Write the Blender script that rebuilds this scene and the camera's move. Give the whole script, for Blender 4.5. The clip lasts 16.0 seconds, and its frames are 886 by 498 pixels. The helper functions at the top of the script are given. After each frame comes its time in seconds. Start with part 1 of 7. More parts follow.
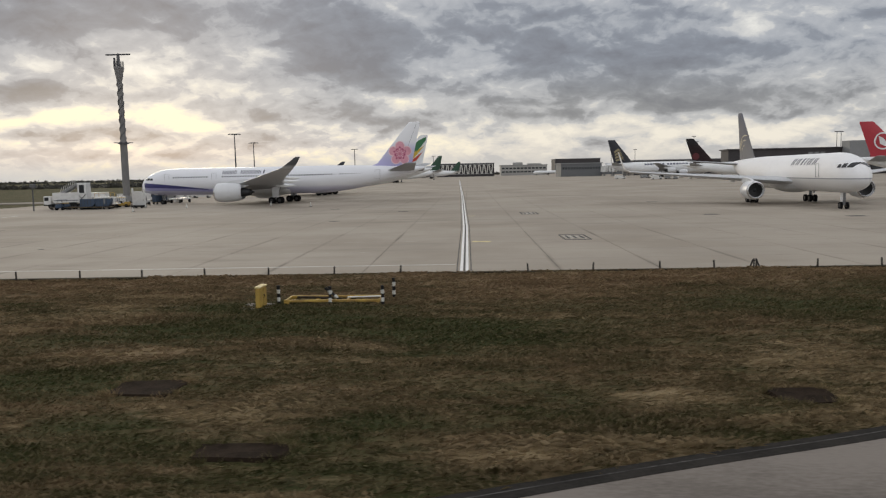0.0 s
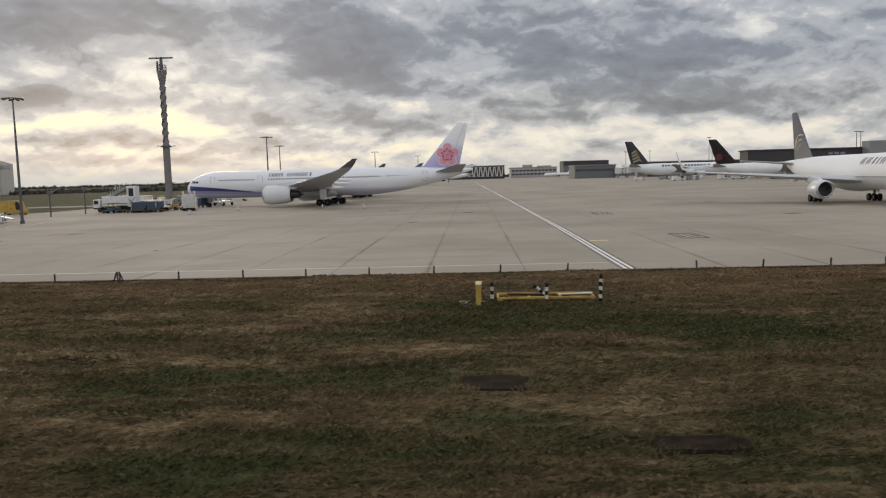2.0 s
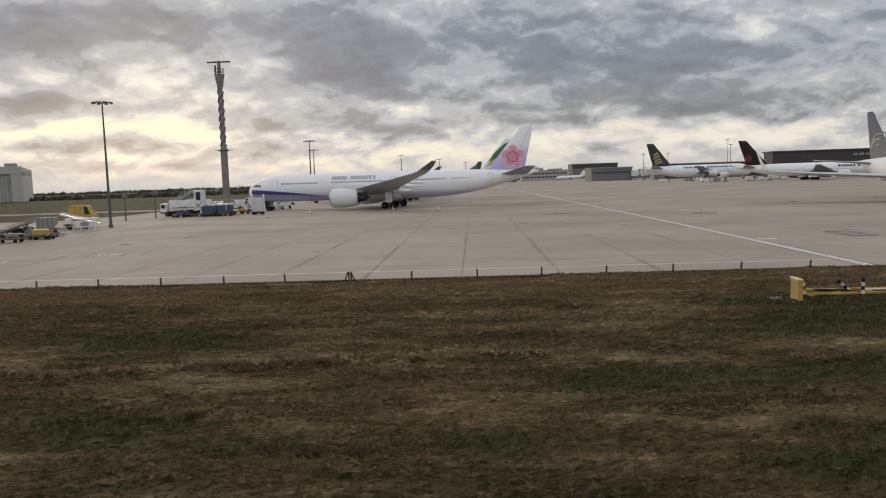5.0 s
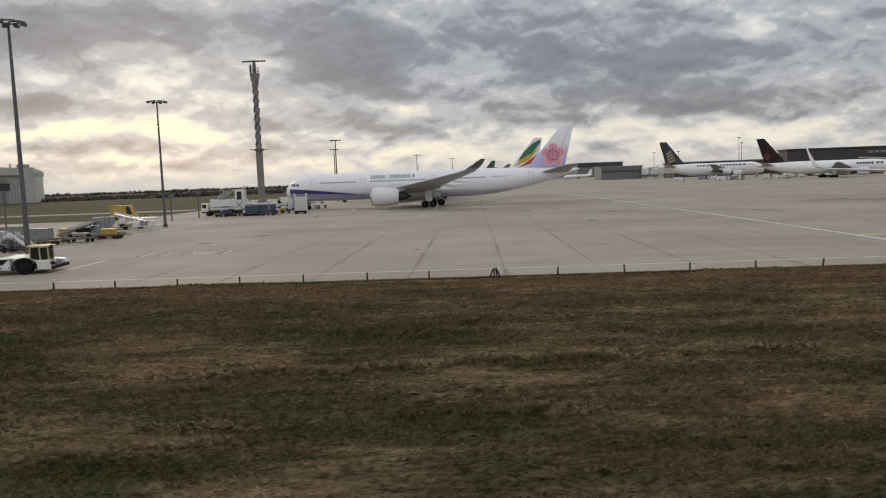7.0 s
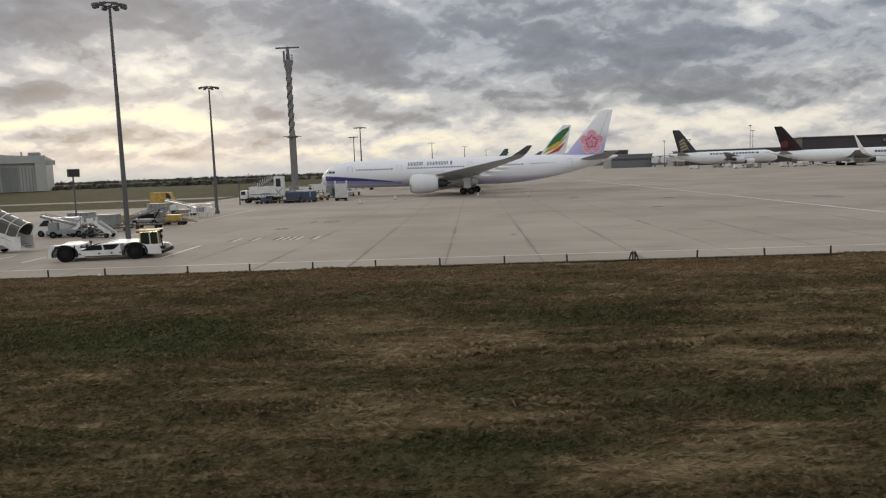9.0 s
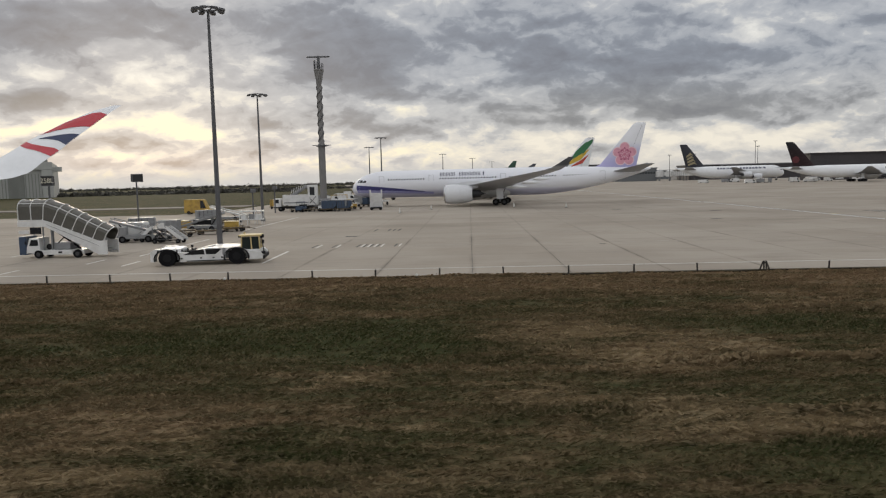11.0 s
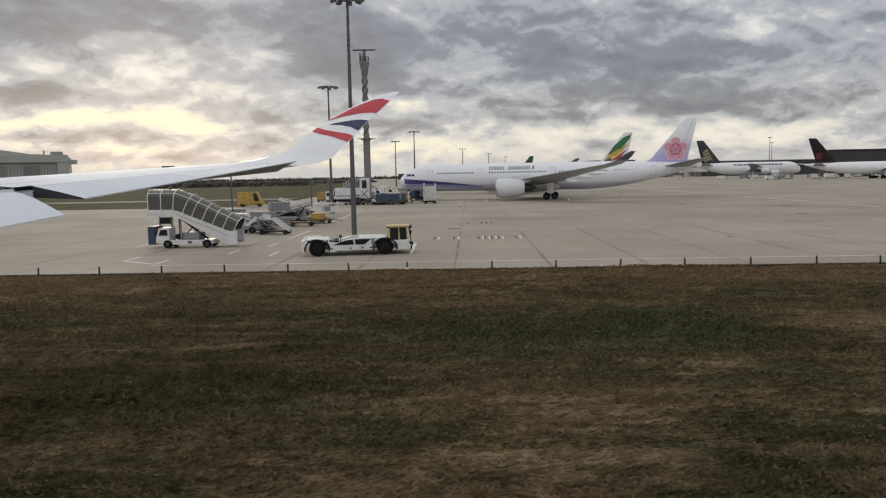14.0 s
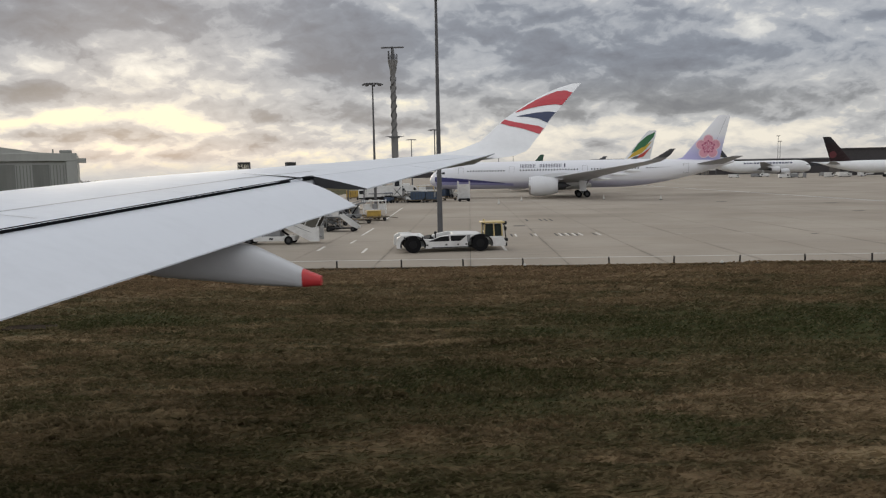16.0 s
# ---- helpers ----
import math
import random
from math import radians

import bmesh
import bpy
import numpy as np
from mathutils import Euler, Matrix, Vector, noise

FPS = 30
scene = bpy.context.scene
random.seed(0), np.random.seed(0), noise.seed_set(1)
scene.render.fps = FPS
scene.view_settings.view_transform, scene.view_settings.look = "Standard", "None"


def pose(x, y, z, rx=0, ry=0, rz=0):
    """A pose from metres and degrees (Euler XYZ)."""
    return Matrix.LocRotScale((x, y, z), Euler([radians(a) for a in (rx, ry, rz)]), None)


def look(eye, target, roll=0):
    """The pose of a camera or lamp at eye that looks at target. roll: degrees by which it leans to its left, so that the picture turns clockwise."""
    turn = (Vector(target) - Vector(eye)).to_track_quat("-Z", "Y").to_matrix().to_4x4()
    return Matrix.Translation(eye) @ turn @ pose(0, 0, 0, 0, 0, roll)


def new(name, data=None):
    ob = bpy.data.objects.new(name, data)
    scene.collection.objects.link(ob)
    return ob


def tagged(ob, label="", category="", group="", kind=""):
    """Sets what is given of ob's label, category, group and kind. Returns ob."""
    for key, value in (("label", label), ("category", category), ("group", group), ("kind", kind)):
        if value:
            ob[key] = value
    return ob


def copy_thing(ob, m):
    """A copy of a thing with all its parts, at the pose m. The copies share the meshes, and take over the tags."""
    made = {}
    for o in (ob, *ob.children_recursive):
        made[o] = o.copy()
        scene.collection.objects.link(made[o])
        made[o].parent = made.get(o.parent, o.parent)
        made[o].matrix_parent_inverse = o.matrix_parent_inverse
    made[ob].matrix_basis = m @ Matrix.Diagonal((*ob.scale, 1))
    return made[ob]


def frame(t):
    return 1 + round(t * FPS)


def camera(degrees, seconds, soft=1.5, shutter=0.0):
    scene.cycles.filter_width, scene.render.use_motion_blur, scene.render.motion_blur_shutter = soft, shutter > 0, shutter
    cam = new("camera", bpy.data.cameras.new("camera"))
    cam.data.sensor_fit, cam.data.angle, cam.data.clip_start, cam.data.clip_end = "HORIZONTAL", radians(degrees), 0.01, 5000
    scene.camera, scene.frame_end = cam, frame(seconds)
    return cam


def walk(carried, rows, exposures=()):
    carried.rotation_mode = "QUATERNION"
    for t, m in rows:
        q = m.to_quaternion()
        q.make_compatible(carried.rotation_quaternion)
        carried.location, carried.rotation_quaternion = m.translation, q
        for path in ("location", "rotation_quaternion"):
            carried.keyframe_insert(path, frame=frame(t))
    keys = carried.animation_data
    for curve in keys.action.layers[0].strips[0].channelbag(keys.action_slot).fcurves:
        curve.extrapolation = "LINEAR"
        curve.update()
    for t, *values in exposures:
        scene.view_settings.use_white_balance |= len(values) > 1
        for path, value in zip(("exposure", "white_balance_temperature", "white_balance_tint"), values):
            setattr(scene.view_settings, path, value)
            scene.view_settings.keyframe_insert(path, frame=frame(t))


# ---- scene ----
cam = camera(61.3, 16.0, 1.2, 0.3)
PATH = [
    (0, (-0.658, 0.362, 5.936), (-0.729, 2.35, 5.733), -1.2),
    (0.5, (-3.269, 0.516, 5.906), (-3.34, 2.503, 5.696), -1.2),
    (1, (-5.623, 0.319, 5.873), (-5.696, 2.307, 5.674), -1.3),
    (1.5, (-8.078, 0.283, 5.859), (-8.155, 2.272, 5.664), -1.4),
    (2, (-10.369, 0.217, 5.849), (-10.449, 2.205, 5.654), -1.5),
    (2.5, (-12.773, 0.084, 5.89), (-12.857, 2.072, 5.693), -1.6),
    (3, (-15.159, 0.086, 5.857), (-15.243, 2.075, 5.661), -1.6),
    (3.5, (-17.562, 0.103, 5.837), (-17.646, 2.092, 5.643), -1.5),
    (4, (-19.821, 0.22, 5.804), (-19.906, 2.209, 5.615), -1.7),
    (6.5, (-30.987, 0.01, 5.958), (-31.072, 2.0, 5.775), -2.0),
    (7, (-33.053, 0.085, 5.901), (-33.139, 2.074, 5.716), -2.1),
    (7.5, (-35.263, 0.086, 5.911), (-35.348, 2.069, 5.67), -1.8),
    (8, (-37.196, -0.216, 5.884), (-37.277, 1.763, 5.608), -1.6),
    (8.5, (-39.202, -0.145, 5.874), (-39.293, 1.841, 5.652), -2.2),
    (9, (-41.275, -0.141, 5.858), (-41.363, 1.845, 5.643), -2.1),
    (11.5, (-51.144, -0.167, 5.76), (-51.218, 1.823, 5.579), -1.3),
    (12, (-52.985, -0.198, 5.744), (-53.06, 1.791, 5.55), -1.2),
    (12.5, (-54.862, -0.28, 5.754), (-54.938, 1.708, 5.553), -1.0),
    (13, (-56.647, -0.251, 5.741), (-56.721, 1.738, 5.54), -1.0),
    (13.5, (-58.506, -0.312, 5.75), (-58.58, 1.677, 5.551), -1.1),
    (14, (-60.161, -0.577, 5.725), (-60.236, 1.412, 5.528), -1.1),
    (14.5, (-61.934, -0.791, 5.767), (-62.009, 1.198, 5.569), -1.1),
    (15, (-63.649, -0.83, 5.781), (-63.724, 1.158, 5.581), -1.0),
    (15.5, (-65.412, -0.656, 5.747), (-65.488, 1.332, 5.546), -1.0),
    (16, (-67.174, -0.338, 5.64), (-67.248, 1.65, 5.44), -1.1),
]
walk(cam, [(t, look(eye, at, roll)) for t, eye, at, roll in PATH])

# ---- world, sun, exposure ----
world = bpy.data.worlds.new("overcast_evening_sky")
scene.world = world
world.use_nodes = True
SUN_AZ, SUN_EL = radians(-24), radians(9)      # from +y towards -x, low behind the clouds
sun_dir = Vector((math.sin(SUN_AZ) * math.cos(SUN_EL), math.cos(SUN_AZ) * math.cos(SUN_EL), math.sin(SUN_EL)))


class Nodes:
    """Short hand for building node trees."""
    def __init__(self, tree):
        self.t = tree
        tree.nodes.clear()

    def add(self, kind, **inputs):
        n = self.t.nodes.new(kind)
        for k, v in inputs.items():
            k = k.replace("_", " ")
            if isinstance(v, bpy.types.NodeSocket):
                self.t.links.new(v, n.inputs[k])
            else:
                n.inputs[k].default_value = v
        return n

    def math(self, op, a, b=0.0, c=0.0, clamp=False):
        n = self.t.nodes.new("ShaderNodeMath")
        n.operation, n.use_clamp = op, clamp
        for i, v in enumerate((a, b, c)):
            if isinstance(v, bpy.types.NodeSocket):
                self.t.links.new(v, n.inputs[i])
            else:
                n.inputs[i].default_value = v
        return n.outputs[0]

    def noise(self, vec, scale, detail=6.0, rough=0.55, distort=0.0):
        n = self.add("ShaderNodeTexNoise", Scale=scale, Detail=detail, Roughness=rough, Distortion=distort)
        if vec is not None:
            self.t.links.new(vec, n.inputs["Vector"])
        return n.outputs["Fac"]

    def ramp(self, fac, lo, hi):
        n = self.add("ShaderNodeMapRange", Value=fac, From_Min=lo, From_Max=hi)
        n.interpolation_type = "SMOOTHSTEP"
        return n.outputs[0]

    def mix(self, fac, a, b, blend="MIX"):
        n = self.t.nodes.new("ShaderNodeMix")
        n.data_type, n.blend_type = "RGBA", blend
        for sock, v in ((n.inputs[0], fac), (n.inputs[6], a), (n.inputs[7], b)):
            if isinstance(v, bpy.types.NodeSocket):
                self.t.links.new(v, sock)
            else:
                sock.default_value = v if isinstance(v, (int, float)) else (*v, 1)
        return n.outputs[2]

    def xyz(self, vec):
        return self.add("ShaderNodeSeparateXYZ", Vector=vec).outputs

    def vec(self, x, y, z=0.0):
        n = self.t.nodes.new("ShaderNodeCombineXYZ")
        for i, v in enumerate((x, y, z)):
            if isinstance(v, bpy.types.NodeSocket):
                self.t.links.new(v, n.inputs[i])
            else:
                n.inputs[i].default_value = v
        return n.outputs[0]


# the overcast seen ahead: bearing x/y, rise z/y, half width, half height, weight
HIGH = [(-0.551, 0.22, 0.189, 0.039, 0.42), (-0.368, 0.223, 0.083, 0.026, 0.22), (-0.359, 0.178, 0.053, 0.027, 0.14), (-0.597, 0.121, 0.072, 0.02, 0.4), (-0.502, 0.1, 0.029, 0.01, 0.16),
        (-0.175, 0.18, 0.098, 0.042, 0.44), (-0.139, 0.131, 0.083, 0.024, 0.42), (-0.241, 0.214, 0.068, 0.02, 0.2), (-0.019, 0.175, 0.128, 0.045, 0.195), (0.128, 0.167, 0.128, 0.053, 0.156),
        (0.267, 0.138, 0.113, 0.047, 0.203), (0.039, 0.115, 0.128, 0.026, 0.117), (0.194, 0.09, 0.166, 0.023, 0.117), (0.369, 0.081, 0.121, 0.02, 0.078), (0.47, 0.104, 0.091, 0.018, 0.094)]
LOW = [(-0.307, 0.095, 0.06, 0.011, 0.22), (-0.193, 0.081, 0.098, 0.017, 0.396), (-0.104, 0.062, 0.068, 0.011, 0.176), (-0.578, 0.062, 0.064, 0.008, 0.297), (-0.466, 0.065, 0.038, 0.007, 0.22),
       (-0.324, 0.051, 0.091, 0.01, 0.176), (-0.387, 0.031, 0.113, 0.009, 0.176), (-0.542, 0.029, 0.091, 0.006, 0.088), (-0.202, 0.044, 0.068, 0.008, 0.132), (0.128, 0.06, 0.045, 0.006, 0.086),
       (0.492, 0.083, 0.03, 0.007, 0.086)]
BREAKS = [(-0.449, 0.143, 0.113, 0.027, -0.085), (-0.258, 0.171, 0.026, 0.038, -0.119), (-0.514, 0.084, 0.151, 0.011, -0.255), (-0.6, 0.08, 0.06, 0.008, -0.119), (-0.391, 0.086, 0.045, 0.009, -0.119),
          (-0.102, 0.099, 0.06, 0.008, -0.255), (-0.278, 0.066, 0.091, 0.006, -0.153), (-0.172, 0.054, 0.113, 0.006, -0.102), (0.371, 0.182, 0.026, 0.015, -0.357), (0.355, 0.166, 0.017, 0.009, -0.221),
          (0.417, 0.198, 0.045, 0.015, -0.102), (0.434, 0.076, 0.038, 0.006, -0.102), (0.304, 0.049, 0.249, 0.01, -0.17), (-0.067, 0.036, 0.151, 0.011, -0.085), (-0.494, 0.046, 0.098, 0.006, -0.119)]


def build_sky():
    """A lumpy broken deck with a flat lower edge, warm gaps low over the sun, lighter overhead."""
    g = Nodes(world.node_tree)
    d = g.add("ShaderNodeTexCoord").outputs["Generated"]
    x, y, z = g.xyz(d)
    up = g.math("MAXIMUM", z, 0.0)
    fwd = g.math("MAXIMUM", y, 0.08)
    bearing, rise = g.math("DIVIDE", x, fwd), g.math("DIVIDE", up, fwd)

    def deck(shift):
        """The cloud deck in perspective; shift moves along the height."""
        deep = g.math("ADD", g.math("ADD", up, 0.42), shift)
        return g.vec(g.math("DIVIDE", x, deep), g.math("DIVIDE", y, deep), 0.0)

    flat = deck(0.0)
    stir = g.add("ShaderNodeTexNoise", Vector=flat, Scale=7.0, Detail=4.0, Roughness=0.6).outputs["Color"]
    sx, sy, sz = g.xyz(stir)
    sx, sy = g.math("SUBTRACT", sx, 0.5), g.math("SUBTRACT", sy, 0.5)

    def lumps(shift):
        p = g.add("ShaderNodeVectorMath", Vector=deck(shift))
        p.operation = "ADD"
        g.t.links.new(g.vec(g.math("MULTIPLY", sx, 0.10), g.math("MULTIPLY", sy, 0.10)), p.inputs[1])
        p = p.outputs[0]
        n = g.t.nodes.new("ShaderNodeTexVoronoi")
        n.feature, n.normalize = "SMOOTH_F1", True
        g.t.links.new(p, n.inputs["Vector"])
        for k, v in (("Scale", 6.5), ("Detail", 3.0), ("Roughness", 0.5), ("Lacunarity", 2.2), ("Smoothness", 0.7)):
            n.inputs[k].default_value = v
        puff = g.math("MULTIPLY", g.math("SUBTRACT", 0.42, n.outputs["Distance"]), 0.42)
        return g.math("ADD", puff, g.math("MULTIPLY", g.math("SUBTRACT", g.noise(p, 6.5, 7.0, 0.56), 0.5), 0.85))

    lump = lumps(0.0)
    relief = g.math("SUBTRACT", lump, lumps(0.010))
    swell = g.math("MULTIPLY", g.math("SUBTRACT", g.noise(flat, 2.4, 3.0, 0.5), 0.5), 0.30)
    bearing = g.math("ADD", bearing, g.math("MULTIPLY", sx, 0.07))
    rise = g.math("ADD", rise, g.math("MULTIPLY", sy, 0.030))
    mass = g.math("ADD", lump, swell)
    clear = 1.0
    for u, v, w, h, k in HIGH + LOW + BREAKS:
        a = g.math("DIVIDE", g.math("SUBTRACT", bearing, u), w)
        b = g.math("DIVIDE", g.math("SUBTRACT", rise, v), h)
        e = g.math("EXPONENT", g.math("MULTIPLY", g.math("ADD", g.math("MULTIPLY", a, a), g.math("MULTIPLY", b, b)), -1.0))
        if k < 0:
            mass = g.math("ADD", mass, g.math("MULTIPLY", e, k))
        else:
            clear = g.math("MULTIPLY", clear, g.math("SUBTRACT", 1.0, g.math("MULTIPLY", e, k)))
    mass = g.math("ADD", mass, g.math("SUBTRACT", 1.0, clear))
    # flat lower edge of the deck away from the sun
    edge = g.math("MULTIPLY", g.ramp(rise, 0.062, 0.078), g.math("MULTIPLY", g.ramp(bearing, -0.02, 0.10), 0.12))
    thick = g.math("ADD", g.math("ADD", mass, edge), g.math("MULTIPLY", relief, 0.8))
    thick = g.math("ADD", g.math("SUBTRACT", thick, g.math("MULTIPLY", g.ramp(rise, 0.075, 0.050), 0.02)), THIN)
    # crisper borders round thin and round dense cloud
    thick = g.math("ADD", thick, g.math("ADD", g.math("MULTIPLY", g.ramp(thick, 0.22, 0.31), 0.07), g.math("MULTIPLY", g.ramp(thick, 0.42, 0.52), 0.10)))
    towards = g.add("ShaderNodeVectorMath", Vector=d)
    towards.operation = "DOT_PRODUCT"
    towards.inputs[1].default_value = sun_dir
    glow = g.ramp(towards.outputs["Value"], 0.86, 0.995)
    low = g.ramp(up, 0.075, 0.145)

    def tones(*stops):
        n = g.t.nodes.new("ShaderNodeValToRGB")
        n.color_ramp.interpolation = "LINEAR"
        while len(n.color_ramp.elements) < len(stops):
            n.color_ramp.elements.new(0.5)
        for el, (at, c) in zip(n.color_ramp.elements, stops):
            el.position, el.color = at, (*c, 1)
        g.t.links.new(thick, n.inputs[0])
        return n.outputs[0]

    high_tone = tones((0.0, (0.88, 0.86, 0.80)), (0.20, (0.61, 0.61, 0.605)), (0.38, (0.44, 0.457, 0.49)), (0.56, (0.325, 0.347, 0.39)), (0.72, (0.245, 0.265, 0.31)), (0.95, (0.19, 0.20, 0.235)))
    sunny = tones((0.0, (0.98, 0.90, 0.66)), (0.16, (0.725, 0.705, 0.655)), (0.34, (0.52, 0.53, 0.55)), (0.52, (0.40, 0.415, 0.445)), (0.75, (0.275, 0.285, 0.315)), (0.95, (0.22, 0.225, 0.24)))
    pale = tones((0.0, (0.85, 0.795, 0.69)), (0.16, (0.71, 0.675, 0.615)), (0.34, (0.535, 0.535, 0.535)), (0.52, (0.39, 0.395, 0.41)), (0.75, (0.26, 0.265, 0.28)), (0.95, (0.20, 0.205, 0.225)))
    col = g.mix(low, g.mix(glow, pale, sunny), high_tone)
    sky = g.add("ShaderNodeTexSky")
    sky.sky_type, sky.sun_disc = "NISHITA", False
    sky.sun_elevation, sky.sun_rotation = SUN_EL, SUN_AZ
    col = g.mix(0.004, col, sky.outputs[0])
    haze = g.mix(glow, (0.58, 0.56, 0.525), (0.605, 0.597, 0.575))
    col = g.mix(g.math("MULTIPLY", g.ramp(up, 0.036, 0.0), 0.85), col, haze)
    # thinner, brighter overcast towards the zenith
    zenith = g.mix(g.ramp(lump, -0.12, 0.12), (0.98, 0.988, 1.0), (0.72, 0.73, 0.755))
    col = g.mix(g.ramp(up, 0.26, 0.62), col, zenith)
    # the lighter half of the overcast behind the aircraft
    col = g.mix(g.ramp(y, -0.05, -0.6), col, zenith)
    bg = g.add("ShaderNodeBackground", Color=col, Strength=1.0)
    out = g.t.nodes.new("ShaderNodeOutputWorld")
    g.t.links.new(bg.outputs[0], out.inputs[0])


THIN = 0.19
build_sky()
sun = new("sun", bpy.data.lights.new("sun", "SUN"))
sun.data.energy, sun.data.angle, sun.data.color = 0.7, radians(16), (1.0, 0.88, 0.70)
sun.matrix_world = look((0, 0, 200), Vector((0, 0, 200)) - sun_dir)
scene.view_settings.exposure = 0.0

# ---- materials ----
def material(name, base, rough=0.5, metal=0.0, vary=0.12, scale=3.0, fine=40.0, bump=0.0, coat=0.0, second=None, edges=(0.42, 0.62), streak=None, spec=0.5):
    """Paint, metal, rubber and the like: a base colour varied at two scales, with dirt in second."""
    m = bpy.data.materials.new(name)
    m.use_nodes = True
    g = Nodes(m.node_tree)
    co = g.add("ShaderNodeTexCoord").outputs["Object"]
    if streak:
        co = g.add("ShaderNodeMapping", Vector=co, Scale=streak).outputs[0]
    a, b = g.noise(co, scale, 6, 0.6), g.noise(co, fine, 4, 0.6)
    second = second or tuple(c * (1 - 2.2 * vary) for c in base)
    f = g.ramp(g.math("ADD", g.math("MULTIPLY", a, 0.7), g.math("MULTIPLY", b, 0.3)), *edges)
    col = g.mix(g.math("MULTIPLY", f, min(1.0, 0.35 + 2 * vary)), base, second)
    bsdf = g.add("ShaderNodeBsdfPrincipled", Base_Color=col, Metallic=metal, Coat_Weight=coat, Specular_IOR_Level=spec)
    g.t.links.new(g.math("ADD", g.math("MULTIPLY", b, 0.25), max(0.03, rough - 0.12)), bsdf.inputs["Roughness"])
    if bump:
        bp = g.add("ShaderNodeBump", Strength=bump, Height=b, Distance=0.02)
        g.t.links.new(bp.outputs[0], bsdf.inputs["Normal"])
    out = g.t.nodes.new("ShaderNodeOutputMaterial")
    g.t.links.new(bsdf.outputs[0], out.inputs[0])
    return m


def concrete_material(name, joints=False):
    m = bpy.data.materials.new(name)
    m.use_nodes = True
    g = Nodes(m.node_tree)
    co = g.add("ShaderNodeNewGeometry").outputs["Position"]
    x, y, z = g.xyz(co)
    blot = g.noise(co, 0.05, 6, 0.6)
    mid = g.noise(g.vec(g.math("MULTIPLY", x, 0.12), g.math("MULTIPLY", y, 0.5), 0), 1.0, 6, 0.65)
    grit = g.noise(co, 9.0, 5, 0.7)
    slab = g.noise(g.vec(g.math("FLOOR", g.math("DIVIDE", g.math("ADD", x, 1.2), 6.0)), g.math("FLOOR", g.math("DIVIDE", g.math("SUBTRACT", y, 45.0), 6.0)), 0), 7.3, 0)
    col = g.mix(g.ramp(blot, 0.35, 0.65), (0.276, 0.236, 0.190), (0.354, 0.312, 0.258))
    col = g.mix(g.math("MULTIPLY", g.ramp(mid, 0.5, 0.75), 0.45), col, (0.215, 0.192, 0.166))
    col = g.mix(g.math("MULTIPLY", slab, 0.22), col, (0.41, 0.378, 0.335))
    col = g.mix(g.math("MULTIPLY", g.ramp(grit, 0.45, 0.75), 0.25), col, (0.18, 0.155, 0.13))
    stain = g.noise(g.vec(g.math("MULTIPLY", x, 0.03), g.math("MULTIPLY", y, 0.11), 5), 1.0, 5, 0.7)
    col = g.mix(g.math("MULTIPLY", g.ramp(stain, 0.52, 0.74), 0.55), col, (0.158, 0.132, 0.104))
    # dirt and old sealant spread along the lengthwise joints
    side = g.math("ABSOLUTE", g.math("SUBTRACT", g.math("FRACT", g.math("DIVIDE", g.math("ADD", x, 1.2), 6.0)), 0.5))
    smear = g.math("MULTIPLY", g.ramp(side, 0.445, 0.498), g.ramp(g.noise(g.vec(g.math("MULTIPLY", x, 0.6), g.math("MULTIPLY", y, 0.09), 9), 1.0, 5, 0.65), 0.40, 0.66))
    col = g.mix(g.math("MULTIPLY", smear, 0.2 if joints else 0.5), col, (0.125, 0.108, 0.09))
    if joints:
        for c, off in ((x, 1.2), (y, -45.0)):
            f = g.math("FRACT", g.math("DIVIDE", g.math("ADD", c, off), 6.0))
            near = g.math("LESS_THAN", g.math("ABSOLUTE", g.math("SUBTRACT", f, 0.5)), 0.492)
            near = g.math("SUBTRACT", 1.0, near)
            col = g.mix(g.math("MULTIPLY", near, 0.24 if off > 0 else 0.10), col, (0.09, 0.078, 0.066))
    bsdf = g.add("ShaderNodeBsdfPrincipled", Base_Color=col, Roughness=0.9, Specular_IOR_Level=0.25)
    bp = g.add("ShaderNodeBump", Strength=0.25, Height=grit, Distance=0.01)
    g.t.links.new(bp.outputs[0], bsdf.inputs["Normal"])
    out = g.t.nodes.new("ShaderNodeOutputMaterial")
    g.t.links.new(bsdf.outputs[0], out.inputs[0])
    return m


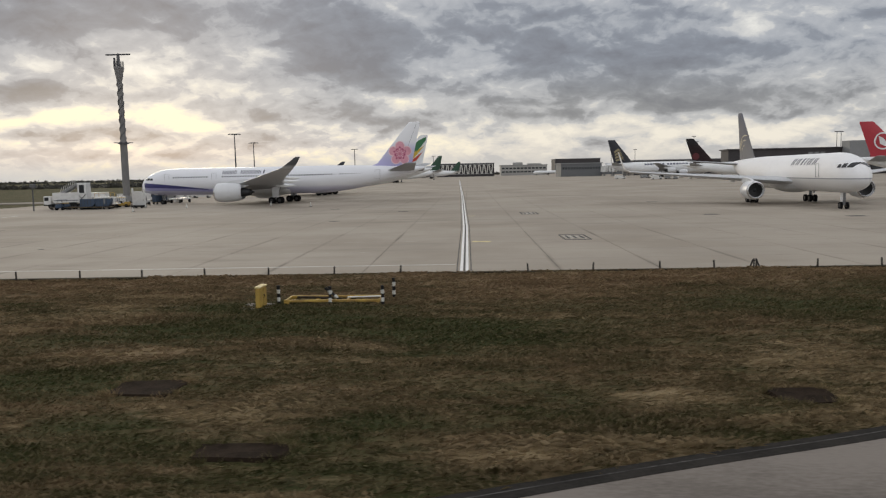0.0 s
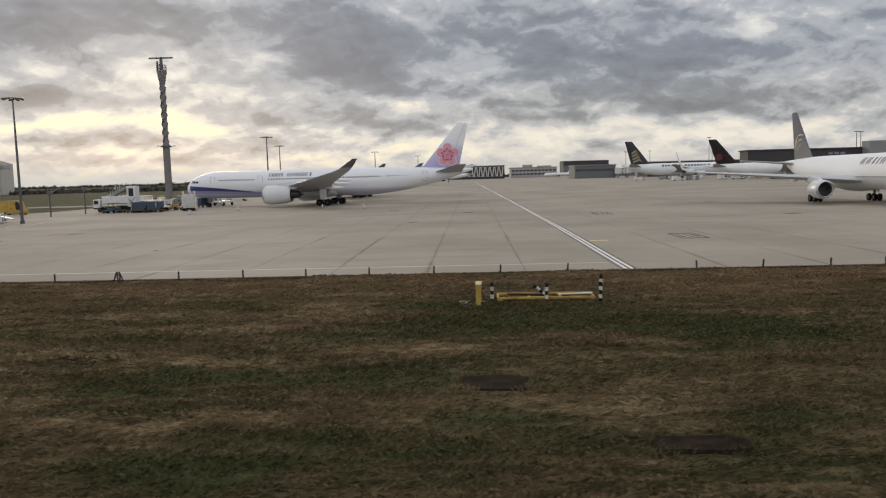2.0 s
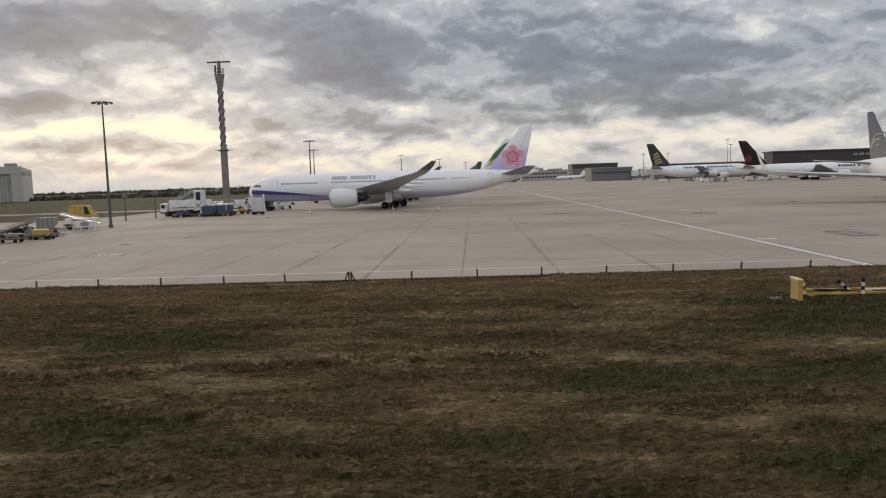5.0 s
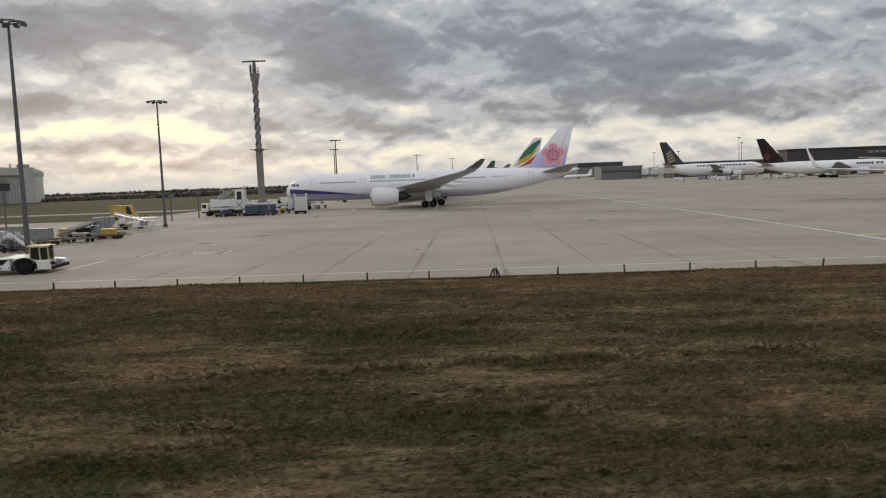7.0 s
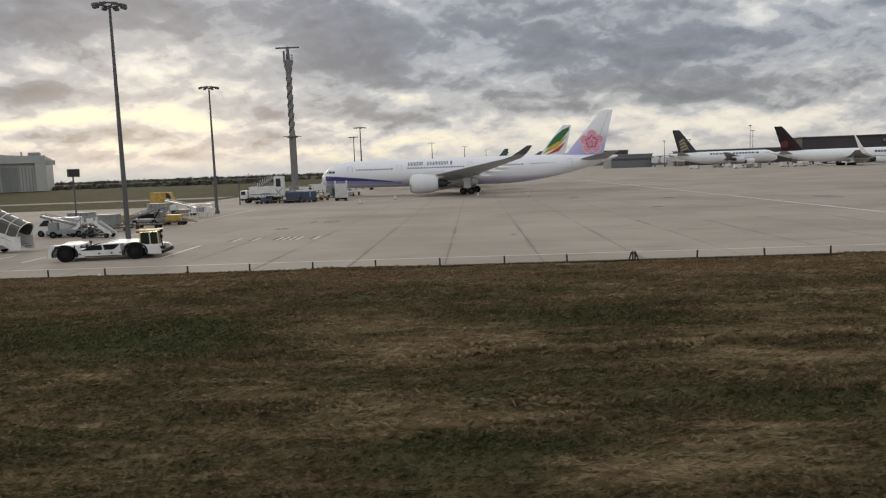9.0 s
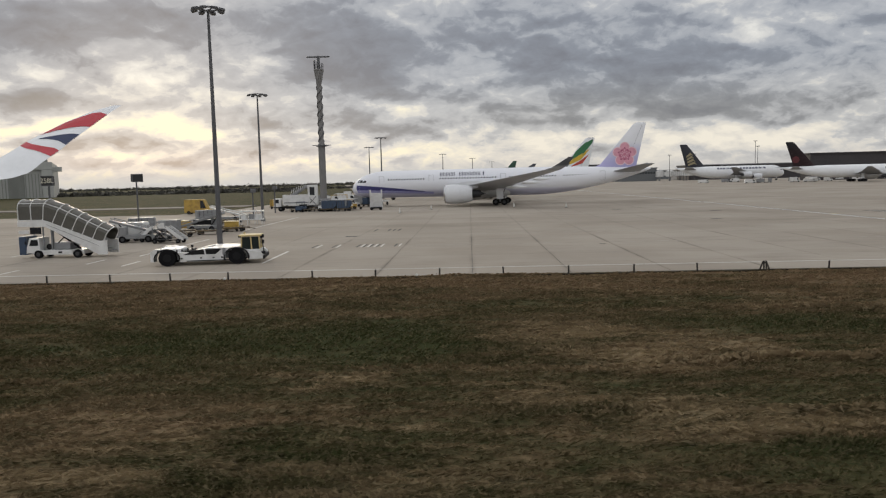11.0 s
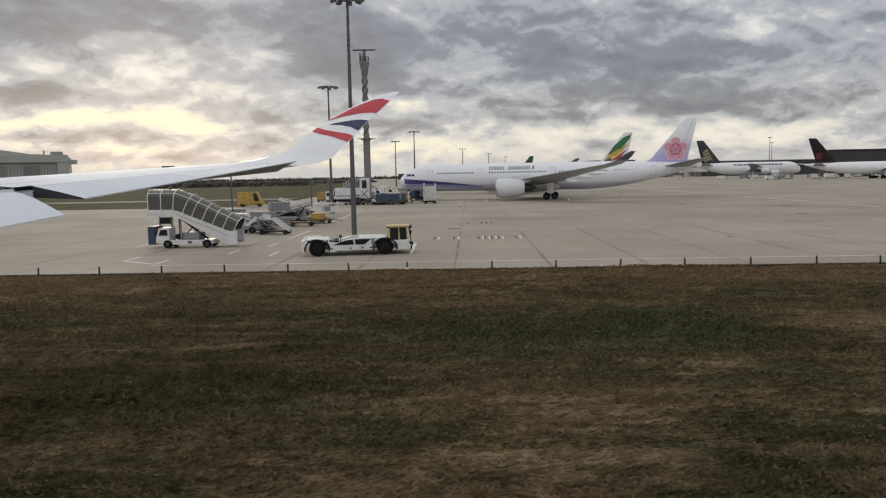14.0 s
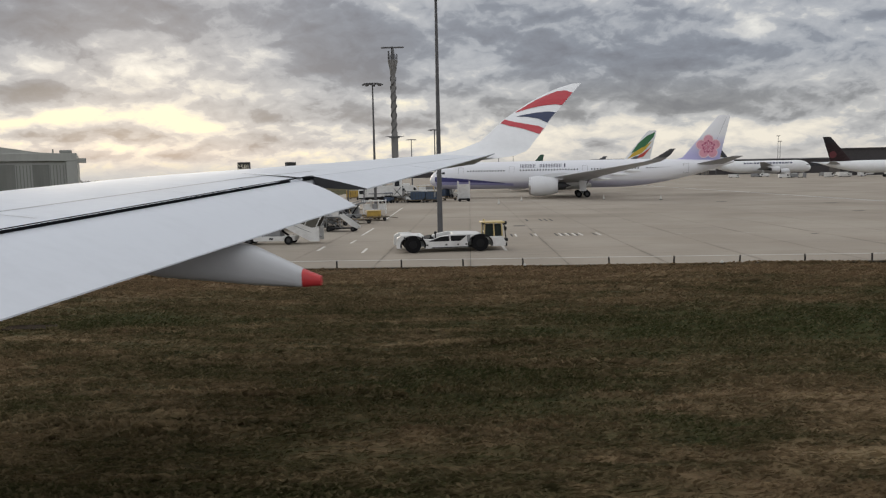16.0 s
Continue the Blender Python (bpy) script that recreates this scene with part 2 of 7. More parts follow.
def grass_material(name, blades=False):
    """Winter turf: straw drifts and dark green patches, drawn out along the runway."""
    m = bpy.data.materials.new(name)
    m.use_nodes = True
    g = Nodes(m.node_tree)
    co = g.add("ShaderNodeNewGeometry").outputs["Position"]
    x, y, z = g.xyz(co)
    def at(sx, seed):
        return g.vec(g.math("MULTIPLY", x, sx), y, seed)
    patch = g.noise(at(0.36, 0), 0.20, 5, 0.55, 1.0)
    drift = g.noise(at(0.22, 2), 0.85, 8, 0.66, 0.6)
    rake = g.noise(at(0.16, 6), 2.6, 6, 0.68, 0.4)
    tall = g.vec(g.math("MULTIPLY", x, 0.55), y, 4)
    tuft = g.noise(tall, 2.4, 6, 0.70, 0.6)
    fibre = g.noise(tall, 9.0, 5, 0.75, 0.5)
    # brown strip along the apron edge
    edge = g.math("MULTIPLY", g.math("SUBTRACT", g.ramp(y, 31.0, 42.5), g.math("MULTIPLY", g.ramp(y, 60.0, 120.0), 1.6)), 0.16)
    f = g.math("ADD", g.math("ADD", g.math("MULTIPLY", patch, 0.52), g.math("MULTIPLY", drift, 0.48)), edge)
    dry = g.t.nodes.new("ShaderNodeAttribute")
    dry.attribute_name = "dryness"
    dry = dry.outputs["Fac"]
    mottle = g.math("ADD", g.math("MULTIPLY", g.math("SUBTRACT", tuft, 0.5), 0.34), g.math("MULTIPLY", g.math("SUBTRACT", rake, 0.5), 0.40))
    f = g.math("ADD", g.math("ADD", f, g.math("MULTIPLY", dry, 0.125)), mottle)
    col = g.mix(g.ramp(f, 0.32, 0.56), (0.039, 0.045, 0.017), (0.090, 0.071, 0.037))
    col = g.mix(g.ramp(f, 0.47, 0.70), col, (0.166, 0.112, 0.066))
    straw = g.math("ADD", g.math("ADD", g.math("ADD", g.math("MULTIPLY", drift, 0.4), g.math("MULTIPLY", rake, 0.35)), g.math("MULTIPLY", tuft, 0.25)), g.math("MULTIPLY", dry, 0.09))
    col = g.mix(g.math("MULTIPLY", g.ramp(straw, 0.51, 0.68), 0.75), col, (0.275, 0.215, 0.125))
    col = g.mix(g.math("MULTIPLY", g.ramp(tuft, 0.50, 0.30), 0.5), col, (0.030, 0.028, 0.016))
    col = g.mix(g.math("MULTIPLY", g.ramp(fibre, 0.50, 0.28), 0.5), col, (0.027, 0.024, 0.014))
    col = g.mix(g.math("MULTIPLY", g.ramp(fibre, 0.52, 0.72), 0.36), col, (0.25, 0.205, 0.12))
    if blades:
        rnd = g.add("ShaderNodeNewGeometry").outputs["Random Per Island"]
        col = g.mix(g.math("MULTIPLY", g.ramp(rnd, 0.35, 1.0), g.math("ADD", 0.30, g.math("MULTIPLY", g.math("MAXIMUM", dry, 0.0), 0.20))), col, (0.29, 0.23, 0.145))
        lively = g.mix(1.0, col, (1.5, 1.5, 1.5), "MULTIPLY")
        bsdf = g.t.nodes.new("ShaderNodeMixShader")
        bsdf.inputs[0].default_value = 0.5
        g.t.links.new(g.add("ShaderNodeBsdfDiffuse", Color=lively).outputs[0], bsdf.inputs[1])
        g.t.links.new(g.add("ShaderNodeBsdfTranslucent", Color=lively).outputs[0], bsdf.inputs[2])
    else:
        bsdf = g.add("ShaderNodeBsdfPrincipled", Base_Color=col, Roughness=0.95, Specular_IOR_Level=0.05)
        bp = g.add("ShaderNodeBump", Strength=0.6, Height=g.math("ADD", tuft, g.math("MULTIPLY", fibre, 0.5)), Distance=0.10)
        g.t.links.new(bp.outputs[0], bsdf.inputs["Normal"])
    out = g.t.nodes.new("ShaderNodeOutputMaterial")
    g.t.links.new(bsdf.outputs[0], out.inputs[0])
    return m


def banded_material(name, axis, stops, rough=0.35, tilt=(0.0, 0.0), dirt=0.1, soft=0.05, coat=0.15):
    """Painted livery: colours that change along one local axis, slanted by tilt along the other two."""
    m = bpy.data.materials.new(name)
    m.use_nodes = True
    g = Nodes(m.node_tree)
    co = g.add("ShaderNodeTexCoord").outputs["Object"]
    c = g.xyz(co)
    others = [i for i in range(3) if i != axis]
    s = g.math("ADD", c[axis], g.math("ADD", g.math("MULTIPLY", c[others[0]], tilt[0]), g.math("MULTIPLY", c[others[1]], tilt[1])))
    col = stops[0][1]
    for at, colour in stops[1:]:
        col = g.mix(g.ramp(s, at - soft, at + soft), col, colour)
    grime = g.noise(g.add("ShaderNodeMapping", Vector=co, Scale=(0.25, 1, 1)).outputs[0], 1.6, 6, 0.65)
    col = g.mix(g.math("MULTIPLY", g.ramp(grime, 0.42, 0.8), dirt), col, (0.16, 0.15, 0.14))
    bsdf = g.add("ShaderNodeBsdfPrincipled", Base_Color=col, Roughness=rough, Coat_Weight=coat, Specular_IOR_Level=0.5 if coat else 0.2)
    out = g.t.nodes.new("ShaderNodeOutputMaterial")
    g.t.links.new(bsdf.outputs[0], out.inputs[0])
    return m


M_CONCRETE = concrete_material("apron_concrete")
M_CONCRETE_FAR = concrete_material("apron_concrete_far", True)
M_GRASS, M_BLADES = grass_material("winter_turf"), grass_material("grass_blades", True)
M_JOINT = material("joint_sealant", (0.095, 0.085, 0.074), 0.9)
M_LINE = material("white_road_paint", (0.62, 0.60, 0.56), 0.7, vary=0.22, scale=0.8, fine=12, second=(0.30, 0.27, 0.23), edges=(0.50, 0.72))
M_LINE_FAINT = material("dusty_white_road_paint", (0.53, 0.51, 0.47), 0.75, vary=0.25, scale=0.5, fine=9, second=(0.30, 0.27, 0.23), edges=(0.45, 0.70))
M_LINE_FRESH = material("bright_white_road_paint", (0.80, 0.79, 0.77), 0.7, vary=0.12, scale=0.8, fine=12)
M_LINE_OLD = material("worn_road_paint", (0.46, 0.43, 0.38), 0.8, vary=0.3, scale=0.6, fine=9, second=(0.27, 0.235, 0.195), edges=(0.36, 0.58))
M_LINE_BLACK = material("black_road_paint", (0.055, 0.05, 0.045), 0.8, vary=0.2)
M_LINE_YELLOW = material("yellow_road_paint", (0.68, 0.58, 0.28), 0.8, vary=0.25, second=(0.3, 0.24, 0.16))
M_TAXI = material("taxiway_concrete", (0.185, 0.160, 0.138), 0.85, vary=0.25, scale=0.35, fine=9, bump=0.3, second=(0.095, 0.079, 0.066), edges=(0.40, 0.66), streak=(0.5, 1.2, 1))
M_TAXI_EDGE = material("dark_asphalt_edge", (0.030, 0.027, 0.024), 0.95, spec=0.1, vary=0.2, scale=0.8, fine=10, bump=0.4)
M_TAXI_LINE = material("grimy_edge_line", (0.10, 0.095, 0.09), 0.9, vary=0.3, scale=0.6, fine=6, spec=0.1)
M_SOIL = material("dark_wet_soil", (0.030, 0.021, 0.015), 0.98, spec=0.05, vary=0.25, scale=2, fine=14, bump=0.9)
M_SHOULDER = material("dark_mossy_soil", (0.050, 0.042, 0.028), 0.98, spec=0.05, vary=0.3, scale=1.2, fine=9, bump=0.8, second=(0.022, 0.020, 0.014))
M_WHITE = material("white_aircraft_paint", (0.78, 0.79, 0.80), 0.32, vary=0.06, scale=0.4, fine=5, coat=0.2)
M_WING_TOP = material("pale_grey_wing_paint", (0.66, 0.69, 0.74), 0.55, vary=0.05, scale=0.5, fine=6, coat=0.0, spec=0.3, streak=(0.4, 1, 1))
M_WING_GREY = material("grey_wing_paint", (0.30, 0.31, 0.33), 0.42, vary=0.08, scale=0.5, fine=6)
M_FAIRING = material("grey_fairing_paint", (0.50, 0.51, 0.53), 0.40, vary=0.05, scale=0.8, fine=6)
# near-black, painted where wing gaps lie in shade
M_GAP_SHADE = material("wing_gap_shade", (0.010, 0.011, 0.013), 0.9, spec=0.05)
M_RED = material("red_paint", (0.50, 0.035, 0.04), 0.35, vary=0.08)
M_RIBBON_RED = material("ribbon_red_paint", (0.48, 0.04, 0.055), 0.35, vary=0.05)
M_RIBBON_BLUE = material("ribbon_navy_paint", (0.018, 0.03, 0.085), 0.35, vary=0.05)
M_NACELLE = material("pale_nacelle_paint", (0.66, 0.67, 0.69), 0.3, vary=0.06, scale=0.6)
M_LIP = material("bare_metal_lip", (0.60, 0.60, 0.61), 0.25, 0.9)
M_FAN = material("dark_fan_blade_metal", (0.022, 0.022, 0.024), 0.6)
M_DARK = material("dark_metal", (0.035, 0.036, 0.04), 0.5, 0.3)
M_TYRE = material("tyre_rubber", (0.011, 0.011, 0.012), 0.9, bump=0.2, spec=0.1)
M_HUB = material("wheel_hub_metal", (0.055, 0.055, 0.058), 0.65, 0.3)
M_STRUT = material("landing_gear_metal", (0.22, 0.225, 0.235), 0.5, 0.3)
M_GLASS = material("dark_window_glass", (0.012, 0.014, 0.018), 0.08)
M_LETTER = material("dark_navy_lettering", (0.03, 0.035, 0.075), 0.4)
M_TITLE = material("slate_title_lettering", (0.075, 0.08, 0.13), 0.4)
M_STEEL = material("galvanised_steel", (0.105, 0.105, 0.11), 0.6, 0.2, vary=0.15, scale=1.0)
M_TOWER = material("grey_tower_concrete", (0.19, 0.185, 0.18), 0.8, vary=0.12, scale=0.4)
M_LAMP = material("lamp_housing", (0.12, 0.12, 0.125), 0.5, 0.3)
M_VEH_WHITE = material("white_vehicle_paint", (0.66, 0.66, 0.65), 0.4, vary=0.05, scale=1.5, second=(0.46, 0.45, 0.43))
M_VEH_GREY = material("grey_vehicle_paint", (0.23, 0.235, 0.24), 0.5, vary=0.12, scale=1.5)
M_VEH_BLUE = material("dark_blue_vehicle_paint", (0.03, 0.055, 0.10), 0.45, vary=0.12)
M_CREAM = material("cream_cab_roof_paint", (0.60, 0.47, 0.22), 0.5, vary=0.12)
M_YELLOW = material("yellow_equipment_paint", (0.44, 0.29, 0.055), 0.55, vary=0.2, scale=1.4, second=(0.24, 0.14, 0.04))
M_DOLLY = material("grimy_ochre_paint", (0.22, 0.155, 0.065), 0.7, vary=0.3, scale=1.2, second=(0.07, 0.055, 0.04), edges=(0.35, 0.6))
M_TRIM = material("black_trim", (0.011, 0.011, 0.012), 0.65, spec=0.2)
M_CANOPY = material("smoked_canopy_panel", (0.085, 0.08, 0.066), 0.32)
M_CAB_GLASS = material("dark_green_cab_glass", (0.018, 0.026, 0.024), 0.12)
M_HANGAR = material("ribbed_hangar_cladding", (0.38, 0.385, 0.36), 0.7, vary=0.1, scale=0.05, fine=0.6, streak=(1, 1, 0.2))
M_HANGAR_DARK = material("dark_hangar_door", (0.24, 0.245, 0.225), 0.7, vary=0.12, scale=0.1, streak=(1, 1, 0.2))
M_BLD_DARK = material("charcoal_cladding", (0.045, 0.040, 0.042), 0.7, vary=0.15, scale=0.06, fine=1)
M_BLD_GREY = material("grey_building_cladding", (0.24, 0.245, 0.25), 0.7, vary=0.12, scale=0.05, fine=1)
M_BLD_SLATE = material("slate_grey_cladding", (0.135, 0.142, 0.148), 0.7, vary=0.12, scale=0.05, fine=1)
M_BLD_PALE = material("pale_building_cladding", (0.36, 0.355, 0.34), 0.7, vary=0.12, scale=0.05, fine=1)
M_BLD_GLASS = material("building_window_glass", (0.05, 0.055, 0.06), 0.15)
M_FOLIAGE = material("bare_winter_hedge", (0.095, 0.090, 0.075), 0.95, vary=0.3, scale=0.1, fine=1.2)
M_POSTW = material("white_post_band", (0.60, 0.59, 0.55), 0.6, vary=0.12)
M_WOOD_POST = material("weathered_dark_post", (0.030, 0.026, 0.022), 0.85, vary=0.2, fine=20)
M_SIGN_FACE = material("black_sign_face", (0.02, 0.02, 0.02), 0.5)
M_SIGN_TEXT = material("pale_sign_text", (0.66, 0.62, 0.50), 0.5)


# ---- mesh helpers ----
def box(bm, c, s, rot=None, bevel=0.0):
    r = bmesh.ops.create_cube(bm, size=1.0)
    vs = r["verts"]
    bmesh.ops.scale(bm, vec=s, verts=vs)
    if bevel:
        es = list({e for v in vs for e in v.link_edges})
        b = bmesh.ops.bevel(bm, geom=es, offset=bevel, segments=2, affect="EDGES", profile=0.5)
        vs = list({v for f in b["faces"] for v in f.verts} | {v for v in vs if v.is_valid})
    if rot:
        bmesh.ops.rotate(bm, cent=(0, 0, 0), matrix=Euler([radians(a) for a in rot]).to_matrix(), verts=vs)
    bmesh.ops.translate(bm, vec=c, verts=vs)
    return vs


def rod(bm, p0, p1, r0, r1=None, n=10):
    p0, p1 = Vector(p0), Vector(p1)
    d = p1 - p0
    m = Matrix.Translation((p0 + p1) / 2) @ d.to_track_quat("Z", "Y").to_matrix().to_4x4()
    bmesh.ops.create_cone(bm, cap_ends=True, segments=n, radius1=r0, radius2=r0 if r1 is None else r1, depth=d.length, matrix=m)


def loft(bm, rings, caps=True):
    """Skin rings of equally many points."""
    rows = [[bm.verts.new(p) for p in ring] for ring in rings]
    n = len(rows[0])
    for a, b in zip(rows, rows[1:]):
        for i in range(n):
            try:
                bm.faces.new((a[i], a[(i + 1) % n], b[(i + 1) % n], b[i]))
            except ValueError:
                pass
    if caps:
        for r in (rows[0][::-1], rows[-1]):
            try:
                bm.faces.new(r)
            except ValueError:
                pass


def plate(bm, pts, axis, lo, hi):
    """A polygon of 2D points pushed out along one axis from lo to hi."""
    def at(p, h):
        q = list(p)
        q.insert(axis, h)
        return q
    loft(bm, [[at(p, lo) for p in pts], [at(p, hi) for p in pts]])


def finish(name, bm, mat, smooth=False):
    bmesh.ops.recalc_face_normals(bm, faces=bm.faces)
    me = bpy.data.meshes.new(name)
    bm.to_mesh(me)
    bm.free()
    me.materials.append(mat)
    if smooth:
        me.polygons.foreach_set("use_smooth", [True] * len(me.polygons))
        me.set_sharp_from_angle(angle=radians(38))
    return me


def part(name, bm, mat, parent, label="", smooth=False):
    ob = new(name, finish(name, bm, mat, smooth))
    ob.parent = parent
    if label:
        tagged(ob, label)
    return ob


def part_copy(ob, offset, parent=None):
    c = new(ob.name.split(".")[0], ob.data)
    c.parent = parent or ob.parent
    c.location = Vector(ob.location) + Vector(offset)
    return c


def thing(name, label, category, m=None, group="", kind=""):
    e = new(name)
    e.empty_display_size = 0.5
    if m is not None:
        e.matrix_world = m
    return tagged(e, label, category, group, kind)


def solid(name, bm, mat, label, category, m=None, group="", kind="", smooth=False):
    ob = new(name, finish(name, bm, mat, smooth))
    if m is not None:
        ob.matrix_world = m
    return tagged(ob, label, category, group, kind)


def made(*calls):
    """A bmesh filled by a few (function, arguments) pairs."""
    bm = bmesh.new()
    for fn, *args in calls:
        fn(bm, *args)
    return bm

# ---- ground ----
def sheet(name, pts, z, mat, label, category, thick=0.0):
    bm = bmesh.new()
    if thick:
        plate(bm, pts, 2, z - thick, z)
    else:
        bm.faces.new([bm.verts.new((x, y, z)) for x, y in pts])
    return solid(name, bm, mat, label, category, kind="structure")


sheet("ground", [(-4500, -1500), (4500, -1500), (4500, 4500), (-4500, 4500)], -0.16, M_GRASS, "flat airfield grass reaching the horizon", "grass ground")
APRON_Y = 45.0
# taxiway under the camera, its edge swinging away from the apron
TAXI = [(-400, 11.2), (-14, 11.2), (-8, 11.7), (-3, 12.9), (0.5, 14.25), (2.3, 15.0), (6.3, 16.35), (8.3, 16.95), (14, 19.4), (22, 23.0), (34, 30), (60, 45.4), (500, 45.4)]
def eased(pts, x0, x1):
    """The edge line, rounded between its corners."""
    xs = np.arange(x0, x1 + 0.01, 0.5)
    ys = np.interp(xs, [q[0] for q in pts], [q[1] for q in pts])
    for _ in range(3):
        ys = np.convolve(np.pad(ys, 3, mode="edge"), np.ones(7) / 7, mode="valid")
    return [pts[0]] + [(float(a), float(b)) for a, b in zip(xs, ys)] + pts[-2:]


TAXI = eased(TAXI, -20, 40)
sheet("taxiway", [(500, -60), (-400, -60)] + [(x, y - 0.66) for x, y in TAXI], 0.02, M_TAXI, "grey concrete taxiway with a dark worn edge", "taxiway", 0.2)
bm = bmesh.new()
loft(bm, [[(x, y - 0.66, -0.14), (x, y, -0.14), (x, y - 0.05, 0.03), (x, y - 0.66, 0.03)] for x, y in TAXI])
solid("taxiway_edge", bm, M_TAXI_EDGE, "dark asphalt edge strip along the taxiway", "kerb", kind="structure")
bm = bmesh.new()
loft(bm, [[(x, y - 0.335, 0.026), (x, y - 0.30, 0.026), (x, y - 0.30, 0.034), (x, y - 0.335, 0.034)] for x, y in TAXI])
solid("taxiway_line", bm, M_TAXI_LINE, "faded pale edge line on the taxiway", "road marking", kind="structure")


TX, TY = [q[0] for q in TAXI], [q[1] for q in TAXI]


# drifts of dead straw, and lusher green patches: x, y, half length, half depth
STRAW = [(-42.5, 17.0, 3.2, 1.6), (-33.0, 21.5, 3.0, 1.2), (-36.0, 14.5, 2.4, 1.0), (-46.5, 27.5, 4.0, 2.0), (-12.7, 25.2, 2.1, 1.4), (-4.5, 25.8, 1.2, 0.8), (-6.1, 18.4, 2.3, 1.9), (4.7, 19.4, 1.6, 0.9), (9.6, 23.0, 2.2, 3.9), (2.5, 16.1, 1.5, 0.9), (0.4, 15.6, 1.5, 0.9),
         (-17.5, 33.5, 2.5, 3.5), (-12.4, 18.1, 0.9, 0.8), (-19.3, 23.5, 3.2, 0.8), (-18.0, 17.9, 2.7, 0.6), (-26.0, 23.2, 2.6, 0.8), (-20.8, 28.9, 4.3, 0.9),
         (-23.4, 18.9, 1.8, 0.9), (-41.5, 25.6, 1.9, 1.7), (-38.2, 13.6, 1.6, 1.0), (-44.7, 23.4, 2.0, 1.3), (-47.5, 19.6, 1.9, 1.0), (-31.2, 26.5, 4.0, 1.8),
         (-53.3, 20.5, 2.0, 0.6), (-55.7, 14.4, 2.2, 0.7), (-57.5, 16.6, 2.6, 1.2), (-59.5, 13.9, 1.7, 0.9), (-69.2, 24.3, 1.9, 1.0)]
GREEN = [(-11.0, 33.7, 1.5, 2.8), (-13.4, 28.4, 4.2, 2.5), (-1.4, 27.7, 2.5, 1.9), (13.3, 33.1, 4.5, 3.4), (-3.4, 17.4, 1.4, 1.2), (-8.0, 33.0, 4.0, 2.2), (-10.8, 16.2, 3.0, 1.8), (-11.7, 20.8, 2.3, 1.6),
         (-15.8, 15.8, 2.9, 1.2), (-8.8, 30.4, 4.4, 2.9), (-17.8, 21.8, 4.9, 0.9), (-35.2, 27.2, 3.1, 1.0), (-24.5, 16.5, 2.5, 0.7), (-16.5, 14.6, 2.2, 0.5),
         (-38.8, 29.1, 4.4, 1.5), (-34.5, 18.1, 2.7, 1.2), (-52.7, 26.3, 3.0, 2.7), (-41.3, 14.8, 2.8, 1.5), (-57.8, 26.1, 7.0, 3.6), (-61.5, 15.4, 1.8, 1.0),
         (-67.2, 18.3, 4.3, 2.4), (-80.7, 28.9, 2.7, 1.2)]
WINDROW_X, WINDROW_Y = (-44.0, -42.6, -39.7, -36.5, -33.7, -30.0, -23.5, -20.0), (22.6, 22.8, 23.0, 23.2, 23.7, 24.0, 24.5, 24.5)


# bare soil round sunken covers: x, y, length, depth
BARE = [(-9.85, 20.8, 1.95, 1.5), (-5.65, 15.75, 2.0, 0.9), (7.95, 19.5, 1.6, 1.4), (-84.2, 27.5, 2.2, 0.9)]


def windrow(x, y):
    """Nearness to the long ridge of raked straw."""
    x, y = np.asarray(x), np.asarray(y)
    line = np.interp(x, WINDROW_X, WINDROW_Y) + 0.18 * np.sin(x * 1.7) + 0.10 * np.sin(x * 4.1 + 1)
    ends = np.clip((x + 44.5) / 2, 0, 1) * np.clip((-19 - x) / 4, 0, 1)
    return np.exp(-((y - line) / 0.28) ** 2) * ends


def dryness(x, y):
    x, y = np.asarray(x, float), np.asarray(y, float)
    wx, wy = x + 0.5 * np.sin(y * 1.3 + x * 0.4), y + 0.35 * np.sin(x * 0.9 + y * 0.7) + 0.18 * np.sin(x * 2.3)
    v = np.zeros_like(x)
    for group, sign in ((STRAW, 1.0), (GREEN, -1.0)):
        for cx, cy, w, h in group:
            v += sign * np.exp(-(((wx - cx) / (w * 1.1)) ** 2 + ((wy - cy) / (h * 1.1)) ** 2) ** 1.5)
    return np.clip(v + 1.3 * windrow(x, y), -1.2, 1.5)


def ridge(x, y):
    """Height, 0 to 1, of the combed ridges of cut straw that run along the verge."""
    line = noise.noise((x * 0.10, y * 1.55 + 0.25 * math.sin(x * 0.5), 11)) + 0.5 * noise.noise((x * 0.34, y * 3.4, 17))
    return min(1.0, max(0.0, (line - 0.12) / 0.45)) * min(1.0, max(0.0, 0.55 + 1.6 * noise.noise((x * 0.045, y * 0.12, 23))))


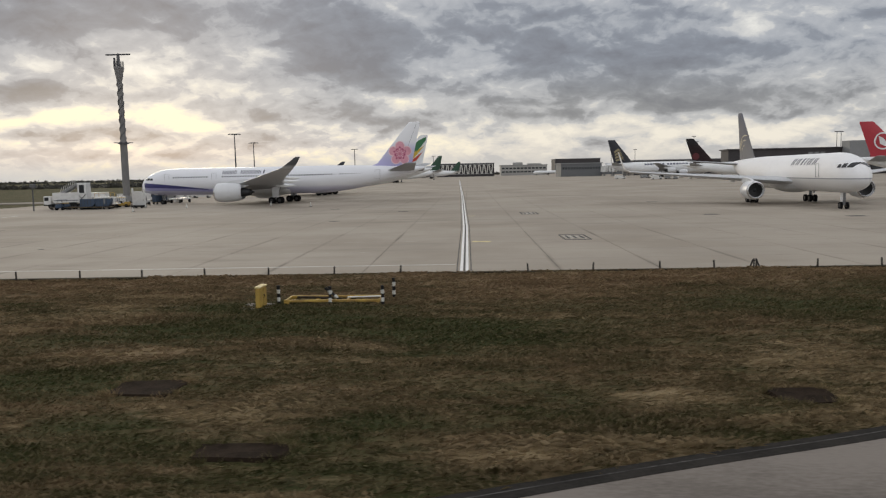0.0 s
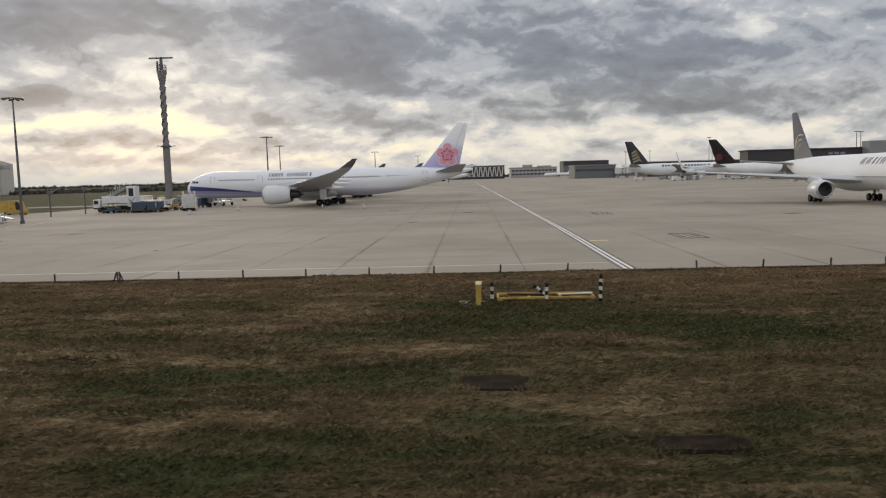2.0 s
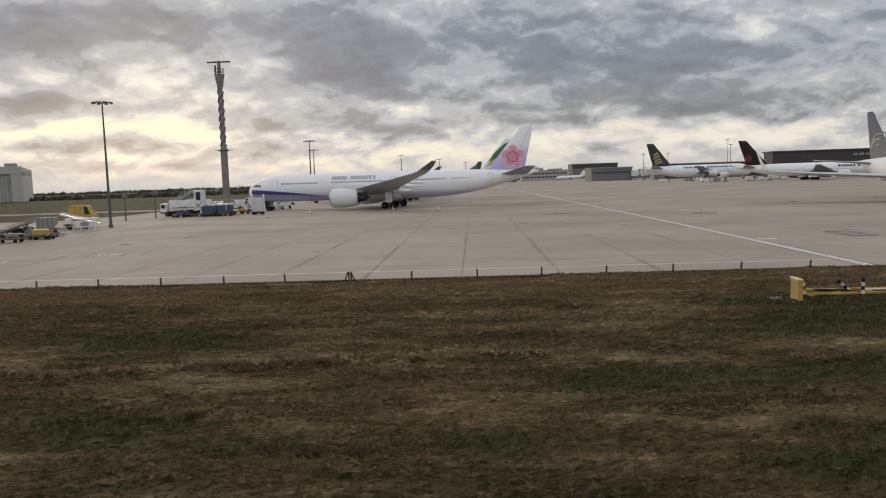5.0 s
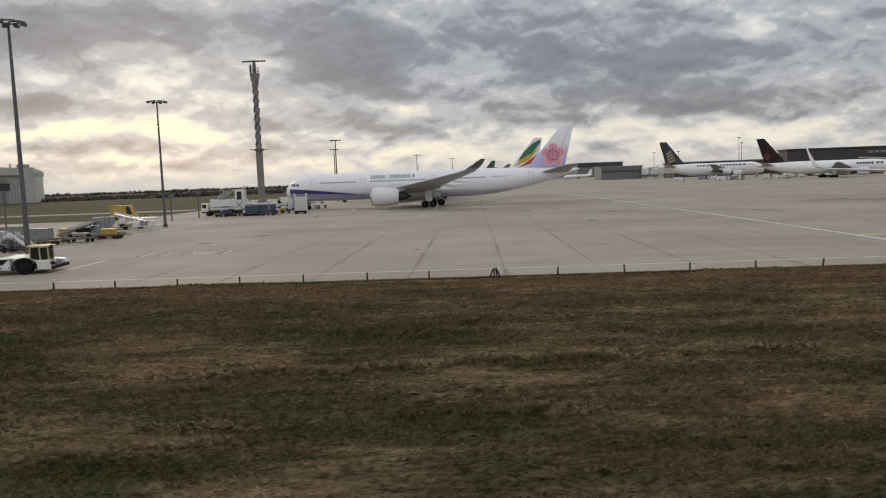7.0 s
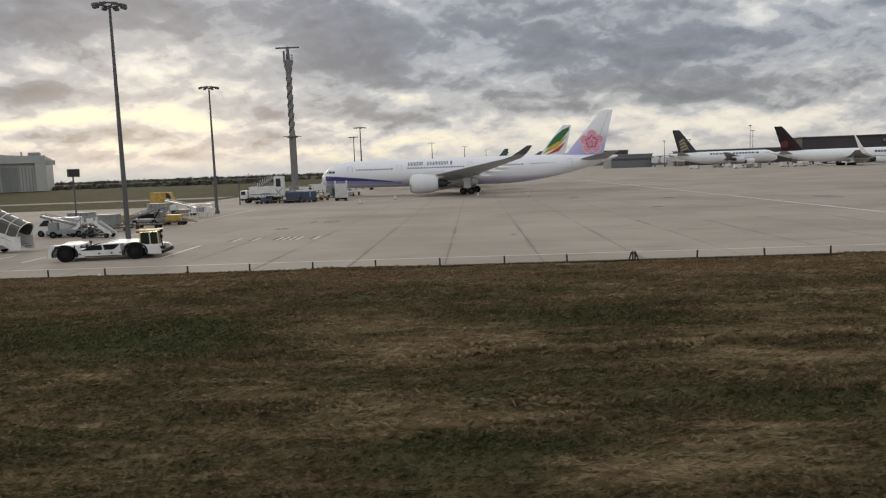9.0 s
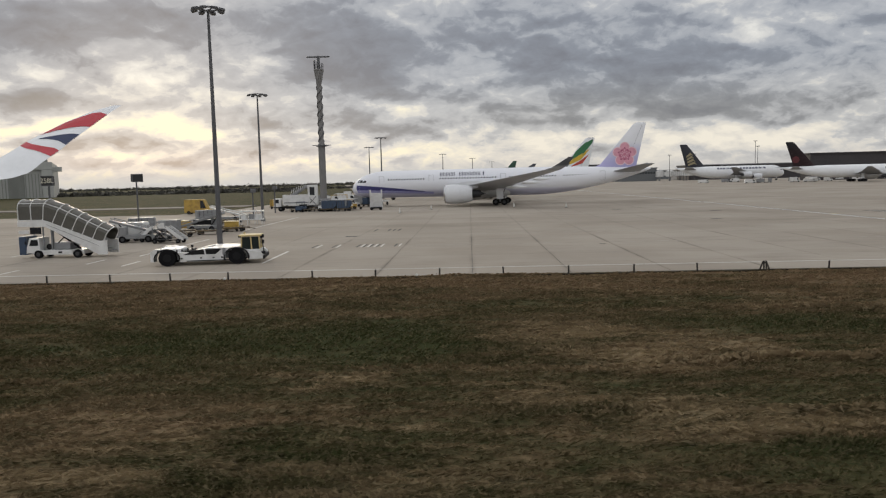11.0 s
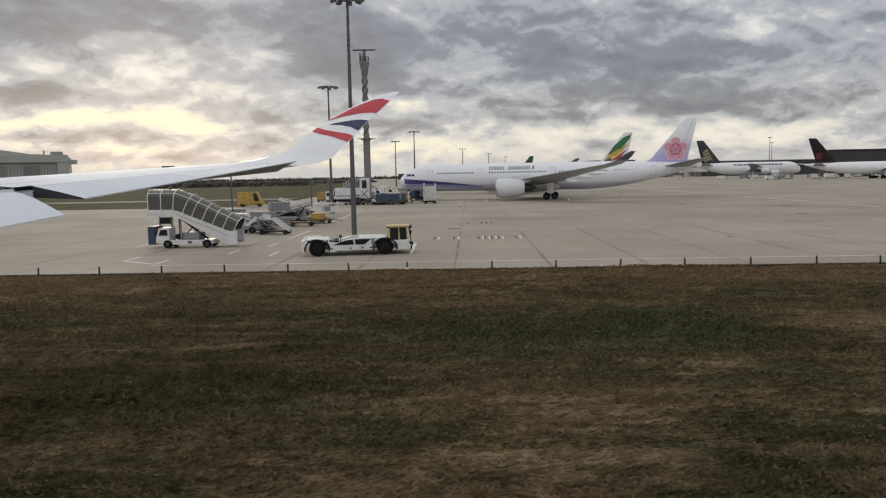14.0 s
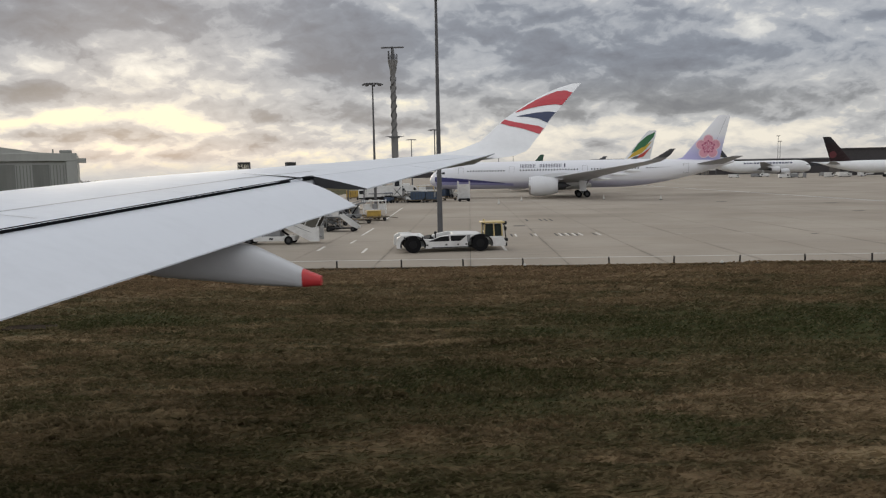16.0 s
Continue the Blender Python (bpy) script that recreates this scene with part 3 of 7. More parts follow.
def turf():
    """Uneven grass strip between taxiway and apron."""
    bm = bmesh.new()
    xs = np.arange(-150, 75.01, 0.45)
    ys = np.arange(8.0, 45.61, 0.30)
    rows = []
    for y in ys:
        row = []
        for x in xs:
            e = min(1, max(0, (45.0 - y) / 1.0), 1)
            k = 0.10 * noise.noise((x * 0.11, y * 0.3, 1)) + 0.07 * noise.noise((x * 0.5, y * 1.1, 5)) + 0.035 * noise.noise((x * 1.5, y * 2.2, 8))
            lim = np.interp(x, TX, TY)
            k += 0.06 * ridge(x, y)
            row.append(bm.verts.new((x, y, -0.07 + e * (0.06 + k) - 0.14 * min(1, max(0, (lim + 0.7 - y) / 0.7)))))
        rows.append(row)
    for a, b in zip(rows, rows[1:]):
        for i in range(len(xs) - 1):
            p = a[i].co
            lim = np.interp(p.x, TX, TY)
            if p.y > lim - 0.25:
                bm.faces.new((a[i], a[i + 1], b[i + 1], b[i]))
    loose = [v for v in bm.verts if not v.link_faces]
    bmesh.ops.delete(bm, geom=loose, context="VERTS")
    co = [(v.co.x, v.co.y) for v in bm.verts]
    ob = solid("grass_verge", bm, M_GRASS, "brown and green winter grass verge beside the apron", "grass", kind="stuff", smooth=True)
    ob.data.attributes.new("dryness", "FLOAT", "POINT").data.foreach_set("value", (dryness(*zip(*co)) + 0.40 * np.array([ridge(*c) for c in co])).astype(np.float32))


def turf_height(x, y):
    e = min(1, max(0, (45.0 - y) / 1.0))
    k = 0.10 * noise.noise((x * 0.11, y * 0.3, 1)) + 0.07 * noise.noise((x * 0.5, y * 1.1, 5)) + 0.035 * noise.noise((x * 1.5, y * 2.2, 8)) + 0.06 * ridge(x, y)
    return -0.07 + e * (0.06 + k)


def blades():
    """Flattened straw and grass, in loose tufts that thin out where the turf is short."""
    rng = np.random.default_rng(4)
    tx, ty = [q[0] for q in TAXI], [q[1] for q in TAXI]
    n = 235000
    x = rng.uniform(-122, 40, n)
    y = 11.3 + 33.5 * rng.random(n) ** 1.35
    keep = y > np.interp(x, tx, ty) + 0.12
    x, y = x[keep], y[keep]
    rank = np.array([noise.noise((a * 0.16, b * 0.45, 3)) for a, b in zip(x, y)])
    keep = rng.random(len(x)) < 0.72 + 0.6 * rank
    x, y, rank = x[keep], y[keep], rank[keep]
    z = np.array([turf_height(a, b) for a, b in zip(x, y)]) - 0.015
    comb_up = np.array([ridge(a, b) for a, b in zip(x, y)])
    k = 5
    x, y, z, rank, comb_up = (np.repeat(v, k) for v in (x, y, z, rank, comb_up))
    x, y = x + rng.normal(0, 0.20, len(x)), y + rng.normal(0, 0.10, len(x))
    clear = np.ones(len(x), bool)
    for bx, by, w, d in BARE:
        clear &= ((x - bx) / (w * 0.52)) ** 4 + ((y - by + 0.08) / (d * 0.52)) ** 4 > 1
    x, y, z, rank, comb_up = x[clear], y[clear], z[clear], rank[clear], comb_up[clear]
    n = len(x)
    dry = np.clip(dryness(x, y) + 0.7 * comb_up, -1.2, 1.6)
    laid = rng.random(n) < 0.35 + 0.45 * dry
    comb = 0.5 * np.sin(x * 0.8 + y * 2.1) + rng.normal(0, 0.35, n) + math.pi * (rng.random(n) < 0.3)
    a = np.where(laid, comb, rng.uniform(0, 2 * math.pi, n))
    run = rng.uniform(0.05, 0.22, n) * np.where(laid, 2.2, 1.0)
    dx, dy = np.cos(a) * run + 0.04, np.sin(a) * run * 0.7
    h = rng.uniform(0.03, 0.12, n) * (1 + np.maximum(0, rank)) * np.where(laid, 0.7, 1.0) + 0.20 * windrow(x, y) + 0.09 * comb_up
    w = rng.uniform(0.004, 0.009, n) * np.where(laid, 0.8, 1.0)
    l = np.hypot(dx, dy)
    nx, ny = -dy / l * w, dx / l * w
    pts = np.stack([np.stack([x - nx, y - ny, z], 1), np.stack([x + nx, y + ny, z], 1), np.stack([x + dx * 0.6, y + dy * 0.6, z + h], 1), np.stack([x + dx, y + dy, z + h * 0.7], 1)], 1).reshape(-1, 3)
    base = (np.arange(n) * 4)[:, None]
    faces = np.concatenate([base + [1, 0, 2], base + [3, 1, 2]], 0)
    me = bpy.data.meshes.new("grass_tussocks")
    me.from_pydata(pts.tolist(), [], faces.tolist())
    me.materials.append(M_BLADES)
    me.attributes.new("dryness", "FLOAT", "POINT").data.foreach_set("value", np.repeat(dry, 4).astype(np.float32))
    me.normals_split_custom_set_from_vertices([(0.0, -0.17, 0.985)] * len(me.vertices))
    tagged(new("grass_tussocks", me), "matted tussocks of straw-coloured winter grass", "grass", kind="stuff")


turf()
blades()

# apron: near slabs stand as pieces further down; the far field is one sheet
X0, X1, Y1 = -109.2, 94.8, 75.0
sheet("apron_base", [(X0, APRON_Y), (X1, APRON_Y), (X1, Y1), (X0, Y1)], -0.025, M_JOINT, "dark joint bed under the apron slabs", "apron", 0.2)
apron = sheet("apron", [(-109.2, Y1), (1400, Y1), (1400, 1500), (-300, 1500), (-113, 420), (-106, 240), (-104, 168), (-109.2, 150)], 0.0, M_CONCRETE_FAR, "wide weathered concrete aircraft apron with joints", "apron", 0.15)
sheet("apron_side", [(94.8, APRON_Y), (1400, APRON_Y), (1400, Y1), (94.8, Y1)], 0.0, M_CONCRETE_FAR, "weathered concrete apron beside the grass", "apron", 0.15)
sheet("apron_corner", [(-400, APRON_Y), (-109.2, APRON_Y), (-109.2, 150), (-400, 150)], 0.0, M_CONCRETE_FAR, "weathered concrete apron beside the stands", "apron", 0.15)
sheet("service_road", [(-600, 196), (-109.2, 196), (-109.2, 210), (-600, 210)], -0.02, M_TAXI, "grey airside service road crossing the grass", "road", 0.14)


def shoulder():
    """A narrow dark shoulder of soil and moss, ragged towards the grass."""
    bm = bmesh.new()
    rows = []
    for i in range(520):
        x = -150 + 0.45 * i
        r = 0.30 * noise.noise((x * 0.7, 3.3, 0)) + 0.22 * noise.noise((x * 2.1, 7.7, 0))
        rows.append([(x, 44.10 + r, 0.055), (x, 44.99, 0.0), (x, 44.99, -0.10), (x, 44.10 + r, -0.10)])
    loft(bm, rows)
    solid("apron_shoulder", bm, M_SHOULDER, "dark mossy soil shoulder along the apron edge", "shoulder", kind="structure")


shoulder()


def stripe(x0, y0, x1, y1, w, mat, name, label):
    a, b = Vector((x0, y0)), Vector((x1, y1))
    n = Vector((-(b - a).y, (b - a).x)).normalized() * w / 2
    bm = bmesh.new()
    lift = 0.010 if mat == M_LINE_BLACK and name == "box_mark" else 0.006
    plate(bm, [tuple(a - n), tuple(b - n), tuple(b + n), tuple(a + n)], 2, 0.002, lift)
    solid(name, bm, mat, label, "road marking", kind="structure")


W = "white painted line on the apron concrete"
stripe(-81.8, 48.9, -1.6, 48.5, 0.26, M_LINE_FAINT, "edge_line", "long white edge line painted along the apron")
for off, w, mat in ((-0.45, 0.07, M_LINE_BLACK), (-0.17, 0.19, M_LINE_FRESH), (0.0, 0.12, M_LINE_BLACK), (0.17, 0.19, M_LINE_FRESH), (0.42, 0.08, M_LINE_BLACK)):
    for xa, ya, xb, yb in ((-1.0, 45.3, -1.05, 80.0), (-1.05, 80.0, -2.0, 170.0), (-2.0, 170.0, -7.2, 560.0)):
        stripe(xa + off, ya, xb + off, yb, w, mat, "double_line", "double white stand line with black edging")
stripe(-100, 65.6, -60, 65.2, 0.12, M_LINE_OLD, "faint_line", W)
stripe(-55, 66.2, -20, 65.6, 0.12, M_LINE_OLD, "faint_line", W)
stripe(-16, 65.6, -3, 65.4, 0.12, M_LINE_OLD, "faint_line", W)
stripe(-48, 79.0, -30, 78.6, 0.12, M_LINE_OLD, "faint_line", W)
stripe(-20, 57, -8, 56.8, 0.12, M_LINE_OLD, "faint_line", W)
stripe(-64.6, 54.0, -64.9, 63.0, 0.22, M_LINE, "stand_line", "white angled line beside the tow tractor")
stripe(-0.4, 64.4, 1.15, 64.1, 0.9, M_LINE_YELLOW, "yellow_mark", "short yellow mark painted on the apron")
stripe(-1.3, 102.3, 0.2, 102.0, 0.6, M_LINE_YELLOW, "yellow_mark", "short yellow mark painted on the apron")
for xa, ya, xb, yb in ((-78.8, 55.9, -78.9, 59.1),
                       (-75.1, 53.8, -75.2, 57.1),
                       (-77.2, 61.6, -77.2, 64.5),
                       (-77.4, 69.7, -77.5, 79.2),
                       (-85.2, 52.5, -85.1, 54.8),
                       (-81.9, 49.7, -82.0, 52.4)):
    stripe(xa, ya, xb, yb, 0.2, M_LINE, "lane_dash", "short white dash on the apron")
for xa, ya, xb, yb in ((-77.9, 92.9, -78.7, 127.2), (-85.5, 52.3, -82.0, 49.7), (-89.3, 63.3, -89.3, 67.6)):
    stripe(xa, ya, xb, yb, 0.2, M_LINE, "stand_line", "white stand line on the apron")
for x in (-63.3, -61.5, -59.3, -58.7, -58.1, -57.5, -55.9):
    for dx in (-0.16, 0.22):
        stripe(x + dx, 65.8, x + dx, 68.6, 0.16, M_LINE_BLACK if dx < 0 else M_LINE, "stand_number", "small stand reference blocks painted on concrete")
for x in (-60.5, -58.9, -58.3, -57.7):
    stripe(x, 86.5, x, 90.0, 0.2, M_LINE_BLACK, "stand_number", "small stand reference blocks painted on concrete")


def box_mark(cx, cy, w, d):
    th = 0.18
    stripe(cx, cy - d * 0.40, cx, cy + d * 0.40, w * 0.8, M_LINE_OLD, "box_mark", "pale worn panel inside a black box outline")
    stripe(cx - w / 2, cy - d / 2, cx + w / 2, cy - d / 2, 0.5, M_LINE_BLACK, "box_mark", "black painted box outline on the concrete")
    stripe(cx - w / 2, cy + d / 2, cx + w / 2, cy + d / 2, 0.5, M_LINE_BLACK, "box_mark", "black painted box outline on the concrete")
    stripe(cx - w / 2, cy - d / 2, cx - w / 2, cy + d / 2, th, M_LINE_BLACK, "box_mark", "black painted box outline on the concrete")
    stripe(cx + w / 2, cy - d / 2, cx + w / 2, cy + d / 2, th, M_LINE_BLACK, "box_mark", "black painted box outline on the concrete")
    for k in range(3):
        stripe(cx - w * 0.28 + k * w * 0.28, cy - d * 0.3, cx - w * 0.28 + k * w * 0.28, cy + d * 0.3, 0.24, M_LINE_BLACK, "box_mark", "black painted bar inside a box outline")


box_mark(8.7, 67.1, 2.2, 5.0)
box_mark(7.8, 106, 2.2, 5.0)


def manhole(x, y, s):
    bm = bmesh.new()
    box(bm, (x, y, 0.004), (s, s * 0.8, 0.012), None, 0.003)
    solid("drain_cover", bm, M_LINE_BLACK, "dark metal drain cover set in concrete", "drain cover", group="drain covers")


for x, y, s in ((-11, 118, 1.6), (-18, 96, 1.3), (32, 135, 1.8), (30, 96, 1.8), (-38, 64, 0.5), (-24, 130, 1.5), (-62, 79, 1.2), (44, 88, 2.0)):
    manhole(x, y, s)


# ---- aircraft ----
def ring(x, zc, ry, rz, n=28):
    return [(x, ry * math.cos(2 * math.pi * i / n), zc + rz * math.sin(2 * math.pi * i / n)) for i in range(n)]


def fuselage_rings(P):
    L, ry, rz, zc = P["L"], P["ry"], P["rz"], P["zc"]
    nl, tl = P.get("nose", 8.5), P.get("tail", L * 0.34)
    rings = []
    for i in range(15):
        u = (i / 14) ** 1.9
        k = math.sqrt(max(0.0, 1 - (1 - u) ** 2.15)) ** 0.92
        k = max(k, 0.012)
        rings.append(ring(nl * u, zc - 0.30 * rz * (1 - u) ** 2.0, ry * k, rz * k))
    for i in range(1, 9):
        rings.append(ring(nl + (L - tl - nl) * i / 8, zc, ry, rz))
    for i in range(1, 15):
        u = i / 14
        k = max(0.05, 1 - 0.94 * u ** 1.75)
        rings.append(ring(L - tl + tl * u, zc + rz * (1 - k) * 0.74, ry * max(0.045, 1 - 0.95 * u ** 1.9), rz * k))
    return rings


def half_height(P, x):
    """Half width of the fuselage at a station."""
    L, nl, tl = P["L"], P.get("nose", 8.5), P.get("tail", P["L"] * 0.34)
    if x < nl:
        u = x / nl
        return P["ry"] * math.sqrt(max(0, 1 - (1 - u) ** 2.15)) ** 0.92
    if x > L - tl:
        return P["ry"] * max(0.045, 1 - 0.95 * ((x - L + tl) / tl) ** 1.9)
    return P["ry"]


FOIL = [(0.0, 0.0), (0.02, 0.24), (0.08, 0.52), (0.2, 0.86), (0.38, 1.0), (0.6, 0.80), (0.8, 0.44), (1.0, 0.03)]


def foil(le, chord, t, normal, camber=0.0):
    """A closed aerofoil outline: leading edge point, chord aft along +x, thickness along normal."""
    le, normal = Vector(le), Vector(normal)
    top = [le + Vector((c * chord, 0, 0)) + normal * (t * chord * (h * 0.55 + camber * 4 * c * (1 - c))) for c, h in FOIL]
    low = [le + Vector((c * chord, 0, 0)) - normal * (t * chord * (h * 0.45 - camber * 4 * c * (1 - c))) for c, h in FOIL[1:-1]]
    return [tuple(p) for p in top + low[::-1] + []]


def wheel(bm_t, bm_h, x, y, z, r, w):
    rod(bm_t, (x, y - w / 2, z), (x, y + w / 2, z), r, r, 20)
    rod(bm_h, (x, y - w / 2 - 0.01, z), (x, y + w / 2 + 0.01, z), r * 0.5, r * 0.5, 14)


def gear(parent, P, x, y, wheels, r, top):
    leg = part("landing_gear", made((rod, (x, y, r), (x, y, top), 0.20, 0.26), (rod, (x + 0.1, y, top), (x - 1.5, y * 0.82, top + 0.1), 0.12),
                                    (rod, (x, y, r * 1.4), (x + 1.2, y, top), 0.09)), M_STRUT, parent, smooth=True)
    bm = bmesh.new()
    box(bm, (x, y + math.copysign(0.42, y) if y else y + 0.3, top * 0.66), (1.5 if y else 0.8, 0.06, top * 0.6), None, 0.02)
    part("gear_door", bm, P["belly"], leg)
    for dx in wheels:
        for dy in (-0.42, 0.42):
            tb, hb = bmesh.new(), bmesh.new()
            wheel(tb, hb, x + dx, y + dy, r, r, r * 0.62)
            t = part("tyre", tb, M_TYRE, leg, smooth=True)
            part("rim", hb, M_HUB, leg, smooth=True)


def engine(parent, P, x, y, z, r, length):
    rings = []
    for u, k in ((0.0, 0.80), (0.015, 0.88), (0.06, 0.94), (0.2, 1.0), (0.45, 1.0), (0.75, 0.92), (1.0, 0.72)):
        rings.append([(x + u * length, y + r * k * math.cos(a), z + r * k * math.sin(a)) for a in [2 * math.pi * i / 30 for i in range(30)]])
    inner = [[(x + u * length, y + r * k * math.cos(a), z + r * k * math.sin(a)) for a in [2 * math.pi * i / 30 for i in range(30)]] for u, k in ((0.995, 0.66), (0.55, 0.6), (0.30, 0.72), (0.03, 0.76), (0.0, 0.80))]
    bm = bmesh.new()
    loft(bm, rings + inner, False)
    nac = part("engine", bm, P["nacelle"], parent, smooth=True)
    lip = [[(x + u * length, y + r * k * math.cos(a), z + r * k * math.sin(a)) for a in [2 * math.pi * i / 30 for i in range(30)]] for u, k in ((0.05, 0.755), (0.0, 0.775), (-0.012, 0.82), (0.0, 0.875), (0.06, 0.947))]
    bm = bmesh.new()
    loft(bm, lip, False)
    part("inlet_lip", bm, M_LIP, nac, "bare metal inlet lip", True)
    bm = bmesh.new()
    rod(bm, (x + 0.115 * length, y, z), (x + 0.14 * length, y, z), r * 0.755, r * 0.755, 30)
    fan = part("fan", bm, M_TRIM, nac, "dark fan face")
    bm = bmesh.new()
    rod(bm, (x + 0.02 * length, y, z), (x + 0.115 * length, y, z), r * 0.03, r * 0.22, 18)
    part("spinner", bm, M_DARK, nac, smooth=True)
    bm = bmesh.new()
    for i in range(18):
        a = 2 * math.pi * i / 18
        c, s = math.cos(a), math.sin(a)
        v = [bm.verts.new((x + dx * length, y + c * rr - s * w, z + s * rr + c * w)) for dx, rr, w in ((0.095, r * 0.21, -0.03), (0.11, r * 0.21, 0.05), (0.11, r * 0.73, 0.15), (0.085, r * 0.73, -0.10))]
        bm.faces.new(v)
    part("fan_blade_set", bm, M_FAN, nac)
    bm = bmesh.new()
    rod(bm, (x + 0.8 * length, y, z), (x + 1.28 * length, y, z), r * 0.52, r * 0.34, 24)
    rod(bm, (x + 1.25 * length, y, z), (x + 1.45 * length, y, z), r * 0.2, 0.04, 18)
    part("exhaust", bm, M_DARK, nac, smooth=True)
    bm = bmesh.new()
    plate(bm, [(x + 0.22 * length, z + r * 0.9), (x + 0.9 * length, z + r * 0.4), (x + 1.55 * length, z + r * 0.95), (x + 1.2 * length, z + r * 1.35), (x + 0.62 * length, z + r * 1.22)], 1, y - 0.22, y + 0.22)
    part("pylon", bm, P["nacelle"], nac)


def lifting(parent, name, secs, mat, label=""):
    """A wing or tail surface from (x leading edge, y, z, chord, thickness, normal) stations."""
    bm = bmesh.new()
    loft(bm, [foil((x, y, z), c, t, n, 0.012) for x, y, z, c, t, n in secs])
    return part(name, bm, mat, parent, label, True)


def aircraft(m, label, P, group="parked airliners"):
    ac = thing("airliner", label, "aircraft", m, group)
    bm = bmesh.new()
    loft(bm, fuselage_rings(P))
    # belly fairing where the wing goes through
    w0, w1 = P["wing"][0][0] - 1.5, P["wing"][0][0] + P["wing"][0][3] + 3.5
    n = 20
    rings = []
    for i in range(13):
        u = i / 12
        k = math.sin(math.pi * u) ** 0.45 if 0 < u < 1 else 0.02
        rings.append([(w0 + (w1 - w0) * u, P["ry"] * 1.06 * k * math.cos(2 * math.pi * j / n), P["zc"] - P["rz"] * 0.56 + P["rz"] * 0.60 * k * math.sin(2 * math.pi * j / n)) for j in range(n)])
    part("fuselage", bm, P["body"], ac, smooth=True)
    bm = bmesh.new()
    loft(bm, rings)
    part("belly_fairing", bm, P["belly"], ac, smooth=True)
    for s in (-1, 1):
        secs = []
        for x, y, z, c, t in P["wing"]:
            secs.append((x, s * y, z, c, t, (0, 0, 1)))
        lifting(ac, "wing", secs, P.get("wing_mat", M_WING_GREY))
        if "winglet" in P:
            secs = [(x, s * y, z, c, t, (0, -s * math.sin(radians(a)), math.cos(radians(a)))) for x, y, z, c, t, a in P["winglet"]]
            lifting(ac, "winglet", secs, P.get("winglet_mat", P["body"]))
        lifting(ac, "tailplane", [(x, s * y, z, c, 0.09, (0, 0, 1)) for x, y, z, c in P["stab"]], P.get("stab_mat", M_WING_GREY))
        for e in P["engines"]:
            engine(ac, P, e[0], s * e[1], e[2], e[3], e[4])
        for k, f in enumerate(P.get("fairings", ())):
            bm = bmesh.new()
            x, y, z, l = f
            loft(bm, [[(x + u * l, s * y + 0.28 * k2 * math.cos(a), z + 0.38 * k2 * math.sin(a)) for a in [2 * math.pi * i / 10 for i in range(10)]] for u, k2 in ((0, 0.05), (0.15, 0.7), (0.45, 1), (0.8, 0.6), (1, 0.05))])
            part("flap_track_fairing", bm, P["belly"], ac, smooth=True)
    (xl, zr, cr), (xt, zt, ct) = P["fin"]
    bm = bmesh.new()
    def fin_ring(x, z, c, t):
        pts = [(x + a * c, t * c * h * 0.5, z) for a, h in FOIL] + [(x + a * c, -t * c * h * 0.5, z) for a, h in FOIL[-2:0:-1]]
        return pts
    root_fillet = fin_ring(xl - cr * 0.28, zr - 0.5, cr * 1.28, 0.085)
    loft(bm, [root_fillet] + [fin_ring(xl + (xt - xl) * u, zr + (zt - zr) * u, cr + (ct - cr) * u, 0.10) for u in (0.04, 0.3, 0.6, 0.97)] + [fin_ring(xt + 0.35, zt, ct - 0.6, 0.06)])
    fin = part("fin", bm, P["fin_mat"], ac, smooth=True)
    bm = bmesh.new()
    for s in (-1, 1):
        u0 = 0.66
        pts = []
        for f in (0.06, 0.94):
            x, c = xl + (xt - xl) * f + 0.71 * (cr + (ct - cr) * f), (cr + (ct - cr) * f)
            pts.append((x, zr + (zt - zr) * f, c))
        y = s * 0.10 * pts[0][2] * 0.33
        y2 = s * 0.10 * pts[1][2] * 0.33
        v = [bm.verts.new(q) for q in ((pts[0][0], y, pts[0][1]), (pts[0][0] + 0.06, y, pts[0][1]), (pts[1][0] + 0.06, y2, pts[1][1]), (pts[1][0], y2, pts[1][1]))]
        bm.faces.new(v)
    part("rudder_gap", bm, P.get("gap_mat", M_WING_GREY), fin)
    gear(ac, P, P["nose_gear"], 0.0, (0.0,), P.get("nw", 0.5), P["zc"] - P["rz"] * 0.8)
    for s in (-1, 1):
        gear(ac, P, P["main_gear"][0], s * P["main_gear"][1], P.get("bogie", (-0.9, 0.9)), P.get("mw", 0.66), P["wing"][0][2] + 0.3)
    # flight deck windows
    zc, rz = P["zc"], P["rz"]
    zs = zc + rz * P.get("cockpit_z", 0.26)
    for s in (-1, 1):
        for k, (x0, x1) in enumerate(P.get("cockpit", ((1.75, 2.15), (2.25, 3.0), (3.1, 3.9)))):
            def skin(x, z):
                u = x / P.get("nose", 8.5)
                kk = math.sqrt(max(0.0, 1 - (1 - u) ** 2.15)) ** 0.92
                cz = zc - 0.30 * rz * (1 - u) ** 2
                q = max(0.0, 1 - ((z - cz) / (rz * kk)) ** 2)
                return (x, s * (P["ry"] * kk * math.sqrt(q) + 0.03), z)
            bm = bmesh.new()
            lift = 0.10 * k
            grid = [[bm.verts.new(skin(x0 + 0.12 * j / 4 + (x1 - x0 - 0.17 * j / 4) * i / 3, zs - 0.30 + (0.64 - lift) * j / 4)) for i in range(4)] for j in range(5)]
            for p, r in zip(grid, grid[1:]):
                for i in range(3):
                    bm.faces.new((p[i], p[i + 1], r[i + 1], r[i]))
            part("cockpit_window", bm, M_GLASS, ac, "dark cockpit window")
    return ac


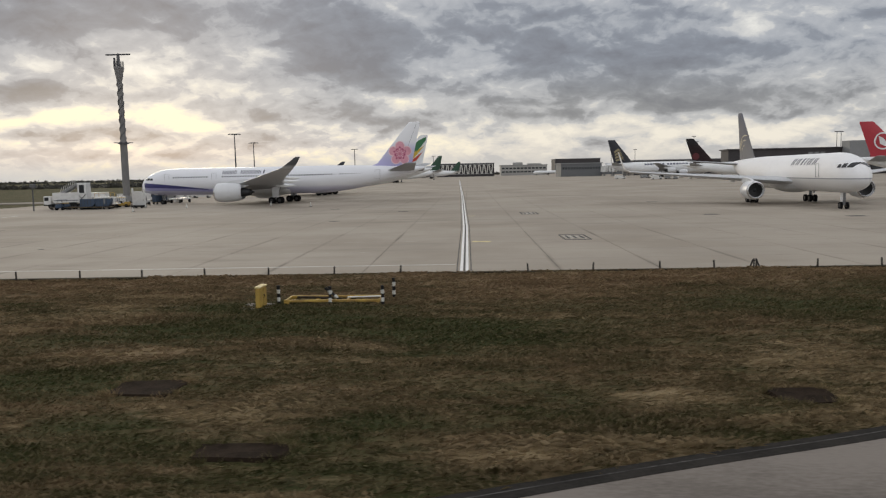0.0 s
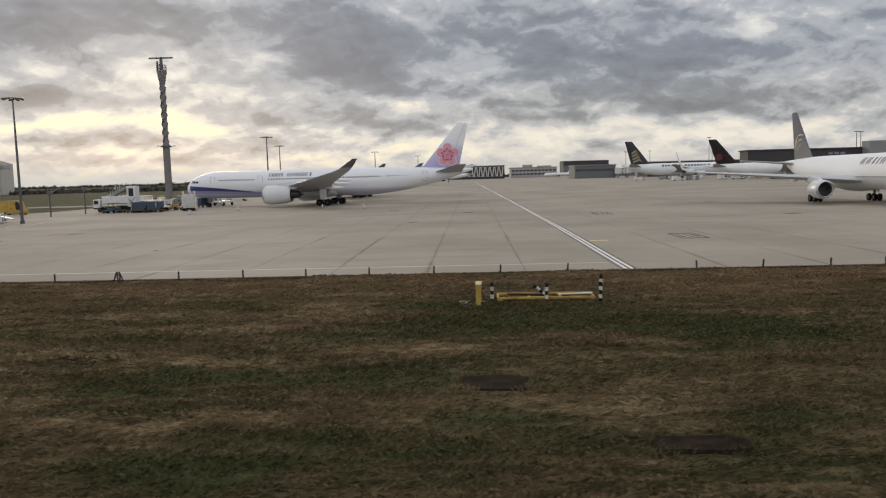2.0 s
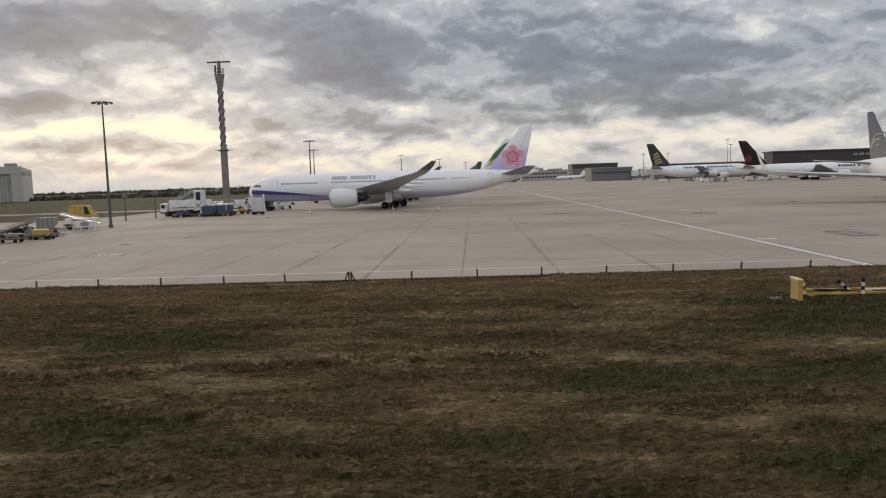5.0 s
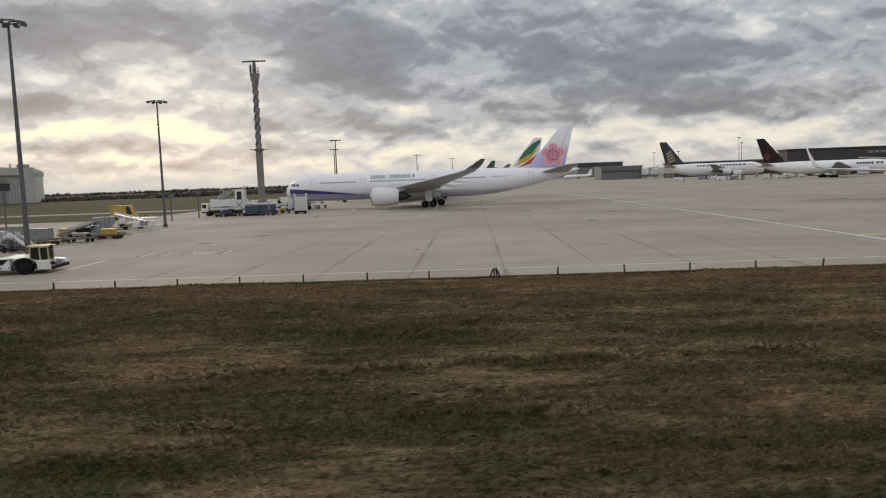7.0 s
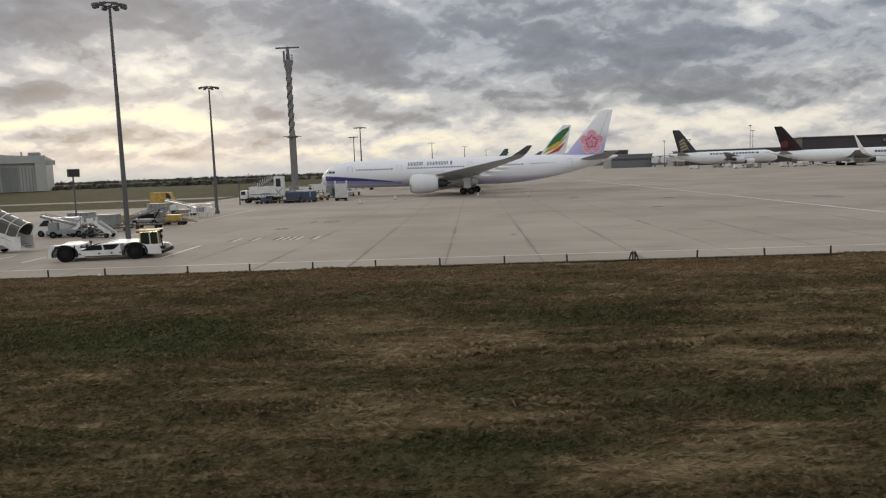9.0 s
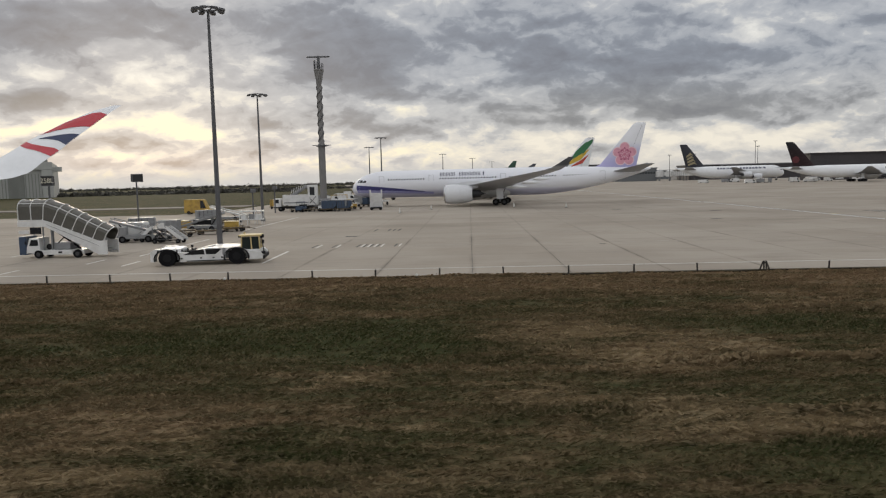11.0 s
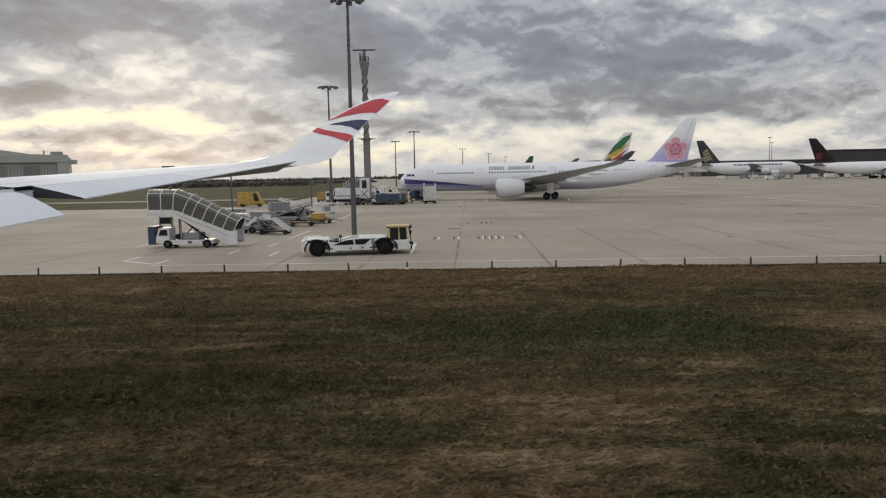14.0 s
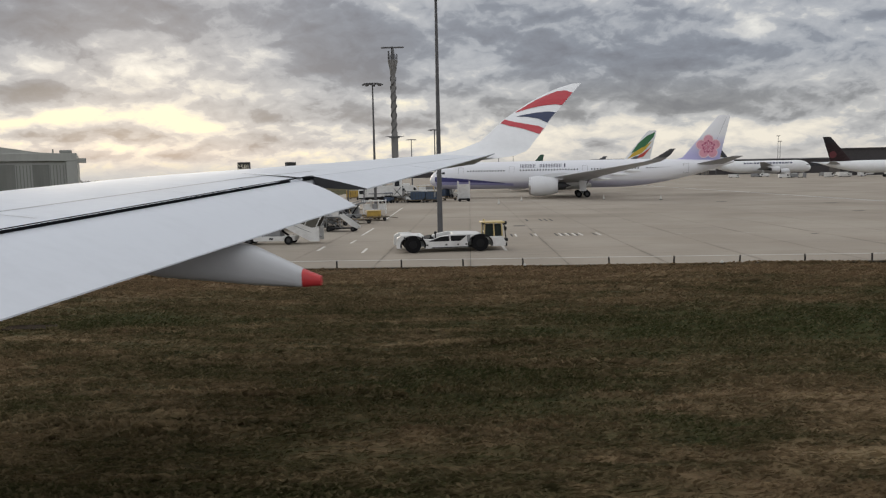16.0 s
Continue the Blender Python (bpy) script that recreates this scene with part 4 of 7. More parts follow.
def cabin_windows(ac, P, z, x0, x1, step, skips=(), side=-1):
    bm = bmesh.new()
    plate(bm, [(-0.13, -0.14), (-0.07, -0.21), (0.07, -0.21), (0.13, -0.14), (0.13, 0.14), (0.07, 0.21), (-0.07, 0.21), (-0.13, 0.14)], 1, -0.02, 0.02)
    me = finish("cabin_window", bm, M_GLASS)
    x = x0
    while x < x1:
        if not any(a < x < b for a, b in skips):
            o = new("cabin_window", me)
            o.parent = ac
            q = math.sqrt(max(0, 1 - ((z - P["zc"]) / P["rz"]) ** 2))
            o.location = (x, side * (half_height(P, x) * q + 0.012), z)
        x += step


def door_outline(ac, P, x, z, w, h, side=-1):
    q = math.sqrt(max(0, 1 - ((z - P["zc"]) / P["rz"]) ** 2))
    y = side * (half_height(P, x) * q + 0.03)
    bm = bmesh.new()
    for cx, cz, sx, sz in ((x - w / 2, z, 0.05, h), (x + w / 2, z, 0.05, h), (x, z + h / 2, w, 0.05), (x, z - h / 2, w, 0.05)):
        box(bm, (cx, y, cz), (sx, 0.05, sz))
    part("door", bm, M_WING_GREY, ac, "cabin door seam")


def title_bars(ac, P, x0, z, widths, height, mat, side=-1, gap=0.25, slant=0.0):
    """An airline title as plain blocks, one a letter."""
    x = x0
    for w in widths:
        if w > 0:
            rows = []
            for j in range(5):
                zz = z + height * j / 4
                y = side * (half_height(P, x) * math.sqrt(max(0, 1 - ((zz - P["zc"]) / P["rz"]) ** 2)) + 0.03)
                rows.append([(x + slant * j / 4, y, zz), (x + w + slant * j / 4, y, zz)])
            bm = bmesh.new()
            for p, r in zip(rows, rows[1:]):
                bm.faces.new([bm.verts.new(v) for v in (p[0], p[1], r[1], r[0])])
            part("title_block", bm, mat, ac, "dark title lettering block")
        x += abs(w) + gap


def on_fin(ac, pts, mat, name, P, label="", lift=0.09):
    """A painted shape on both sides of the fin, from (x, z) points."""
    (xl, zr, cr), (xt, zt, ct) = P["fin"]
    for s in (-1, 1):
        ring_pts = []
        for x, z in pts:
            u = (z - zr) / (zt - zr)
            c = cr + (ct - cr) * u
            f = min(1, max(0, (x - (xl + (xt - xl) * u)) / c))
            h = float(np.interp(f, [q[0] for q in FOIL], [q[1] for q in FOIL]))
            ring_pts.append((x, s * (0.10 * c * h * 0.5 + lift), z))
        bm = bmesh.new()
        bm.faces.new([bm.verts.new(q) for q in ring_pts])
        bmesh.ops.triangulate(bm, faces=bm.faces[:])
        part(name, bm, mat, ac, label)


def disc(cx, cz, r, n=20, sx=1.0):
    return [(cx + sx * r * math.cos(2 * math.pi * i / n), cz + r * math.sin(2 * math.pi * i / n)) for i in range(n)]


M_TIP = banded_material("grey_winglet_dark_tip", 2, [(6.0, (0.36, 0.37, 0.39)), (7.75, (0.10, 0.105, 0.115))], soft=0.3, dirt=0.05, coat=0.0)


def a350(**over):
    P = dict(L=66.8, ry=2.98, rz=3.05, zc=5.05, nose=8.2, tail=25.0, nose_gear=4.9, main_gear=(34.5, 5.3), mw=0.72,
             wing=[(22.0, 1.5, 3.5, 13.8, 0.12), (29.0, 11.5, 4.6, 9.4, 0.10), (37.3, 21.5, 5.9, 5.8, 0.09), (44.6, 30.2, 7.1, 3.0, 0.08)],
             winglet=[(44.6, 30.2, 7.1, 3.0, 0.08, 0), (46.0, 31.2, 7.5, 2.3, 0.08, 30), (47.4, 31.9, 8.3, 1.8, 0.08, 55), (49.0, 32.3, 9.3, 0.9, 0.07, 70)],
             stab=[(58.2, 0.6, 6.6, 6.2), (64.4, 9.3, 8.1, 2.2)], engines=[(23.2, 10.5, 2.7, 2.05, 6.0)],
             fin=((55.8, 7.9, 8.0), (63.4, 17.1, 2.5)), fairings=[(36.0, 9.5, 3.9, 4.5), (39.5, 15.0, 4.8, 4.0), (42.0, 20.0, 5.5, 3.4)],
             body=M_WHITE, belly=M_WHITE, nacelle=M_NACELLE, fin_mat=M_WHITE, winglet_mat=M_TIP)
    P.update(over)
    return P


def b767(**over):
    P = dict(L=54.9, ry=2.52, rz=2.70, zc=4.85, nose=7.2, tail=20.0, nose_gear=5.6, main_gear=(28.4, 4.65), mw=0.58, nw=0.46,
             wing=[(17.0, 1.2, 3.45, 11.5, 0.12), (22.6, 8.6, 4.1, 7.6, 0.11), (34.4, 23.2, 5.35, 2.6, 0.09)],
             winglet=[(34.4, 23.2, 5.35, 2.6, 0.09, 0), (35.3, 24.0, 5.8, 2.1, 0.08, 50), (36.4, 24.5, 7.2, 1.5, 0.08, 76), (37.8, 24.9, 9.0, 0.6, 0.07, 80)],
             stab=[(46.2, 0.6, 6.3, 5.6), (51.8, 9.2, 7.2, 2.1)], engines=[(16.4, 7.9, 2.35, 1.42, 4.4)],
             fin=((41.5, 7.2, 8.6), (49.4, 16.1, 2.5)), fairings=[(28, 7.5, 3.7, 3.5), (31.5, 13.5, 4.3, 3.2)],
             body=M_WHITE, belly=M_WHITE, nacelle=M_NACELLE, fin_mat=M_WHITE, cockpit_z=0.36, cockpit=((1.15, 1.85), (1.95, 2.6), (2.7, 3.3)))
    P.update(over)
    return P


def b777(**over):
    P = dict(L=73.9, ry=3.10, rz=3.10, zc=5.3, nose=8.5, tail=26.0, nose_gear=5.9, main_gear=(37.0, 5.5), mw=0.68, bogie=(-1.4, 0.0, 1.4),
             wing=[(24.0, 1.5, 3.8, 14.0, 0.12), (31.5, 11.0, 4.9, 9.0, 0.10), (46.5, 32.0, 7.2, 2.0, 0.08)],
             stab=[(63.0, 0.6, 6.6, 7.0), (70.5, 10.7, 8.0, 2.4)], engines=[(22.5, 9.6, 2.65, 1.95, 5.8)],
             fin=((57.5, 8.1, 10.5), (67.5, 18.6, 4.2)), body=M_WHITE, belly=M_WHITE, nacelle=M_NACELLE, fin_mat=M_WHITE)
    P.update(over)
    return P


def a380(**over):
    P = dict(L=72.7, ry=3.57, rz=4.2, zc=6.3, nose=9.0, tail=27.0, nose_gear=5.0, main_gear=(34.5, 6.0), mw=0.70, bogie=(-1.5, 0.0, 1.5),
             wing=[(19.5, 1.8, 4.2, 17.5, 0.12), (27.5, 13.0, 5.8, 11.0, 0.10), (46.0, 39.4, 9.2, 3.4, 0.08)],
             stab=[(59.0, 0.6, 8.4, 9.0), (67.5, 15.0, 10.2, 3.2)], engines=[(20.5, 14.6, 3.0, 1.9, 5.6), (31.0, 25.5, 4.4, 1.9, 5.6)],
             fin=((53.5, 10.0, 13.0), (66.0, 25.8, 4.8)), body=M_WHITE, belly=M_WHITE, nacelle=M_NACELLE, fin_mat=M_WHITE)
    P.update(over)
    return P


# white and lilac airliner with a blossom on its fin
M_BLOSSOM_BODY = banded_material("white_body_lilac_belly", 2, [(0.0, (0.44, 0.44, 0.58)), (2.7, (0.50, 0.50, 0.62)), (3.5, (0.76, 0.77, 0.81))], soft=0.45, tilt=(0.0, 0.0), dirt=0.06)
M_BLOSSOM_FIN = banded_material("lilac_fading_fin", 2, [(7.0, (0.42, 0.40, 0.66)), (9.5, (0.54, 0.53, 0.72)), (12.0, (0.82, 0.83, 0.86))], soft=1.3, dirt=0.05)
M_PETAL = material("pink_petal_paint", (0.72, 0.34, 0.42), 0.4, vary=0.12, scale=1.2)
M_PETAL_PALE = material("pale_pink_petal_edge_paint", (0.80, 0.58, 0.62), 0.4, vary=0.06)
M_PETAL_ROSE = material("rose_petal_paint", (0.58, 0.19, 0.28), 0.4, vary=0.1)
M_PETAL_DEEP = material("deep_pink_petal_paint", (0.36, 0.06, 0.15), 0.4, vary=0.1)
M_NOSE_BLUE = material("indigo_sweep_paint", (0.045, 0.045, 0.17), 0.35, vary=0.08)
M_NOSE_LILAC = material("lilac_sweep_paint", (0.30, 0.30, 0.52), 0.35, vary=0.08)
P = a350(body=M_BLOSSOM_BODY, belly=M_WHITE, fin_mat=M_BLOSSOM_FIN, wing_mat=material("light_grey_wing_paint", (0.46, 0.47, 0.50), 0.4))
blossom = aircraft(pose(-76.3, 172.5, 0, 0, 0, -7.0), "white wide-body airliner with a pink blossom on its lilac fin", P)
cabin_windows(blossom, P, 6.05, 9.2, 56.0, 0.62, ((17.6, 20.4), (34.0, 36.0), (47.0, 47.8)))
for x in (7.6, 19.0, 35.0, 56.5):
    door_outline(blossom, P, x, 5.9, 1.1, 2.0)
title_bars(blossom, P, 20.9, 6.62, tuple(w for letter in range(13) for w in ((0.16, 0.14) if letter != 5 else (-0.2, -0.2))) + (-0.2, 0.3), 0.78, M_LETTER, gap=0.20)


def sweep_band(ac, P, mat, name, top0, top1, bot0, bot1, x1):
    """A curved colour band along the nose."""
    bm = bmesh.new()
    rows = []
    for i in range(15):
        u = i / 14
        x = 0.35 + u * x1
        t, b = top0 + (top1 - top0) * u ** 1.3, bot0 + (bot1 - bot0) * u ** 1.3
        nl = P["nose"]
        k = math.sqrt(max(0.0, 1 - (1 - min(1, x / nl)) ** 2.15)) ** 0.92
        cz = P["zc"] - 0.30 * P["rz"] * max(0, 1 - x / nl) ** 2
        row = []
        for j in range(5):
            z = b + (t - b) * j / 4
            z = min(max(z, cz - P["rz"] * k * 0.98), cz + P["rz"] * k * 0.98)
            q = math.sqrt(max(0, 1 - ((z - cz) / (P["rz"] * k)) ** 2))
            row.append(bm.verts.new((x, -(P["ry"] * k * q + 0.025), z)))
        rows.append(row)
    for a, b in zip(rows, rows[1:]):
        for j in range(4):
            bm.faces.new((a[j], b[j], b[j + 1], a[j + 1]))
    part(name, bm, mat, ac, "", True)


sweep_band(blossom, P, M_NOSE_BLUE, "nose_sweep", 5.0, 3.35, 3.9, 3.2, 17.0)
sweep_band(blossom, P, M_NOSE_LILAC, "nose_sweep", 3.9, 3.2, 3.2, 2.7, 19.0)
fx, fz = 61.3, 10.35
for k in range(5):
    a = radians(90 + 72 * k)
    on_fin(blossom, disc(fx + 1.55 * math.cos(a), fz + 1.55 * math.sin(a), 1.12), M_PETAL_PALE, "petal", P, "pale pink painted petal", 0.08 + 0.004 * k)
    on_fin(blossom, disc(fx + 1.55 * math.cos(a), fz + 1.55 * math.sin(a), 0.93), M_PETAL, "petal_face", P, "pink painted petal", 0.102 + 0.004 * k)
on_fin(blossom, disc(fx, fz, 1.25), M_PETAL_ROSE, "blossom_heart", P, "", 0.126)
for k in range(10):
    a = radians(36 * k + 18)
    r = 1.05 if k % 2 else 1.30
    on_fin(blossom, [(fx + q * math.cos(a + w), fz + q * math.sin(a + w)) for q, w in ((0.3, -0.12), (r, -0.05), (r, 0.05), (0.3, 0.12))], M_PETAL_PALE, "stamen", P, "", 0.130)
    on_fin(blossom, disc(fx + r * math.cos(a), fz + r * math.sin(a), 0.19, 10), M_PETAL_DEEP, "stamen_tip", P, "", 0.134)

# airliner with green, yellow and red feathers on its fin, behind the first
M_FEATHER_G = material("green_fin_paint", (0.03, 0.16, 0.06), 0.4)
M_FEATHER_Y = material("yellow_fin_paint", (0.62, 0.42, 0.04), 0.4)
M_FEATHER_R = material("red_fin_paint", (0.50, 0.06, 0.04), 0.4)
P = a350()
feather = aircraft(pose(-77.7, 230.6, 0, 0, 0, -7.0), "white airliner with green, yellow and red feathers on its fin", P)
on_fin(feather, [(58.6, 10.6), (62.2, 12.0), (65.1, 15.4), (65.4, 16.6), (63.1, 15.6), (60.5, 13.3)], M_FEATHER_G, "fin_feather", P)
on_fin(feather, [(57.6, 9.0), (61.7, 10.6), (64.7, 14.0), (62.2, 12.5), (59.0, 10.6)], M_FEATHER_Y, "fin_feather", P)
on_fin(feather, [(58.2, 8.4), (62.2, 9.6), (64.3, 12.3), (61.8, 10.5)], M_FEATHER_R, "fin_feather", P)
cabin_windows(feather, P, 6.05, 40, 56.0, 0.62, ((47.0, 47.8),))

# far tails beyond the stands
M_FAR_GREEN = material("dark_green_fin_paint", (0.02, 0.07, 0.04), 0.45)
for x, y in ((-17.6, 500), (-8.5, 800)):
    P = a350(fin_mat=M_FAR_GREEN, gap_mat=M_FAR_GREEN)
    aircraft(pose(x - 66, y, 0), "distant white airliner with a dark green fin", P)

# white twin-jet facing the grass, dark fin with a pale globe
M_GLOBE_FIN = banded_material("dark_blue_grey_fin", 2, [(7.0, (0.20, 0.195, 0.20)), (11.0, (0.16, 0.16, 0.18)), (14.0, (0.13, 0.135, 0.165))], soft=1.2, dirt=0.15, rough=0.75, coat=0.0)
M_GOLD = material("pale_gold_line", (0.42, 0.36, 0.25), 0.45)
M_TWIN_BODY = banded_material("white_over_grey_body", 2, [(0.0, (0.66, 0.66, 0.67)), (3.95, (0.66, 0.66, 0.67)), (4.0, (0.30, 0.31, 0.34)), (4.14, (0.84, 0.84, 0.85))], soft=0.03, dirt=0.06, rough=0.62, coat=0.0)
P = b767(body=M_TWIN_BODY, belly=M_NACELLE, fin_mat=M_GLOBE_FIN, gap_mat=M_DARK, wing_mat=material("light_wing_paint", (0.52, 0.53, 0.55), 0.4), winglet_mat=M_TWIN_BODY)
twin = aircraft(pose(49.35, 96.9, 0, 0, 0, 87.4), "white twin-engine airliner with a dark globe fin, facing the grass", P)
title_bars(twin, P, 9.7, 5.95, (0.32, 0.32, -0.05, 0.34, 0.34, -0.05, 0.34, -0.05, 0.5, -0.2, 0.34, 0.3, -0.05, 0.34, 0.34), 0.95, M_TITLE, side=1, gap=0.34, slant=-0.25)
for r in (1.4, 2.4, 3.3):
    n = 18
    arc = [(46.5 + (r + d) * math.cos(a), 8.4 + (r + d) * math.sin(a)) for d, rng in ((0.09, range(n)), (-0.09, range(n - 1, -1, -1))) for a in [radians(10 + 95 * i / (n - 1)) for i in rng]]
    on_fin(twin, arc, M_GOLD, "globe_line", P)
door_outline(twin, P, 8.2, 5.2, 1.0, 1.8, 1)

# double-decker at the far terminal
M_NAVY_FIN = material("navy_fin_paint", (0.013, 0.014, 0.022), 0.4)
M_GOLD_BIRD = material("gold_bird_paint", (0.30, 0.25, 0.14), 0.4)
P = a380(fin_mat=M_NAVY_FIN, body=M_WHITE, gap_mat=M_NAVY_FIN)
decker = aircraft(pose(166.5, 524, 0, 0, 0, 180), "white double-deck airliner with a navy and gold fin", P)
for k in range(4):
    on_fin(decker, [(59.0 + 0.9 * k, 11.4 + 2.2 * k), (60.6 + 0.8 * k, 12.6 + 2.0 * k), (65.2 + 0.35 * k, 11.0 + 1.9 * k), (65.3 + 0.35 * k, 12.3 + 1.9 * k), (61.0 + 0.9 * k, 14.1 + 2.0 * k)], M_GOLD_BIRD, "fin_bird", P)
title_bars(decker, P, 13.5, 8.2, (1.6, 0.5, 1.6, 1.6, 1.6, 1.5, 1.6, 1.5, 1.4, -0.8, 1.6, 0.5, 1.5, 1.3, 0.5, 1.5, 1.3, 1.4), 1.1, M_TITLE, side=1, gap=0.55)

# twin-jet with a black fin
M_BLACK_FIN = banded_material("black_and_maroon_fin_paint", 2, [(8.0, (0.022, 0.010, 0.011)), (13.5, (0.020, 0.011, 0.012)), (17.0, (0.014, 0.012, 0.014))], soft=1.5, rough=0.6, coat=0.0)
M_ROUNDEL = material("dark_red_roundel_paint", (0.10, 0.012, 0.016), 0.6)
P = b777(fin_mat=M_BLACK_FIN, gap_mat=M_BLACK_FIN, fin=((57.5, 8.1, 10.5), (68.2, 20.2, 3.9)))
black_fin = aircraft(pose(179.5, 379, 0, 0, 0, 180), "white airliner with a black fin and dark red roundel", P)
on_fin(black_fin, disc(67.0, 11.4, 1.7), M_ROUNDEL, "fin_roundel", P)
title_bars(black_fin, P, 12, 6.0, (1.2, 0.4, 1.1, -0.6, 1.1, 1.2, 1.1, 1.1, 1.1, 1.2), 1.0, M_LETTER, side=1, gap=0.3)

# airliner with a red fin at the far right
M_RED_FIN = material("bright_red_fin_paint", (0.42, 0.025, 0.04), 0.4)
P = b777(L=63.7, fin=((49.0, 8.1, 10.0), (58.5, 17.6, 4.0)), stab=[(53.5, 0.6, 6.6, 6.5), (60.5, 10.0, 8.0, 2.2)], wing=[(20.0, 1.5, 3.8, 13.0, 0.12), (27.0, 10.5, 4.9, 8.6, 0.10), (40.0, 30.0, 7.2, 2.0, 0.08)], main_gear=(31.5, 5.4), fin_mat=M_RED_FIN, gap_mat=M_RED_FIN)
red_fin = aircraft(pose(170.4, 214, 0, 0, 0, 180), "white airliner with a red fin and white ring", P)
M_WHITE_MARK = material("white_mark_paint", (0.75, 0.74, 0.74), 0.4)
for k in range(8):
    turns = [radians(45 * k + 45 * i / 5) for i in range(6)]
    on_fin(red_fin, [(56.0 + r * math.cos(a), 12.2 + r * math.sin(a)) for r, run in ((2.4, turns), (2.0, turns[::-1])) for a in run], M_WHITE_MARK, "fin_ring", P)
on_fin(red_fin, [(55.2, 10.6), (56.8, 11.4), (57.2, 13.6), (56.0, 13.0), (54.9, 11.8)], M_WHITE_MARK, "fin_mark", P)

# ---- the carrying aircraft's wing, as it stands near the end of the run ----
WING_AT = Vector((-65.41, -0.66, 0.0))


def own_wing():
    root = thing("aircraft_wing", "pale grey airliner wing with a red, white and blue winglet", "aircraft wing", Matrix.Translation(WING_AT))
    TOP = [(0.0, 0.0), (0.015, 0.20), (0.06, 0.46), (0.15, 0.75), (0.28, 0.96), (0.42, 1.0), (0.58, 0.86), (0.72, 0.62), (0.84, 0.36)]

    def le(y):
        return -17.4 + 0.72 * (y - 8) if y >= 8 else -17.4 + 0.80 * (y - 8)

    def te(y):
        return -4.4 - 0.4 * (17.7 - y) if y >= 8 else -8.28 - 0.18 * (8 - y)

    def ref(y):
        return 5.05 + 0.106 * (y - 12.5) - 0.033 * max(0.0, y - 17.0)

    def surf(y, f, top=True):
        """A point of the wing box at span y and chord fraction f."""
        c = te(y) - le(y)
        h = float(np.interp(f, [q[0] for q in TOP] + [1.0], [q[1] for q in TOP] + [0.04]))
        k = 0.058 - 0.0013 * max(0, y - 9)
        base = ref(y) - 0.36 * k * c
        z = base + k * c * h if top else base - 0.062 * c * h
        return (le(y) + f * c, y, z)

    def flap_y(y):
        return 8.0 <= y <= 17.6

    def skin(y0, y1, n, f1):
        rows = []
        for i in range(n + 1):
            y = y0 + (y1 - y0) * i / n
            fs = [q[0] for q in TOP if q[0] < f1] + [f1]
            rows.append([surf(y, f) for f in fs] + [surf(y, f, False) for f in fs[::-1][:-1]])
        bm = bmesh.new()
        loft(bm, rows)
        return bm

    part("wing_panel", skin(1.5, 17.62, 16, 0.80), M_WING_TOP, root, "pale grey upper wing skin", True)
    part("wing_panel", skin(17.62, 26.5, 9, 0.78), M_WING_TOP, root, "pale grey upper wing skin", True)

    # deflected flap behind a dark slot
    def flap(y0, y1, n):
        rows = []
        for i in range(n + 1):
            y = y0 + (y1 - y0) * i / n
            c = te(y) - le(y)
            xs, zs = le(y) + 0.785 * c, surf(y, 0.80)[2] - 0.065
            xt, zt = te(y) + 0.05, ref(y) - 0.62 - 0.022 * (17.7 - y)
            pts = []
            for u, up, dn in ((0, 0, 0), (0.06, 0.05, 0.09), (0.25, 0.10, 0.14), (0.5, 0.11, 0.12), (0.75, 0.07, 0.06), (1, 0.012, 0.012)):
                pts.append((u, up, dn))
            top = [(xs + (xt - xs) * u, y, zs + (zt - zs) * u + up) for u, up, dn in pts]
            low = [(xs + (xt - xs) * u, y, zs + (zt - zs) * u - dn) for u, up, dn in pts]
            rows.append(top + low[::-1])
        bm = bmesh.new()
        loft(bm, rows)
        return bm

    part("flap", flap(1.5, 17.55, 14), M_WING_TOP, root, "pale grey lowered flap", True)

    def aileron_ring(y):
        c = te(y) - le(y)
        xs, zs = le(y) + 0.785 * c, surf(y, 0.78)[2]
        k = (y - 17.7) / 8.8
        xt, zt = te(y), 5.26 + k * 1.04
        return [(xs, y, zs - 0.005), (xs + (xt - xs) * 0.5, y, zs + (zt - zs) * 0.45), (xt, y, zt + 0.015), (xt, y, zt - 0.015), (xs + (xt - xs) * 0.5, y, zs + (zt - zs) * 0.6 - 0.12), (xs, y, zs - 0.28)]

    def aileron(y0, y1, n):
        bm = bmesh.new()
        loft(bm, [aileron_ring(y0 + (y1 - y0) * i / n) for i in range(n + 1)])
        return bm

    part("aileron", aileron(18.15, 22.0, 5), M_WING_TOP, root, "pale grey drooped aileron", True)
    # thin plate over the inboard end, its dark colour stands in for shade
    bm = bmesh.new()
    loft(bm, [[(px, yy, pz) for px, _, pz in aileron_ring(18.15)] for yy in (18.135, 18.146)])
    part("aileron_end_shade", bm, M_DARK, root, "dark plate painted as the shade on the aileron end")
    part("aileron", aileron(22.03, 26.5, 5), M_WING_TOP, root, "pale grey drooped aileron", True)

    # panel seams, then the slot
    def seam(f, y0, y1, w, mat, name, f2=None):
        bm = bmesh.new()
        rows = []
        for i in range(17):
            u = i / 16
            y = y0 + (y1 - y0) * u
            ff = f + ((f2 if f2 is not None else f) - f) * u
            c = te(y) - le(y)
            a, b = surf(y, ff), surf(y, ff + w / c)
            rows.append([(a[0], y, a[2] + 0.004), (b[0], y, b[2] + 0.004)])
        for p, q in zip(rows, rows[1:]):
            bm.faces.new([bm.verts.new(v) for v in (p[0], p[1], q[1], q[0])])
        part(name, bm, mat, root)

